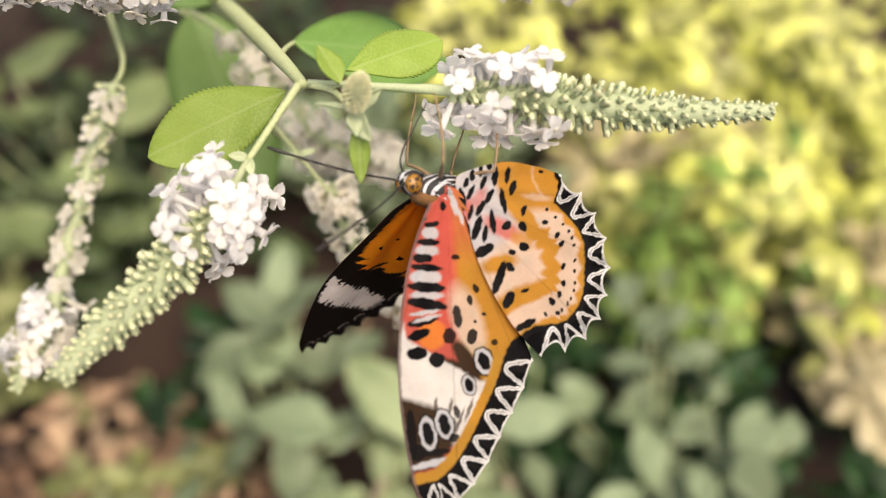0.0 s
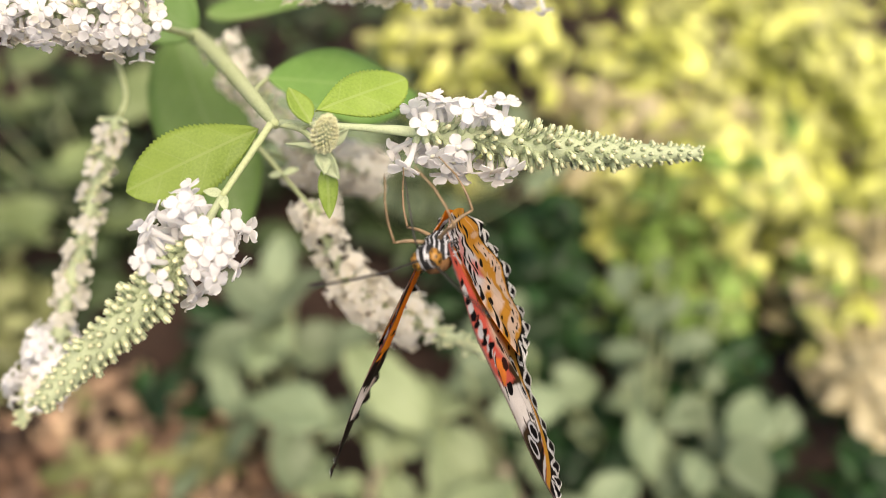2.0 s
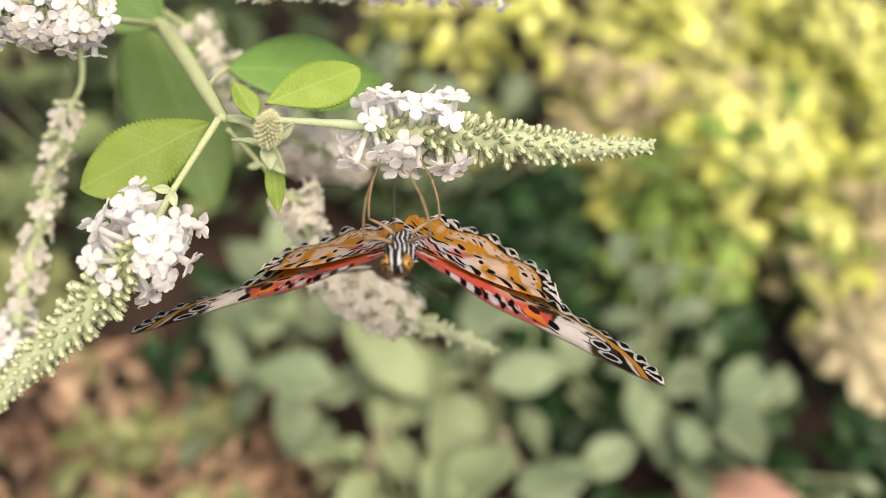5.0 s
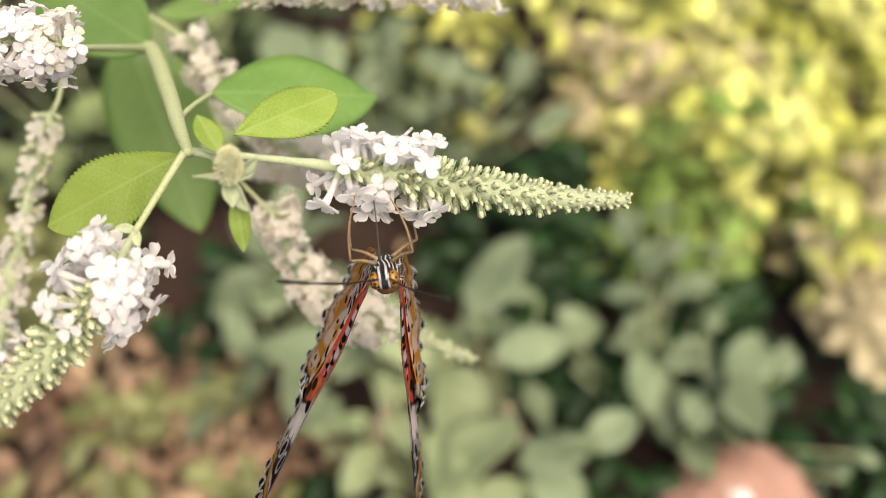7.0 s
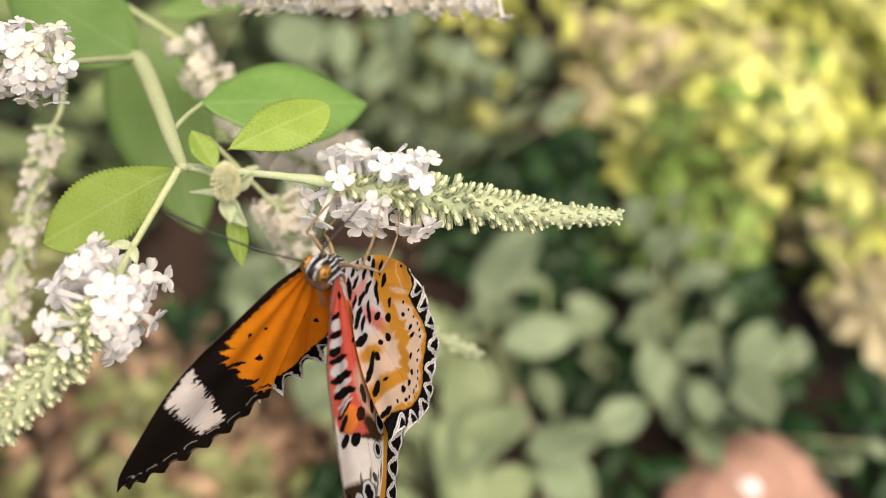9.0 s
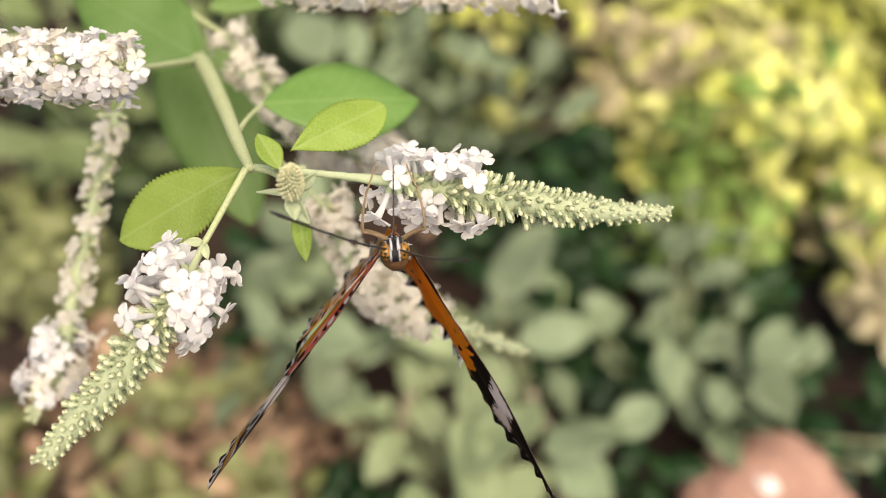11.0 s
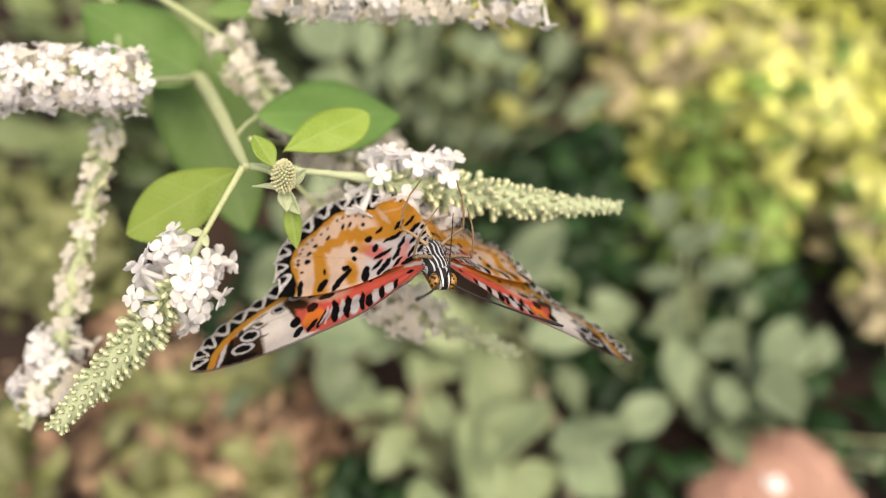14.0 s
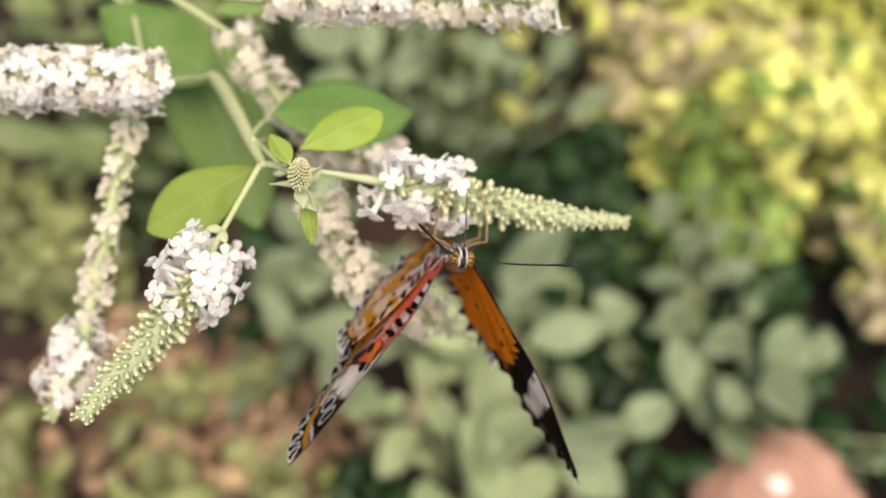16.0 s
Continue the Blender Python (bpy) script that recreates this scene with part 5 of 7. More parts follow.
        shaft = tube([mm(0, 0, 0), mm(0, 7, 0.5), mm(0, 14, 0.4), mm(0, 20.5, 0)], [0.19 * MM, 0.17 * MM, 0.18 * MM, 0.20 * MM], 6, 20)
        club = tube([mm(0, 16.5, 0.25), mm(0, 19, 0.12), mm(0, 20.7, 0)], [0.17 * MM, 0.34 * MM, 0.18 * MM], 7, 10)
        v, f = join(shaft, club)
        moving["antenna_" + key] = mesh_object("antenna", v, f, [BLACK], fly)
    return fly, moving


# ---- all that moves ----
BRANCH_ROWS = [
    (0, pose(-0.03342, 0.02151, 0.53057, 44.17, -1.87, -1.50)), (0.5, pose(-0.03091, 0.01858, 0.52506, 43.07, -0.60, -0.82)),
    (1, pose(-0.03574, 0.01953, 0.52210, 43.46, -1.15, -0.60)), (1.5, pose(-0.03710, 0.02194, 0.52341, 42.69, 0.13, -0.13)),
    (2, pose(-0.03405, 0.01862, 0.52107, 42.77, -0.76, -0.35)), (2.5, pose(-0.03387, 0.01882, 0.52167, 42.36, -0.31, 0.01)),
    (3, pose(-0.03622, 0.01551, 0.52412, 42.84, -0.64, 0.02)), (3.5, pose(-0.03726, 0.01212, 0.52448, 43.41, -0.77, 0.13)),
    (4, pose(-0.03646, 0.01291, 0.52259, 43.84, -0.93, 0.13)), (6.5, pose(-0.03616, -0.00475, 0.52498, 41.64, -3.51, -0.47)),
    (7, pose(-0.03762, -0.00659, 0.52396, 41.72, -4.03, -1.14)), (7.5, pose(-0.03827, -0.00720, 0.52392, 41.96, -4.26, -0.91)),
    (8, pose(-0.03711, -0.00786, 0.52358, 42.11, -3.94, -0.48)), (8.5, pose(-0.03724, -0.00914, 0.52330, 41.80, -3.65, -0.16)),
    (9, pose(-0.03838, -0.01037, 0.52071, 41.64, -3.41, 1.12)), (11.5, pose(-0.03237, -0.00050, 0.51265, 42.65, -5.55, -0.15)),
    (12, pose(-0.03303, 0.00234, 0.51036, 42.68, -5.21, 0.15)), (12.5, pose(-0.03254, 0.00388, 0.50855, 40.55, -4.69, 0.75)),
    (13, pose(-0.03227, 0.00469, 0.50837, 40.50, -5.26, 1.18)), (13.5, pose(-0.03417, 0.00595, 0.50761, 40.08, -5.19, 1.32)),
    (14, pose(-0.03840, 0.00602, 0.50526, 39.63, -4.43, 1.50)), (14.5, pose(-0.03947, 0.00602, 0.50428, 39.86, -3.66, 1.73)),
    (15, pose(-0.03666, 0.00817, 0.50560, 39.24, -5.54, 1.11)), (15.5, pose(-0.03654, 0.00775, 0.50631, 39.80, -5.28, 0.93)),
    (16, pose(-0.03803, 0.01155, 0.50507, 39.72, -4.75, 1.15)),
]

SPIKE_ROWS = [
    (0, pose(-0.00022, 0.00479, 0.00000, 0.00, -0.00, 0.00)), (0.5, pose(-0.00022, 0.00479, 0.00000, 0.18, 4.52, 1.14)),
    (1, pose(-0.00022, 0.00479, 0.00000, 0.44, 6.56, 0.97)), (1.5, pose(-0.00022, 0.00479, 0.00000, 0.22, 2.49, 1.07)),
    (2, pose(-0.00022, 0.00479, 0.00000, 0.66, 5.95, 0.25)), (2.5, pose(-0.00022, 0.00479, 0.00000, 1.51, 0.95, -2.02)),
    (3, pose(-0.00022, 0.00479, 0.00000, 1.20, 5.36, 0.39)), (3.5, pose(-0.00022, 0.00479, 0.00000, 1.30, 7.63, -0.63)),
    (4, pose(-0.00022, 0.00479, 0.00000, 1.13, 6.40, -0.54)), (6.5, pose(-0.00022, 0.00479, 0.00000, 0.72, 12.09, -3.24)),
    (7, pose(-0.00022, 0.00479, 0.00000, 0.80, 14.07, -4.36)), (7.5, pose(-0.00022, 0.00479, 0.00000, 0.60, 15.03, -4.51)),
    (8, pose(-0.00022, 0.00479, 0.00000, 0.38, 15.13, -5.17)), (8.5, pose(-0.00022, 0.00479, 0.00000, 0.43, 13.78, -5.57)),
    (9, pose(-0.00022, 0.00479, 0.00000, 0.47, 13.58, -6.01)), (11.5, pose(-0.00022, 0.00479, 0.00000, -0.04, 12.78, -6.71)),
    (12, pose(-0.00022, 0.00479, 0.00000, -0.04, 14.22, -6.38)), (12.5, pose(-0.00022, 0.00479, 0.00000, 0.22, 13.10, -8.07)),
    (13, pose(-0.00022, 0.00479, 0.00000, 0.54, 13.74, -7.47)), (13.5, pose(-0.00022, 0.00479, 0.00000, 0.76, 15.17, -6.95)),
    (14, pose(-0.00022, 0.00479, 0.00000, 0.98, 15.19, -6.01)), (14.5, pose(-0.00022, 0.00479, 0.00000, 0.58, 16.23, -7.05)),
    (15, pose(-0.00022, 0.00479, 0.00000, 0.69, 15.62, -7.55)), (15.5, pose(-0.00022, 0.00479, 0.00000, 0.47, 14.79, -8.32)),
    (16, pose(-0.00022, 0.00479, 0.00000, 0.31, 13.90, -9.21)),
]

G_ROWS = [
    (0, pose(-0.09058, 0.05071, 0.48027, 39.58, 1.14, 0.63)), (0.5, pose(-0.08203, 0.04479, 0.47463, 39.58, 1.14, 0.63)),
    (1, pose(-0.08726, 0.04350, 0.47367, 39.58, 1.14, 0.63)), (1.5, pose(-0.09175, 0.04538, 0.47657, 39.58, 1.14, 0.63)),
    (2, pose(-0.08555, 0.04061, 0.47447, 39.58, 1.14, 0.63)), (2.5, pose(-0.08529, 0.03962, 0.47653, 39.58, 1.14, 0.63)),
    (3, pose(-0.08860, 0.03765, 0.47806, 39.58, 1.14, 0.63)), (3.5, pose(-0.09082, 0.03523, 0.47925, 39.58, 1.14, 0.63)),
    (4, pose(-0.08853, 0.03258, 0.47984, 39.58, 1.14, 0.63)), (6.5, pose(-0.08972, 0.02403, 0.47676, 39.58, 1.14, 0.63)),
    (7, pose(-0.09175, 0.02133, 0.47580, 39.58, 1.14, 0.63)), (7.5, pose(-0.09178, 0.02076, 0.47637, 39.58, 1.14, 0.63)),
    (8, pose(-0.09048, 0.01991, 0.47623, 39.58, 1.14, 0.63)), (8.5, pose(-0.09079, 0.01895, 0.47563, 39.58, 1.14, 0.63)),
    (9, pose(-0.09196, 0.01559, 0.47288, 39.58, 1.14, 0.63)), (11.5, pose(-0.08067, 0.01938, 0.47457, 39.58, 1.14, 0.63)),
    (12, pose(-0.08034, 0.01900, 0.47520, 39.58, 1.14, 0.63)), (12.5, pose(-0.07945, 0.01755, 0.47499, 39.58, 1.14, 0.63)),
    (13, pose(-0.07868, 0.01733, 0.47584, 39.58, 1.14, 0.63)), (13.5, pose(-0.08017, 0.01681, 0.47651, 39.58, 1.14, 0.63)),
    (14, pose(-0.08431, 0.01470, 0.47590, 39.58, 1.14, 0.63)), (14.5, pose(-0.08318, 0.01438, 0.47645, 39.58, 1.14, 0.63)),
    (15, pose(-0.08127, 0.01519, 0.47765, 39.58, 1.14, 0.63)), (15.5, pose(-0.08143, 0.01565, 0.47823, 39.58, 1.14, 0.63)),
    (16, pose(-0.08115, 0.01784, 0.47973, 39.58, 1.14, 0.63)),
]

H_ROWS = [
    (0, pose(-0.01474, 0.07428, 0.52150, 39.58, 1.14, 0.63)), (0.5, pose(-0.01205, 0.07279, 0.51963, 39.58, 1.14, 0.63)),
    (1, pose(-0.01731, 0.07155, 0.51848, 39.58, 1.14, 0.63)), (1.5, pose(-0.02823, 0.07102, 0.51848, 39.58, 1.14, 0.63)),
    (2, pose(-0.01555, 0.06845, 0.51855, 39.58, 1.14, 0.63)), (2.5, pose(-0.02492, 0.06706, 0.51941, 39.58, 1.14, 0.63)),
    (3, pose(-0.01856, 0.06483, 0.52075, 39.58, 1.14, 0.63)), (3.5, pose(-0.02290, 0.06222, 0.52121, 39.58, 1.14, 0.63)),
    (4, pose(-0.01838, 0.05964, 0.52150, 39.58, 1.14, 0.63)), (6.5, pose(-0.01920, 0.05277, 0.51650, 39.58, 1.14, 0.63)),
    (7, pose(-0.01699, 0.05147, 0.51611, 39.58, 1.14, 0.63)), (7.5, pose(-0.02119, 0.05048, 0.51561, 39.58, 1.14, 0.63)),
    (8, pose(-0.01984, 0.04947, 0.51480, 39.58, 1.14, 0.63)), (8.5, pose(-0.02012, 0.04886, 0.51407, 39.58, 1.14, 0.63)),
    (9, pose(-0.01720, 0.04808, 0.51314, 39.58, 1.14, 0.63)), (11.5, pose(-0.00920, 0.05088, 0.51191, 39.58, 1.14, 0.63)),
    (12, pose(-0.00885, 0.05015, 0.51205, 39.58, 1.14, 0.63)), (12.5, pose(-0.00798, 0.04941, 0.51223, 39.58, 1.14, 0.63)),
    (13, pose(-0.00728, 0.04860, 0.51241, 39.58, 1.14, 0.63)), (13.5, pose(-0.00891, 0.04769, 0.51256, 39.58, 1.14, 0.63)),
    (14, pose(-0.01323, 0.04658, 0.51258, 39.58, 1.14, 0.63)), (14.5, pose(-0.01412, 0.04627, 0.51303, 39.58, 1.14, 0.63)),
    (15, pose(-0.01020, 0.04618, 0.51332, 39.58, 1.14, 0.63)), (15.5, pose(-0.01027, 0.04703, 0.51417, 39.58, 1.14, 0.63)),
    (16, pose(-0.01236, 0.04805, 0.51477, 39.58, 1.14, 0.63)),
]

J_ROWS = [
    (0, pose(-0.04140, 0.08626, 0.48276, 39.58, 1.14, 0.63)), (0.5, pose(-0.03906, 0.08421, 0.48040, 39.58, 1.14, 0.63)),
    (1, pose(-0.04244, 0.08307, 0.47954, 39.58, 1.14, 0.63)), (1.5, pose(-0.04316, 0.08279, 0.48042, 39.58, 1.14, 0.63)),
    (2, pose(-0.04064, 0.08033, 0.48015, 39.58, 1.14, 0.63)), (2.5, pose(-0.04012, 0.07909, 0.48177, 39.58, 1.14, 0.63)),
    (3, pose(-0.04208, 0.07704, 0.48302, 39.58, 1.14, 0.63)), (3.5, pose(-0.04210, 0.07439, 0.48380, 39.58, 1.14, 0.63)),
    (4, pose(-0.04128, 0.07200, 0.48426, 39.58, 1.14, 0.63)), (6.5, pose(-0.04167, 0.06490, 0.48019, 39.58, 1.14, 0.63)),
    (7, pose(-0.04182, 0.06248, 0.47901, 39.58, 1.14, 0.63)), (7.5, pose(-0.04314, 0.06231, 0.47946, 39.58, 1.14, 0.63)),
    (8, pose(-0.04228, 0.06166, 0.47912, 39.58, 1.14, 0.63)), (8.5, pose(-0.04259, 0.06093, 0.47841, 39.58, 1.14, 0.63)),
    (9, pose(-0.04371, 0.05872, 0.47640, 39.58, 1.14, 0.63)), (11.5, pose(-0.03671, 0.06200, 0.47633, 39.58, 1.14, 0.63)),
    (12, pose(-0.03660, 0.06170, 0.47691, 39.58, 1.14, 0.63)), (12.5, pose(-0.03608, 0.06065, 0.47692, 39.58, 1.14, 0.63)),
    (13, pose(-0.03562, 0.06042, 0.47764, 39.58, 1.14, 0.63)), (13.5, pose(-0.03675, 0.05994, 0.47820, 39.58, 1.14, 0.63)),
    (14, pose(-0.03974, 0.05836, 0.47785, 39.58, 1.14, 0.63)), (14.5, pose(-0.04262, 0.05843, 0.47875, 39.58, 1.14, 0.63)),
    (15, pose(-0.03782, 0.05877, 0.47939, 39.58, 1.14, 0.63)), (15.5, pose(-0.03801, 0.05929, 0.47998, 39.58, 1.14, 0.63)),
    (16, pose(-0.03946, 0.06092, 0.48105, 39.58, 1.14, 0.63)),
]

I_ROWS = [
    (0, pose(-0.06286, 0.11430, 0.48085, 39.58, 1.14, 0.63)), (0.5, pose(-0.06028, 0.10951, 0.47584, 39.58, 1.14, 0.63)),
    (1, pose(-0.06531, 0.10826, 0.47479, 39.58, 1.14, 0.63)), (1.5, pose(-0.06776, 0.10864, 0.47620, 39.58, 1.14, 0.63)),
    (2, pose(-0.06367, 0.10543, 0.47529, 39.58, 1.14, 0.63)), (2.5, pose(-0.06340, 0.10443, 0.47710, 39.58, 1.14, 0.63)),
    (3, pose(-0.06656, 0.10247, 0.47834, 39.58, 1.14, 0.63)), (3.5, pose(-0.06765, 0.09857, 0.47786, 39.58, 1.14, 0.63)),
    (4, pose(-0.06642, 0.09744, 0.47946, 39.58, 1.14, 0.63)), (6.5, pose(-0.06788, 0.08924, 0.47417, 39.58, 1.14, 0.63)),
    (7, pose(-0.06956, 0.08567, 0.47202, 39.58, 1.14, 0.63)), (7.5, pose(-0.07023, 0.08616, 0.47312, 39.58, 1.14, 0.63)),
    (8, pose(-0.06915, 0.08537, 0.47273, 39.58, 1.14, 0.63)), (8.5, pose(-0.06960, 0.08449, 0.47195, 39.58, 1.14, 0.63)),
    (9, pose(-0.07093, 0.08228, 0.47002, 39.58, 1.14, 0.63)), (11.5, pose(-0.06067, 0.08516, 0.47014, 39.58, 1.14, 0.63)),
    (12, pose(-0.06046, 0.08480, 0.47071, 39.58, 1.14, 0.63)), (12.5, pose(-0.05972, 0.08343, 0.47047, 39.58, 1.14, 0.63)),
    (13, pose(-0.05913, 0.08324, 0.47125, 39.58, 1.14, 0.63)), (13.5, pose(-0.06077, 0.08277, 0.47185, 39.58, 1.14, 0.63)),
    (14, pose(-0.06495, 0.08077, 0.47122, 39.58, 1.14, 0.63)), (14.5, pose(-0.06512, 0.08002, 0.47136, 39.58, 1.14, 0.63)),
    (15, pose(-0.06218, 0.08127, 0.47280, 39.58, 1.14, 0.63)), (15.5, pose(-0.06224, 0.08170, 0.47329, 39.58, 1.14, 0.63)),
    (16, pose(-0.06383, 0.08325, 0.47426, 39.58, 1.14, 0.63)),
]

D_ROWS = [
    (0, pose(-0.03813, 0.05274, 0.48808, 39.58, 1.14, 0.63)), (0.5, pose(-0.03606, 0.04940, 0.48448, 39.58, 1.14, 0.63)),
    (1, pose(-0.03890, 0.04827, 0.48370, 39.58, 1.14, 0.63)), (1.5, pose(-0.03891, 0.04822, 0.48488, 39.58, 1.14, 0.63)),
    (2, pose(-0.03700, 0.04551, 0.48441, 39.58, 1.14, 0.63)), (2.5, pose(-0.03367, 0.04377, 0.48578, 39.58, 1.14, 0.63)),
    (3, pose(-0.03556, 0.04171, 0.48714, 39.58, 1.14, 0.63)), (3.5, pose(-0.03895, 0.03822, 0.48711, 39.58, 1.14, 0.63)),
    (4, pose(-0.03555, 0.03669, 0.48863, 39.58, 1.14, 0.63)), (6.5, pose(-0.03686, 0.02799, 0.48409, 39.58, 1.14, 0.63)),
    (7, pose(-0.03860, 0.02634, 0.48368, 39.58, 1.14, 0.63)), (7.5, pose(-0.03794, 0.02731, 0.48524, 39.58, 1.14, 0.63)),
    (8, pose(-0.03710, 0.02667, 0.48498, 39.58, 1.14, 0.63)), (8.5, pose(-0.03733, 0.02596, 0.48434, 39.58, 1.14, 0.63)),
    (9, pose(-0.03817, 0.02434, 0.48284, 39.58, 1.14, 0.63)), (11.5, pose(-0.03142, 0.02643, 0.48179, 39.58, 1.14, 0.63)),
    (12, pose(-0.03229, 0.02677, 0.48293, 39.58, 1.14, 0.63)), (12.5, pose(-0.03181, 0.02582, 0.48304, 39.58, 1.14, 0.63)),
    (13, pose(-0.03170, 0.02559, 0.48380, 39.58, 1.14, 0.63)), (13.5, pose(-0.03394, 0.02502, 0.48435, 39.58, 1.14, 0.63)),
    (14, pose(-0.03478, 0.02362, 0.48411, 39.58, 1.14, 0.63)), (14.5, pose(-0.03802, 0.02238, 0.48399, 39.58, 1.14, 0.63)),
    (15, pose(-0.03308, 0.02400, 0.48570, 39.58, 1.14, 0.63)), (15.5, pose(-0.03337, 0.02456, 0.48636, 39.58, 1.14, 0.63)),
    (16, pose(-0.03597, 0.02561, 0.48705, 39.58, 1.14, 0.63)),
]

BUTTERFLY_ROWS = [
    (0, pose(-0.01333, 0.01352, 0.52285, 149.13, -33.73, -50.16)), (0.3, pose(-0.00879, 0.02158, 0.51167, 151.65, -26.33, -37.99)),
    (0.5, pose(-0.01127, 0.00966, 0.51910, 146.16, -28.29, -25.58)), (0.8, pose(-0.01103, 0.02016, 0.50857, 142.48, -20.34, -20.03)),
    (1, pose(-0.01343, 0.00790, 0.51745, 146.57, -15.49, -21.85)), (1.2, pose(-0.01094, 0.00511, 0.51840, 155.24, -19.91, -10.77)),
    (1.5, pose(-0.01187, 0.01512, 0.51559, 158.98, -25.99, -17.05)), (1.7, pose(-0.00999, 0.01263, 0.51220, 141.17, -20.55, -12.69)),
    (2, pose(-0.00935, 0.00297, 0.51562, 149.99, -25.29, -4.85)), (2.2, pose(-0.00766, 0.00495, 0.51610, 157.81, -2.25, -5.69)),
    (2.5, pose(-0.00886, 0.01052, 0.51272, 170.51, -2.36, 2.18)), (2.7, pose(-0.01004, 0.00182, 0.52079, 166.73, -8.06, 1.66)),
    (3, pose(-0.00997, 0.00768, 0.51374, 165.60, -0.19, -5.13)), (3.2, pose(-0.01059, 0.00099, 0.51602, 155.41, -2.68, -3.29)),
    (3.5, pose(-0.01150, 0.00602, 0.50992, 155.65, -1.69, -5.72)), (3.7, pose(-0.01207, 0.00094, 0.51617, 146.43, -7.26, -5.09)),
    (4, pose(-0.01032, 0.00629, 0.50740, 142.79, -9.61, -5.77)), (4.2, pose(-0.00950, -0.00045, 0.51741, 162.50, -0.37, -4.74)),
    (4.8, pose(-0.00914, -0.00758, 0.51774, 152.27, -6.60, -3.76)), (5.2, pose(-0.00873, -0.01046, 0.51820, 153.89, -3.65, -2.74)),
    (5.6, pose(-0.00833, -0.01334, 0.51866, 155.55, -0.72, -1.64)), (6, pose(-0.00793, -0.01623, 0.51912, 157.26, 2.15, -0.46)),
    (6.3, pose(-0.00555, -0.01668, 0.51807, 159.92, 3.93, 1.51)), (6.5, pose(-0.00739, -0.01540, 0.51796, 170.58, 3.92, -0.20)),
    (6.7, pose(-0.00757, -0.03036, 0.53276, 159.04, 6.33, -3.22)), (7, pose(-0.00957, -0.01103, 0.50819, 142.89, -6.43, 5.45)),
    (7.2, pose(-0.00896, -0.02063, 0.52034, 149.12, -7.32, 3.55)), (7.5, pose(-0.01274, -0.01986, 0.51640, 145.87, 1.50, -14.90)),
    (7.7, pose(-0.01125, -0.01839, 0.51879, 149.30, 2.36, -14.81)), (8, pose(-0.01237, -0.02117, 0.51937, 139.40, 7.50, -20.96)),
    (8.2, pose(-0.00917, -0.02078, 0.52179, 138.41, 2.35, -26.25)), (8.5, pose(-0.01308, -0.01951, 0.51472, 137.88, -6.80, -14.65)),
    (8.7, pose(-0.01473, -0.02310, 0.51949, 134.74, 12.88, -30.11)), (9, pose(-0.01762, -0.01892, 0.51386, 128.44, 11.68, -34.26)),
    (9.2, pose(-0.01519, -0.01761, 0.51646, 128.69, 8.60, -38.78)), (9.8, pose(-0.01504, -0.01498, 0.51127, 131.36, 7.92, -19.49)),
    (10.2, pose(-0.01374, -0.01302, 0.50998, 132.50, 5.61, -11.60)), (10.6, pose(-0.01245, -0.01105, 0.50868, 133.31, 3.16, -3.74)),
    (11, pose(-0.01116, -0.00908, 0.50739, 133.77, 0.70, 3.80)), (11.3, pose(-0.00845, -0.00571, 0.50639, 136.24, -5.04, 13.09)),
    (11.5, pose(-0.01051, -0.00252, 0.49977, 125.15, 5.18, 23.49)), (11.7, pose(-0.00732, -0.01205, 0.51232, 142.66, -4.41, -2.91)),
    (12, pose(-0.00807, -0.00251, 0.50316, 123.98, 6.87, 13.36)), (12.2, pose(-0.00606, 0.00374, 0.48664, 118.78, 3.69, 5.39)),
    (12.5, pose(-0.00480, -0.00148, 0.49293, 147.18, 7.14, 13.68)), (12.7, pose(-0.00438, -0.00363, 0.49962, 147.37, 6.83, 14.89)),
    (13, pose(-0.00347, -0.00110, 0.49634, 138.50, 11.23, -0.77)), (13.2, pose(-0.00329, -0.00655, 0.50348, 141.66, 6.94, 7.50)),
    (13.5, pose(-0.00017, -0.00329, 0.49803, 158.70, 24.85, 17.36)), (13.7, pose(-0.00282, -0.00611, 0.50479, 161.39, 11.61, 12.52)),
    (14, pose(-0.00590, -0.00730, 0.50273, 165.22, 11.84, 10.49)), (14.2, pose(-0.00579, -0.00552, 0.50679, 156.87, 10.11, 2.45)),
    (14.5, pose(-0.00892, 0.00273, 0.49132, 141.35, 23.95, 3.16)), (14.7, pose(-0.00685, 0.00574, 0.49003, 160.49, 17.57, -7.20)),
    (15, pose(-0.00474, -0.00344, 0.50055, 157.48, 5.64, 7.50)), (15.2, pose(-0.00548, -0.00285, 0.49748, 142.94, 16.06, 14.11)),
    (15.5, pose(-0.00361, 0.00165, 0.49241, 135.76, 20.71, 3.26)), (15.7, pose(-0.00493, -0.00027, 0.50090, 137.45, 18.36, 0.27)),
    (16, pose(-0.00434, 0.00471, 0.49409, 134.72, 11.24, 5.15)),
]

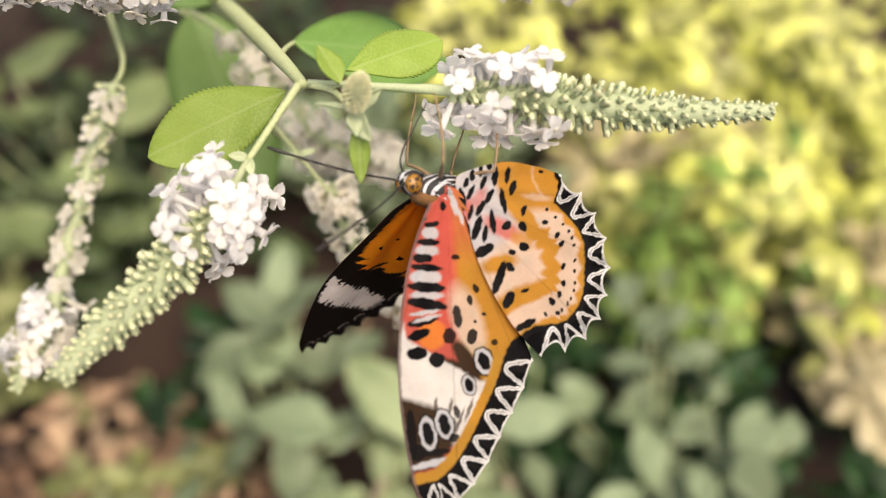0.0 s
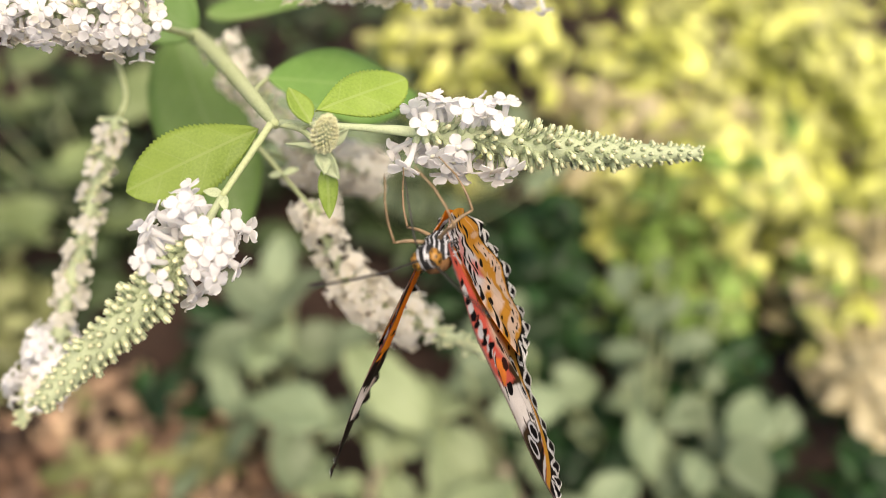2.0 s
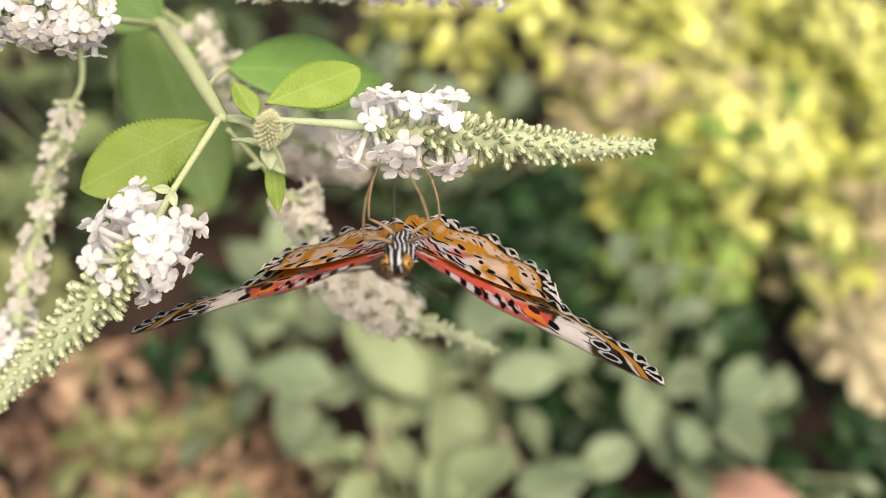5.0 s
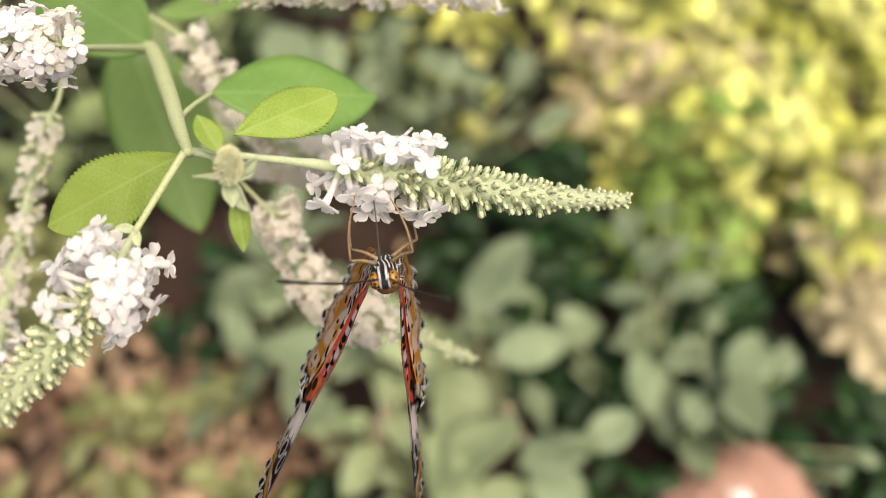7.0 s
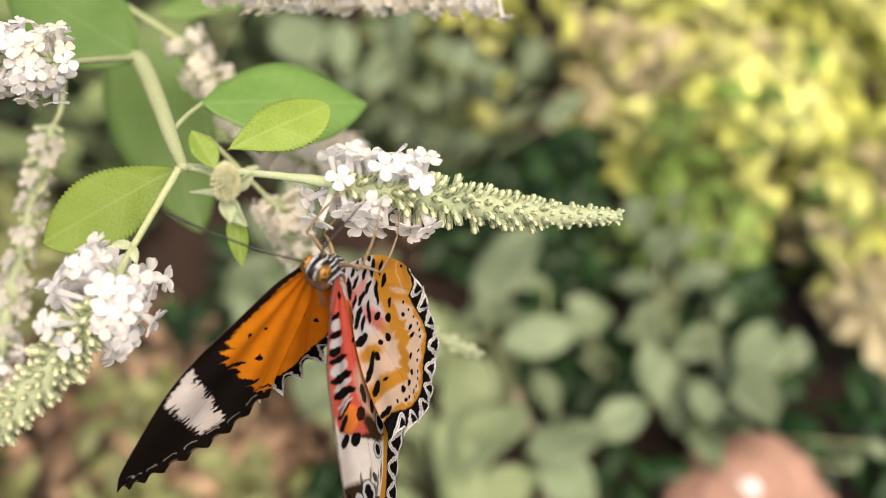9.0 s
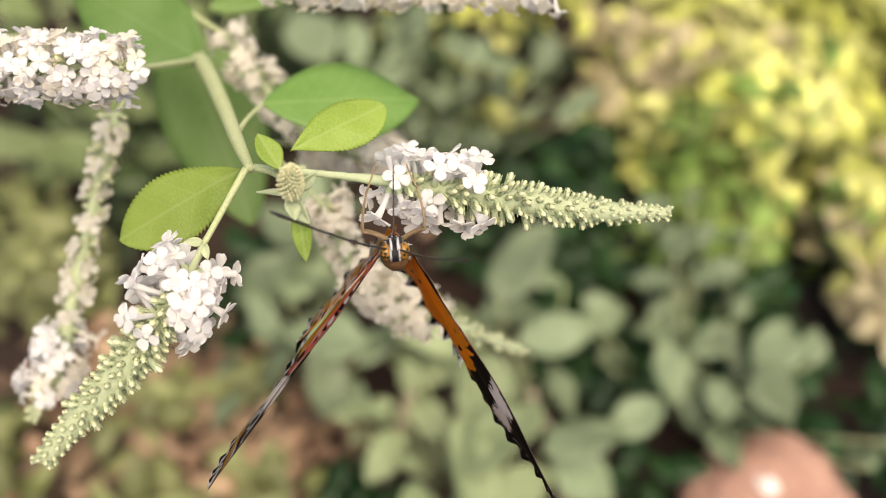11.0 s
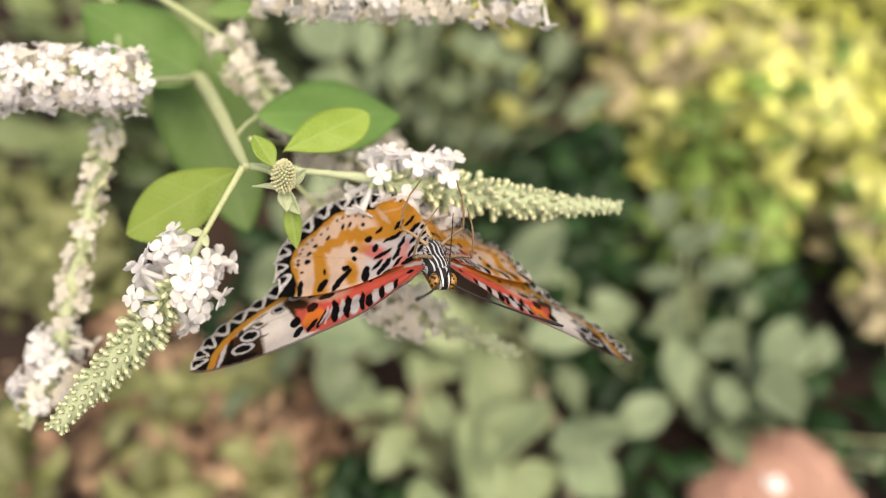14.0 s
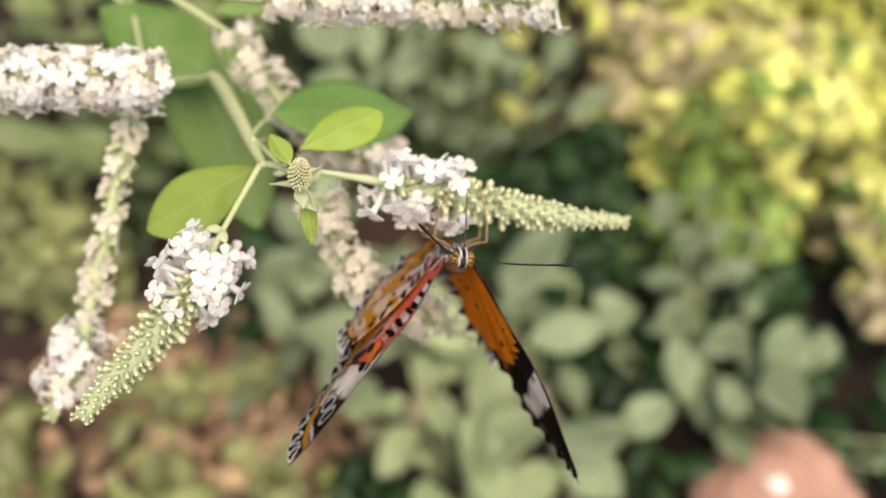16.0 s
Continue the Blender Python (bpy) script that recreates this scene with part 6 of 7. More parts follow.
FOREWING_RIGHT_ROWS = [
    (0, pose(0.00220, 0.00100, 0.00000, 36.43, -83.80, -16.55)), (0.3, pose(0.00220, 0.00100, 0.00000, 43.86, -63.92, -43.07)),
    (0.5, pose(0.00220, 0.00100, 0.00000, 30.89, -56.72, -24.61)), (0.8, pose(0.00220, 0.00100, 0.00000, -41.00, -63.13, 44.23)),
    (1, pose(0.00220, 0.00100, 0.00000, 17.98, -65.57, -19.87)), (1.2, pose(0.00220, 0.00100, 0.00000, 22.35, -54.24, -19.41)),
    (1.5, pose(0.00220, 0.00100, 0.00000, -1.25, -45.76, -8.15)), (1.7, pose(0.00220, 0.00100, 0.00000, 15.43, -55.21, -26.33)),
    (2, pose(0.00220, 0.00100, 0.00000, 66.53, -82.01, -70.56)), (2.2, pose(0.00220, 0.00100, 0.00000, -1.60, -42.74, 0.10)),
    (2.5, pose(0.00220, 0.00100, 0.00000, -18.71, -20.16, 20.71)), (2.7, pose(0.00220, 0.00100, 0.00000, -16.87, -23.87, -3.12)),
    (3, pose(0.00220, 0.00100, 0.00000, -12.10, -37.90, 14.32)), (3.2, pose(0.00220, 0.00100, 0.00000, -1.39, -58.36, 1.03)),
    (3.5, pose(0.00220, 0.00100, 0.00000, -13.37, -34.45, 14.29)), (3.7, pose(0.00220, 0.00100, 0.00000, 0.91, -33.05, -4.84)),
    (4, pose(0.00220, 0.00100, 0.00000, -3.19, -39.03, 1.80)), (4.2, pose(0.00220, 0.00100, 0.00000, -5.45, -49.44, 3.66)),
    (4.8, pose(0.00220, 0.00100, 0.00000, 8.75, -40.01, -15.98)), (5.2, pose(0.00220, 0.00100, 0.00000, -3.24, -31.01, -10.50)),
    (5.6, pose(0.00220, 0.00100, 0.00000, 1.73, -37.66, -2.90)), (6, pose(0.00220, 0.00100, 0.00000, 66.53, -82.01, -70.56)),
    (6.3, pose(0.00220, 0.00100, 0.00000, 11.38, -58.26, -15.32)), (6.5, pose(0.00220, 0.00100, 0.00000, -17.04, -48.38, 17.34)),
    (6.7, pose(0.00220, 0.00100, 0.00000, -1.40, -56.27, -18.67)), (7, pose(0.00220, 0.00100, 0.00000, 117.78, -78.44, -114.20)),
    (7.2, pose(0.00220, 0.00100, 0.00000, 110.48, -71.41, -106.64)), (7.5, pose(0.00220, 0.00100, 0.00000, 13.63, -53.67, -14.95)),
    (7.7, pose(0.00220, 0.00100, 0.00000, 9.08, -51.03, -19.46)), (8, pose(0.00220, 0.00100, 0.00000, 35.45, -55.54, -36.00)),
    (8.2, pose(0.00220, 0.00100, 0.00000, 54.25, -45.55, -43.17)), (8.5, pose(0.00220, 0.00100, 0.00000, 20.31, -51.49, -20.99)),
    (8.7, pose(0.00220, 0.00100, 0.00000, 29.41, -43.67, -29.73)), (9, pose(0.00220, 0.00100, 0.00000, 32.33, -50.42, -22.13)),
    (9.2, pose(0.00220, 0.00100, 0.00000, 27.00, -41.00, -11.64)), (9.8, pose(0.00220, 0.00100, 0.00000, 35.45, -55.54, -36.00)),
    (10.2, pose(0.00220, 0.00100, 0.00000, 13.63, -53.67, -14.95)), (10.6, pose(0.00220, 0.00100, 0.00000, -2.19, -45.11, -9.82)),
    (11, pose(0.00220, 0.00100, 0.00000, -14.14, -62.75, 5.26)), (11.3, pose(0.00220, 0.00100, 0.00000, 68.69, -83.63, -65.70)),
    (11.5, pose(0.00220, 0.00100, 0.00000, -71.36, -72.27, 90.38)), (11.7, pose(0.00220, 0.00100, 0.00000, -27.43, -49.95, -0.14)),
    (12, pose(0.00220, 0.00100, 0.00000, -6.07, -66.18, 5.12)), (12.2, pose(0.00220, 0.00100, 0.00000, 34.45, -65.03, -42.40)),
    (12.5, pose(0.00220, 0.00100, 0.00000, -17.64, -30.14, 27.42)), (12.7, pose(0.00220, 0.00100, 0.00000, -13.26, -17.01, 14.07)),
    (13, pose(0.00220, 0.00100, 0.00000, -12.32, -27.00, 8.21)), (13.2, pose(0.00220, 0.00100, 0.00000, 0.59, -54.66, -9.96)),
    (13.5, pose(0.00220, 0.00100, 0.00000, -14.05, -28.71, -16.49)), (13.7, pose(0.00220, 0.00100, 0.00000, -5.02, -26.93, -6.47)),
    (14, pose(0.00220, 0.00100, 0.00000, -5.74, -30.85, -4.46)), (14.2, pose(0.00220, 0.00100, 0.00000, 3.53, -61.73, -17.64)),
    (14.5, pose(0.00220, 0.00100, 0.00000, -16.33, -28.38, 12.88)), (14.7, pose(0.00220, 0.00100, 0.00000, -16.76, 14.65, 38.23)),
    (15, pose(0.00220, 0.00100, 0.00000, 5.86, -55.77, -0.31)), (15.2, pose(0.00220, 0.00100, 0.00000, 2.42, -58.99, -4.80)),
    (15.5, pose(0.00220, 0.00100, 0.00000, -13.40, -16.24, 6.40)), (15.7, pose(0.00220, 0.00100, 0.00000, -11.25, -22.02, 0.52)),
    (16, pose(0.00220, 0.00100, 0.00000, -13.57, -60.12, 7.32)),
]

HINDWING_RIGHT_ROWS = [
    (0, pose(0.00220, 0.00040, -0.00030, 26.65, -80.48, -4.80)), (0.3, pose(0.00220, 0.00040, -0.00030, -1.75, -63.12, 10.01)),
    (0.5, pose(0.00220, 0.00040, -0.00030, -0.19, -53.55, 15.84)), (0.8, pose(0.00220, 0.00040, -0.00030, -46.58, -54.95, 53.89)),
    (1, pose(0.00220, 0.00040, -0.00030, 0.12, -64.59, 2.79)), (1.2, pose(0.00220, 0.00040, -0.00030, 2.60, -55.97, 10.42)),
    (1.5, pose(0.00220, 0.00040, -0.00030, -21.24, -35.01, 13.26)), (1.7, pose(0.00220, 0.00040, -0.00030, -4.36, -54.82, 3.58)),
    (2, pose(0.00220, 0.00040, -0.00030, -47.94, -81.60, 45.84)), (2.2, pose(0.00220, 0.00040, -0.00030, -3.65, -39.95, 6.65)),
    (2.5, pose(0.00220, 0.00040, -0.00030, -24.20, -13.30, 32.15)), (2.7, pose(0.00220, 0.00040, -0.00030, -19.94, -15.19, 16.85)),
    (3, pose(0.00220, 0.00040, -0.00030, -23.49, -30.87, 32.48)), (3.2, pose(0.00220, 0.00040, -0.00030, -6.57, -55.44, 9.91)),
    (3.5, pose(0.00220, 0.00040, -0.00030, -15.01, -34.66, 23.22)), (3.7, pose(0.00220, 0.00040, -0.00030, 4.08, -36.31, 2.47)),
    (4, pose(0.00220, 0.00040, -0.00030, -1.19, -41.79, 10.02)), (4.2, pose(0.00220, 0.00040, -0.00030, -9.93, -49.53, 14.62)),
    (4.8, pose(0.00220, 0.00040, -0.00030, -0.56, -39.19, 6.14)), (5.2, pose(0.00220, 0.00040, -0.00030, -10.70, -26.26, 12.49)),
    (5.6, pose(0.00220, 0.00040, -0.00030, -1.18, -35.16, 5.73)), (6, pose(0.00220, 0.00040, -0.00030, -47.94, -81.60, 45.84)),
    (6.3, pose(0.00220, 0.00040, -0.00030, 4.49, -56.97, -0.13)), (6.5, pose(0.00220, 0.00040, -0.00030, -27.49, -43.61, 35.48)),
    (6.7, pose(0.00220, 0.00040, -0.00030, -6.36, -53.34, -5.32)), (7, pose(0.00220, 0.00040, -0.00030, -98.03, -73.17, 101.44)),
    (7.2, pose(0.00220, 0.00040, -0.00030, -110.12, -79.90, 113.73)), (7.5, pose(0.00220, 0.00040, -0.00030, 0.94, -54.11, 12.18)),
    (7.7, pose(0.00220, 0.00040, -0.00030, -1.24, -50.52, 5.79)), (8, pose(0.00220, 0.00040, -0.00030, -3.39, -59.24, 15.32)),
    (8.2, pose(0.00220, 0.00040, -0.00030, 27.74, -60.77, -4.35)), (8.5, pose(0.00220, 0.00040, -0.00030, -1.89, -51.29, 13.29)),
    (8.7, pose(0.00220, 0.00040, -0.00030, 19.00, -49.43, -3.11)), (9, pose(0.00220, 0.00040, -0.00030, 16.53, -56.31, 8.61)),
    (9.2, pose(0.00220, 0.00040, -0.00030, 18.36, -46.25, 13.84)), (9.8, pose(0.00220, 0.00040, -0.00030, -3.39, -59.24, 15.32)),
    (10.2, pose(0.00220, 0.00040, -0.00030, 0.94, -54.11, 12.18)), (10.6, pose(0.00220, 0.00040, -0.00030, -7.41, -41.90, 4.95)),
    (11, pose(0.00220, 0.00040, -0.00030, -8.99, -60.68, -0.52)), (11.3, pose(0.00220, 0.00040, -0.00030, 27.00, -84.52, -23.89)),
    (11.5, pose(0.00220, 0.00040, -0.00030, 22.43, -81.71, -1.72)), (11.7, pose(0.00220, 0.00040, -0.00030, -22.78, -49.67, -0.72)),
    (12, pose(0.00220, 0.00040, -0.00030, -3.09, -65.49, 0.60)), (12.2, pose(0.00220, 0.00040, -0.00030, -21.22, -67.46, 18.84)),
    (12.5, pose(0.00220, 0.00040, -0.00030, -17.86, -28.84, 39.42)), (12.7, pose(0.00220, 0.00040, -0.00030, -11.33, -17.70, 25.38)),
    (13, pose(0.00220, 0.00040, -0.00030, -9.91, -27.64, 2.93)), (13.2, pose(0.00220, 0.00040, -0.00030, -3.08, -54.59, -5.32)),
    (13.5, pose(0.00220, 0.00040, -0.00030, -19.75, -24.95, -1.60)), (13.7, pose(0.00220, 0.00040, -0.00030, -9.03, -23.30, 3.00)),
    (14, pose(0.00220, 0.00040, -0.00030, -10.43, -27.06, 5.26)), (14.2, pose(0.00220, 0.00040, -0.00030, -6.25, -59.02, -6.45)),
    (14.5, pose(0.00220, 0.00040, -0.00030, -11.36, -30.42, 1.45)), (14.7, pose(0.00220, 0.00040, -0.00030, -4.93, -7.51, 3.06)),
    (15, pose(0.00220, 0.00040, -0.00030, 3.43, -53.35, 2.94)), (15.2, pose(0.00220, 0.00040, -0.00030, 9.02, -57.80, -11.50)),
    (15.5, pose(0.00220, 0.00040, -0.00030, -13.09, -16.30, 3.82)), (15.7, pose(0.00220, 0.00040, -0.00030, -10.66, -21.98, -2.15)),
    (16, pose(0.00220, 0.00040, -0.00030, -17.89, -59.38, 12.45)),
]

FOREWING_LEFT_ROWS = [
    (0, pose(-0.00220, 0.00100, 0.00000, 7.96, 40.43, 1.90)), (0.3, pose(-0.00220, 0.00100, 0.00000, -2.23, 10.74, 3.84)),
    (0.5, pose(-0.00220, 0.00100, 0.00000, -0.49, 19.19, 8.75)), (0.8, pose(-0.00220, 0.00100, 0.00000, 15.30, 63.06, 14.39)),
    (1, pose(-0.00220, 0.00100, 0.00000, 15.33, 54.70, 15.01)), (1.2, pose(-0.00220, 0.00100, 0.00000, -1.72, 26.23, 12.00)),
    (1.5, pose(-0.00220, 0.00100, 0.00000, -9.19, 19.66, 3.68)), (1.7, pose(-0.00220, 0.00100, 0.00000, -0.30, 34.12, 14.42)),
    (2, pose(-0.00220, 0.00100, 0.00000, 11.49, 47.58, 10.09)), (2.2, pose(-0.00220, 0.00100, 0.00000, 7.57, 43.66, 8.68)),
    (2.5, pose(-0.00220, 0.00100, 0.00000, -16.10, 19.64, 2.50)), (2.7, pose(-0.00220, 0.00100, 0.00000, 0.74, 21.28, 28.80)),
    (3, pose(-0.00220, 0.00100, 0.00000, -14.62, 48.36, -17.11)), (3.2, pose(-0.00220, 0.00100, 0.00000, 1.69, 62.63, -0.95)),
    (3.5, pose(-0.00220, 0.00100, 0.00000, -18.10, 46.74, -14.50)), (3.7, pose(-0.00220, 0.00100, 0.00000, 2.89, 28.46, 8.91)),
    (4, pose(-0.00220, 0.00100, 0.00000, 2.20, 37.55, 6.62)), (4.2, pose(-0.00220, 0.00100, 0.00000, -9.75, 59.36, -4.86)),
    (4.8, pose(-0.00220, 0.00100, 0.00000, -1.55, 18.32, 13.74)), (5.2, pose(-0.00220, 0.00100, 0.00000, -8.23, 20.13, 3.26)),
    (5.6, pose(-0.00220, 0.00100, 0.00000, 6.42, 47.25, 5.69)), (6, pose(-0.00220, 0.00100, 0.00000, 11.49, 47.58, 10.09)),
    (6.3, pose(-0.00220, 0.00100, 0.00000, -1.22, 60.25, 2.06)), (6.5, pose(-0.00220, 0.00100, 0.00000, -3.18, 43.61, -14.60)),
    (6.7, pose(-0.00220, 0.00100, 0.00000, -9.02, 52.64, 9.03)), (7, pose(-0.00220, 0.00100, 0.00000, 11.66, 54.77, 6.95)),
    (7.2, pose(-0.00220, 0.00100, 0.00000, 21.56, 53.14, 19.21)), (7.5, pose(-0.00220, 0.00100, 0.00000, 4.79, 36.14, 10.43)),
    (7.7, pose(-0.00220, 0.00100, 0.00000, 11.62, 28.87, 23.86)), (8, pose(-0.00220, 0.00100, 0.00000, -8.62, 69.41, 3.36)),
    (8.2, pose(-0.00220, 0.00100, 0.00000, -28.32, 71.66, -17.83)), (8.5, pose(-0.00220, 0.00100, 0.00000, -10.43, 38.29, 6.01)),
    (8.7, pose(-0.00220, 0.00100, 0.00000, 39.53, 75.73, 60.81)), (9, pose(-0.00220, 0.00100, 0.00000, -17.03, 82.91, 3.17)),
    (9.2, pose(-0.00220, 0.00100, 0.00000, -9.28, 69.43, 11.93)), (9.8, pose(-0.00220, 0.00100, 0.00000, -8.62, 69.41, 3.36)),
    (10.2, pose(-0.00220, 0.00100, 0.00000, 4.79, 36.14, 10.43)), (10.6, pose(-0.00220, 0.00100, 0.00000, -6.58, 34.58, 6.81)),
    (11, pose(-0.00220, 0.00100, 0.00000, 4.98, 50.70, 3.48)), (11.3, pose(-0.00220, 0.00100, 0.00000, -8.42, 55.63, 11.33)),
    (11.5, pose(-0.00220, 0.00100, 0.00000, -4.66, 38.52, 16.55)), (11.7, pose(-0.00220, 0.00100, 0.00000, -18.16, 26.10, 9.37)),
    (12, pose(-0.00220, 0.00100, 0.00000, 8.23, 47.28, 24.23)), (12.2, pose(-0.00220, 0.00100, 0.00000, 55.63, 59.29, 48.60)),
    (12.5, pose(-0.00220, 0.00100, 0.00000, -2.45, 40.28, 7.66)), (12.7, pose(-0.00220, 0.00100, 0.00000, -9.40, 25.22, 13.33)),
    (13, pose(-0.00220, 0.00100, 0.00000, -0.06, 43.77, -3.41)), (13.2, pose(-0.00220, 0.00100, 0.00000, 18.05, 62.57, 16.36)),
    (13.5, pose(-0.00220, 0.00100, 0.00000, 4.79, 54.68, -3.01)), (13.7, pose(-0.00220, 0.00100, 0.00000, -3.98, 32.30, 7.77)),
    (14, pose(-0.00220, 0.00100, 0.00000, 4.63, 34.76, 11.80)), (14.2, pose(-0.00220, 0.00100, 0.00000, -15.18, 55.71, -11.60)),
    (14.5, pose(-0.00220, 0.00100, 0.00000, -8.25, 42.44, 5.81)), (14.7, pose(-0.00220, 0.00100, 0.00000, -4.13, 40.62, 4.40)),
    (15, pose(-0.00220, 0.00100, 0.00000, 15.87, 54.09, 13.03)), (15.2, pose(-0.00220, 0.00100, 0.00000, 40.69, 58.38, 47.12)),
    (15.5, pose(-0.00220, 0.00100, 0.00000, -3.11, 33.70, 10.33)), (15.7, pose(-0.00220, 0.00100, 0.00000, 0.79, 39.34, 21.91)),
    (16, pose(-0.00220, 0.00100, 0.00000, 8.89, 55.94, 3.13)),
]

HINDWING_LEFT_ROWS = [
    (0, pose(-0.00220, 0.00040, -0.00030, 7.39, 37.93, 1.08)), (0.3, pose(-0.00220, 0.00040, -0.00030, -4.24, 5.18, -9.87)),
    (0.5, pose(-0.00220, 0.00040, -0.00030, -4.65, 13.78, -5.48)), (0.8, pose(-0.00220, 0.00040, -0.00030, -2.95, 61.47, -5.98)),
    (1, pose(-0.00220, 0.00040, -0.00030, 1.97, 53.53, -1.23)), (1.2, pose(-0.00220, 0.00040, -0.00030, -9.08, 22.11, -5.29)),
    (1.5, pose(-0.00220, 0.00040, -0.00030, -10.79, 17.89, -3.32)), (1.7, pose(-0.00220, 0.00040, -0.00030, -10.48, 30.00, -4.21)),
    (2, pose(-0.00220, 0.00040, -0.00030, -0.05, 46.05, -5.59)), (2.2, pose(-0.00220, 0.00040, -0.00030, 6.46, 41.74, 1.64)),
    (2.5, pose(-0.00220, 0.00040, -0.00030, -20.26, 10.79, -26.49)), (2.7, pose(-0.00220, 0.00040, -0.00030, 1.93, 19.23, 17.41)),
    (3, pose(-0.00220, 0.00040, -0.00030, -29.95, 40.83, -44.41)), (3.2, pose(-0.00220, 0.00040, -0.00030, -3.54, 60.00, -11.09)),
    (3.5, pose(-0.00220, 0.00040, -0.00030, -18.24, 47.53, -26.15)), (3.7, pose(-0.00220, 0.00040, -0.00030, -2.56, 27.60, 0.00)),
    (4, pose(-0.00220, 0.00040, -0.00030, -4.98, 36.47, -3.20)), (4.2, pose(-0.00220, 0.00040, -0.00030, -14.69, 60.80, -20.41)),
    (4.8, pose(-0.00220, 0.00040, -0.00030, -6.50, 14.59, -2.80)), (5.2, pose(-0.00220, 0.00040, -0.00030, -6.49, 16.48, -7.54)),
    (5.6, pose(-0.00220, 0.00040, -0.00030, -3.73, 44.88, -8.44)), (6, pose(-0.00220, 0.00040, -0.00030, -0.05, 46.05, -5.59)),
    (6.3, pose(-0.00220, 0.00040, -0.00030, -5.09, 57.52, -11.82)), (6.5, pose(-0.00220, 0.00040, -0.00030, -19.11, 36.24, -36.65)),
    (6.7, pose(-0.00220, 0.00040, -0.00030, -9.42, 49.18, -1.82)), (7, pose(-0.00220, 0.00040, -0.00030, -15.50, 53.27, -28.15)),
    (7.2, pose(-0.00220, 0.00040, -0.00030, -5.73, 55.30, -15.96)), (7.5, pose(-0.00220, 0.00040, -0.00030, -4.20, 33.61, -5.06)),
    (7.7, pose(-0.00220, 0.00040, -0.00030, 4.48, 28.09, 9.15)), (8, pose(-0.00220, 0.00040, -0.00030, -48.68, 53.67, -41.89)),
    (8.2, pose(-0.00220, 0.00040, -0.00030, -59.23, 51.14, -52.85)), (8.5, pose(-0.00220, 0.00040, -0.00030, -27.26, 26.10, -25.65)),
    (8.7, pose(-0.00220, 0.00040, -0.00030, -47.53, 69.76, -29.34)), (9, pose(-0.00220, 0.00040, -0.00030, -69.81, 61.92, -51.58)),
    (9.2, pose(-0.00220, 0.00040, -0.00030, -48.11, 54.43, -31.86)), (9.8, pose(-0.00220, 0.00040, -0.00030, -48.68, 53.67, -41.89)),
    (10.2, pose(-0.00220, 0.00040, -0.00030, -4.20, 33.61, -5.06)), (10.6, pose(-0.00220, 0.00040, -0.00030, -11.53, 30.76, -2.21)),
    (11, pose(-0.00220, 0.00040, -0.00030, 2.38, 48.26, 0.13)), (11.3, pose(-0.00220, 0.00040, -0.00030, -10.77, 52.75, 8.50)),
    (11.5, pose(-0.00220, 0.00040, -0.00030, -14.57, 37.04, 1.37)), (11.7, pose(-0.00220, 0.00040, -0.00030, -10.92, 27.43, 18.10)),
    (12, pose(-0.00220, 0.00040, -0.00030, -7.81, 47.26, 0.20)), (12.2, pose(-0.00220, 0.00040, -0.00030, 26.60, 66.74, 14.88)),
    (12.5, pose(-0.00220, 0.00040, -0.00030, 5.15, 46.39, 1.05)), (12.7, pose(-0.00220, 0.00040, -0.00030, -0.15, 30.78, 7.18)),
    (13, pose(-0.00220, 0.00040, -0.00030, -8.62, 42.46, -24.45)), (13.2, pose(-0.00220, 0.00040, -0.00030, -11.84, 59.11, -18.51)),
    (13.5, pose(-0.00220, 0.00040, -0.00030, -2.63, 46.34, -28.76)), (13.7, pose(-0.00220, 0.00040, -0.00030, 0.02, 31.40, -16.00)),
    (14, pose(-0.00220, 0.00040, -0.00030, 6.69, 36.59, -13.00)), (14.2, pose(-0.00220, 0.00040, -0.00030, -29.70, 45.98, -45.62)),
    (14.5, pose(-0.00220, 0.00040, -0.00030, -2.44, 47.88, -10.52)), (14.7, pose(-0.00220, 0.00040, -0.00030, -25.26, 30.12, -37.73)),
    (15, pose(-0.00220, 0.00040, -0.00030, -22.68, 46.88, -30.12)), (15.2, pose(-0.00220, 0.00040, -0.00030, -0.63, 64.69, -1.80)),
    (15.5, pose(-0.00220, 0.00040, -0.00030, -3.95, 36.28, -14.01)), (15.7, pose(-0.00220, 0.00040, -0.00030, -3.45, 42.78, -4.44)),
    (16, pose(-0.00220, 0.00040, -0.00030, -12.82, 51.02, -24.65)),
]

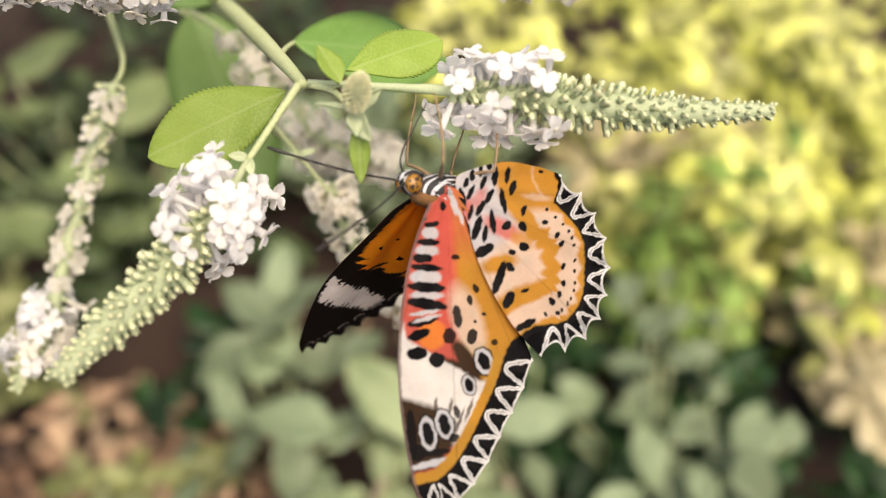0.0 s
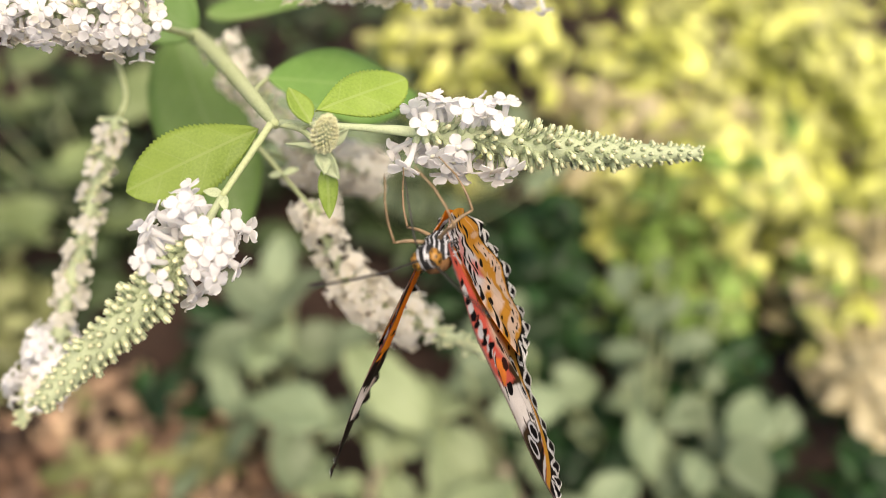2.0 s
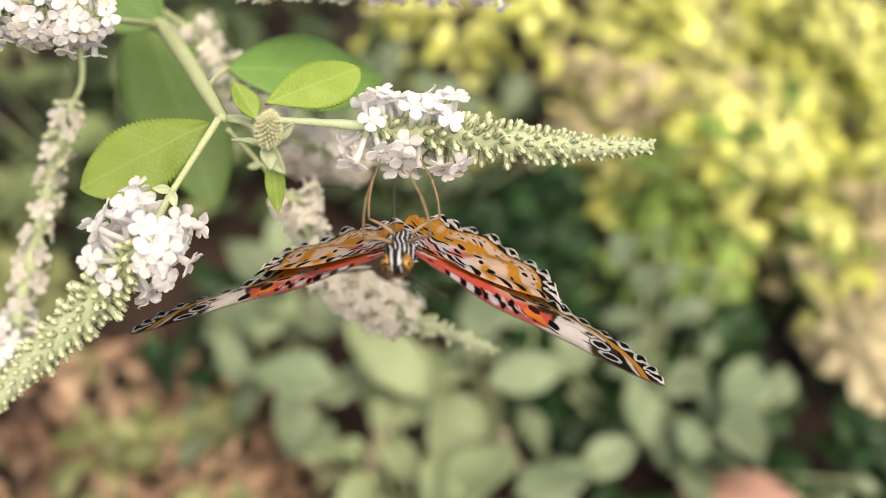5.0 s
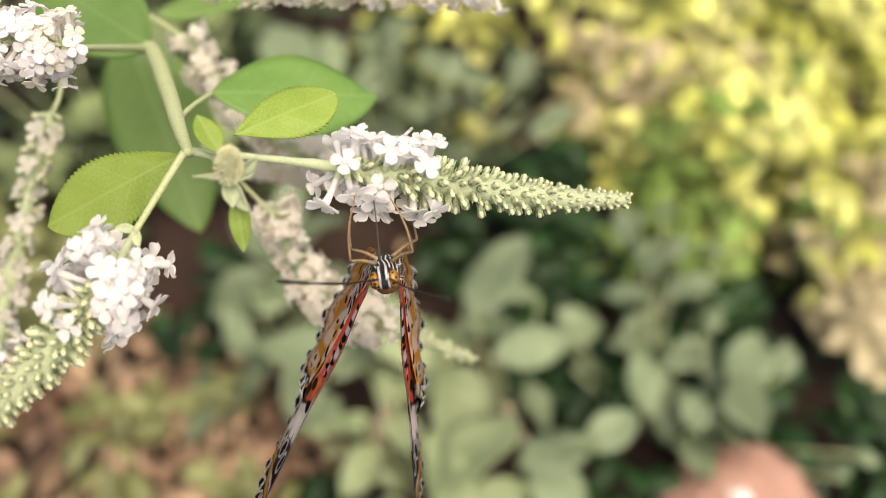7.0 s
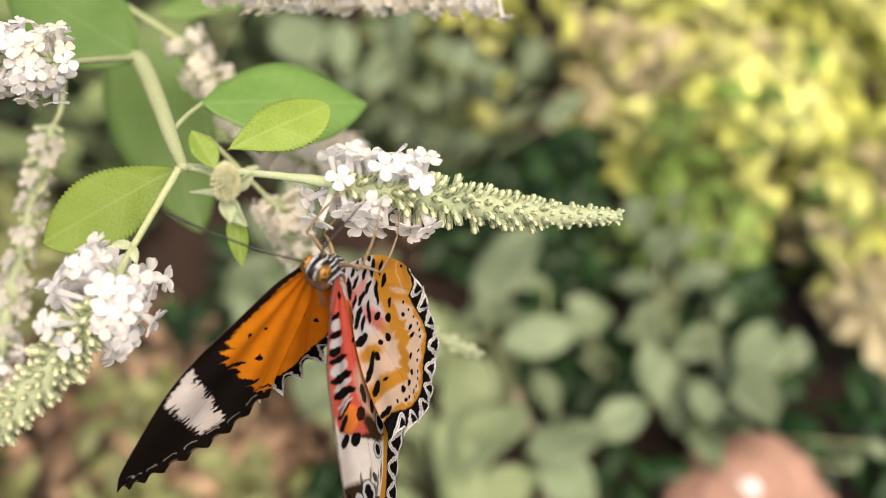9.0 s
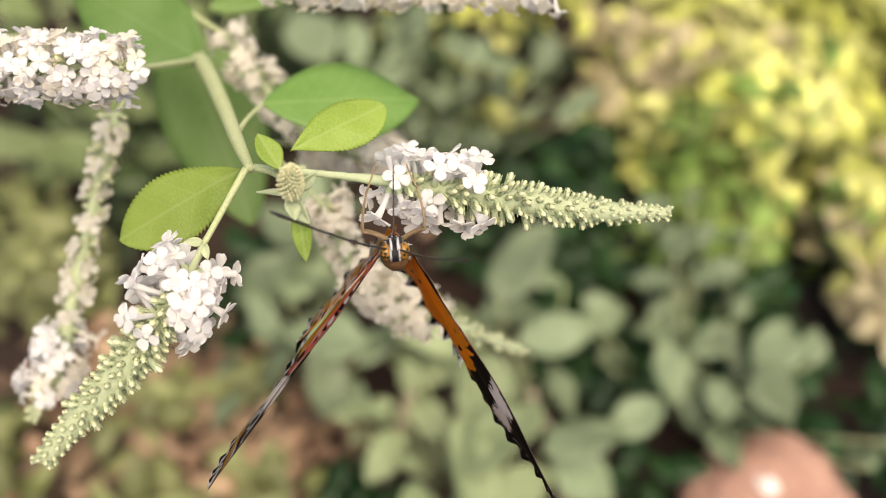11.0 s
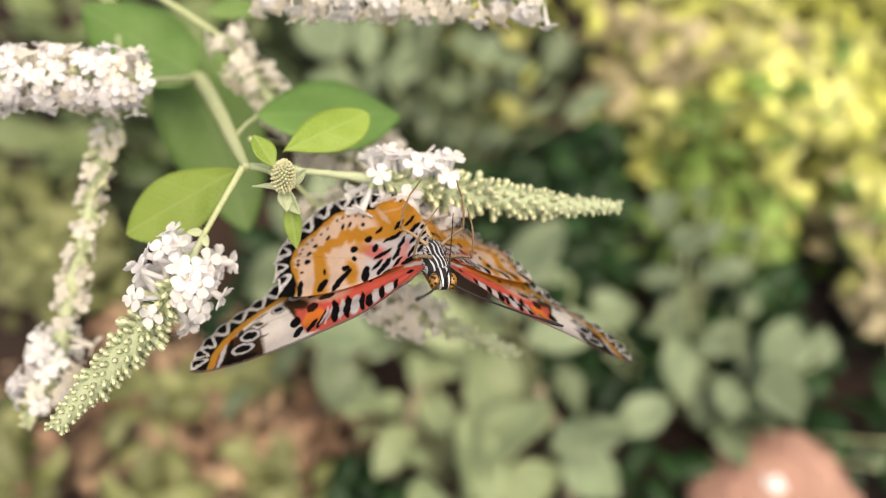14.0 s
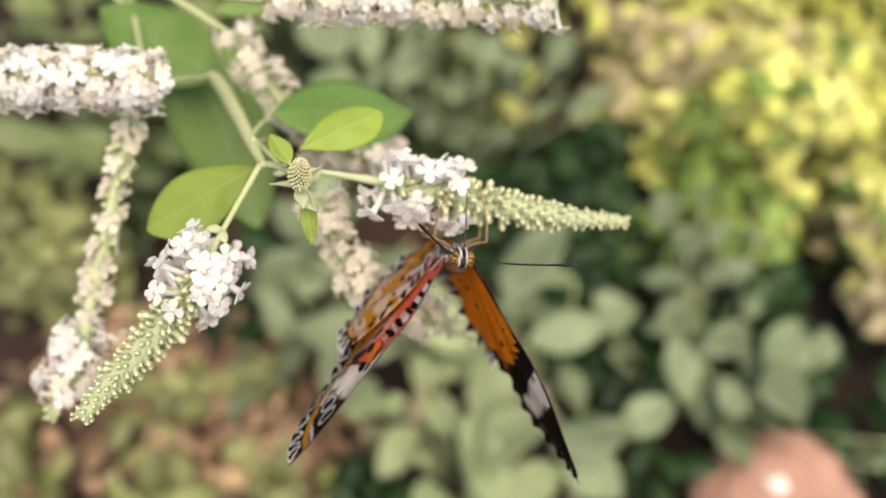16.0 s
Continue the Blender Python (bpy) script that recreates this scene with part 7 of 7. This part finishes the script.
ANTENNA_LEFT_ROWS = [
    (0, pose(-0.00070, 0.00700, -0.00060, -8.81, 0.00, 39.09)), (0.5, pose(-0.00070, 0.00700, -0.00060, -13.93, 0.00, 30.81)),
    (1, pose(-0.00070, 0.00700, -0.00060, 7.13, 0.00, 33.80)), (1.5, pose(-0.00070, 0.00700, -0.00060, -4.92, 0.00, 36.76)),
    (2, pose(-0.00070, 0.00700, -0.00060, -12.94, 0.00, 24.38)), (2.5, pose(-0.00070, 0.00700, -0.00060, -18.41, 0.00, 31.60)),
    (3, pose(-0.00070, 0.00700, -0.00060, -7.22, 0.00, 36.39)), (3.5, pose(-0.00070, 0.00700, -0.00060, -0.76, 0.00, 39.93)),
    (4, pose(-0.00070, 0.00700, -0.00060, -11.07, 0.00, 36.76)), (6.5, pose(-0.00070, 0.00700, -0.00060, -18.90, 0.00, 17.02)),
    (7, pose(-0.00070, 0.00700, -0.00060, -16.20, 0.00, 38.06)), (7.5, pose(-0.00070, 0.00700, -0.00060, -0.74, 0.00, 43.89)),
    (8, pose(-0.00070, 0.00700, -0.00060, 0.41, 0.00, 47.06)), (8.5, pose(-0.00070, 0.00700, -0.00060, -4.40, 0.00, 46.21)),
    (9, pose(-0.00070, 0.00700, -0.00060, 10.61, 0.00, 58.93)), (11.5, pose(-0.00070, 0.00700, -0.00060, -23.36, 0.00, 54.54)),
    (12.5, pose(-0.00070, 0.00700, -0.00060, -17.50, 0.00, 26.77)), (13, pose(-0.00070, 0.00700, -0.00060, -9.28, 0.00, 32.49)),
    (13.5, pose(-0.00070, 0.00700, -0.00060, -18.07, 0.00, 41.30)), (14, pose(-0.00070, 0.00700, -0.00060, -27.43, 0.00, 26.54)),
    (14.5, pose(-0.00070, 0.00700, -0.00060, -13.98, 0.00, 33.55)), (15, pose(-0.00070, 0.00700, -0.00060, -24.75, 0.00, 31.76)),
    (15.5, pose(-0.00070, 0.00700, -0.00060, -9.35, 0.00, 31.96)), (16, pose(-0.00070, 0.00700, -0.00060, -18.33, 0.00, 30.98)),
]

ANTENNA_RIGHT_ROWS = [
    (0, pose(0.00070, 0.00700, -0.00060, 31.50, -0.00, -19.47)), (1, pose(0.00070, 0.00700, -0.00060, 8.16, -0.00, -25.99)),
    (1.5, pose(0.00070, 0.00700, -0.00060, 11.96, -0.00, -27.38)), (2, pose(0.00070, 0.00700, -0.00060, 14.88, -0.00, -34.85)),
    (2.5, pose(0.00070, 0.00700, -0.00060, -7.04, -0.00, -26.83)), (3.5, pose(0.00070, 0.00700, -0.00060, -4.41, -0.00, -29.68)),
    (4, pose(0.00070, 0.00700, -0.00060, -1.68, -0.00, -29.33)), (6.5, pose(0.00070, 0.00700, -0.00060, -17.28, -0.00, -12.56)),
    (7, pose(0.00070, 0.00700, -0.00060, -1.20, -0.00, -26.03)), (7.5, pose(0.00070, 0.00700, -0.00060, -1.98, -0.00, -25.25)),
    (11.5, pose(0.00070, 0.00700, -0.00060, 3.35, -0.00, -28.26)), (12, pose(0.00070, 0.00700, -0.00060, 10.52, -0.00, -48.98)),
    (12.5, pose(0.00070, 0.00700, -0.00060, 4.95, -0.00, -48.14)), (13, pose(0.00070, 0.00700, -0.00060, 2.70, -0.00, -45.92)),
    (13.5, pose(0.00070, 0.00700, -0.00060, 4.70, -0.00, -59.12)), (14, pose(0.00070, 0.00700, -0.00060, -6.32, -0.00, -45.47)),
    (14.5, pose(0.00070, 0.00700, -0.00060, -8.45, -0.00, -46.92)), (15, pose(0.00070, 0.00700, -0.00060, -6.59, -0.00, -46.26)),
    (15.5, pose(0.00070, 0.00700, -0.00060, -9.91, -0.00, -49.59)), (16, pose(0.00070, 0.00700, -0.00060, -3.02, -0.00, -50.46)),
]



build_ground()
build_rock()
build_garden()
BRANCH, SPIKE = build_branch()
BACK_SPIKE = build_back_spike()
DROOPING = build_drooping_branch()
UPPER = build_upper_branch()
FADED = build_faded_branch()
SHOOT = build_leafy_shoot()
FLY, WINGS = build_butterfly()


def motions():
    walk(BRANCH, BRANCH_ROWS)
    walk(SPIKE, SPIKE_ROWS)
    walk(BACK_SPIKE, D_ROWS)
    walk(DROOPING, G_ROWS)
    walk(UPPER, H_ROWS)
    walk(FADED, J_ROWS)
    walk(SHOOT, I_ROWS)
    walk(FLY, BUTTERFLY_ROWS)
    walk(WINGS["forewing_right"], FOREWING_RIGHT_ROWS)
    walk(WINGS["forewing_left"], FOREWING_LEFT_ROWS)
    walk(WINGS["hindwing_right"], HINDWING_RIGHT_ROWS)
    walk(WINGS["hindwing_left"], HINDWING_LEFT_ROWS)
    walk(WINGS["antenna_right"], ANTENNA_RIGHT_ROWS)
    walk(WINGS["antenna_left"], ANTENNA_LEFT_ROWS)


motions()
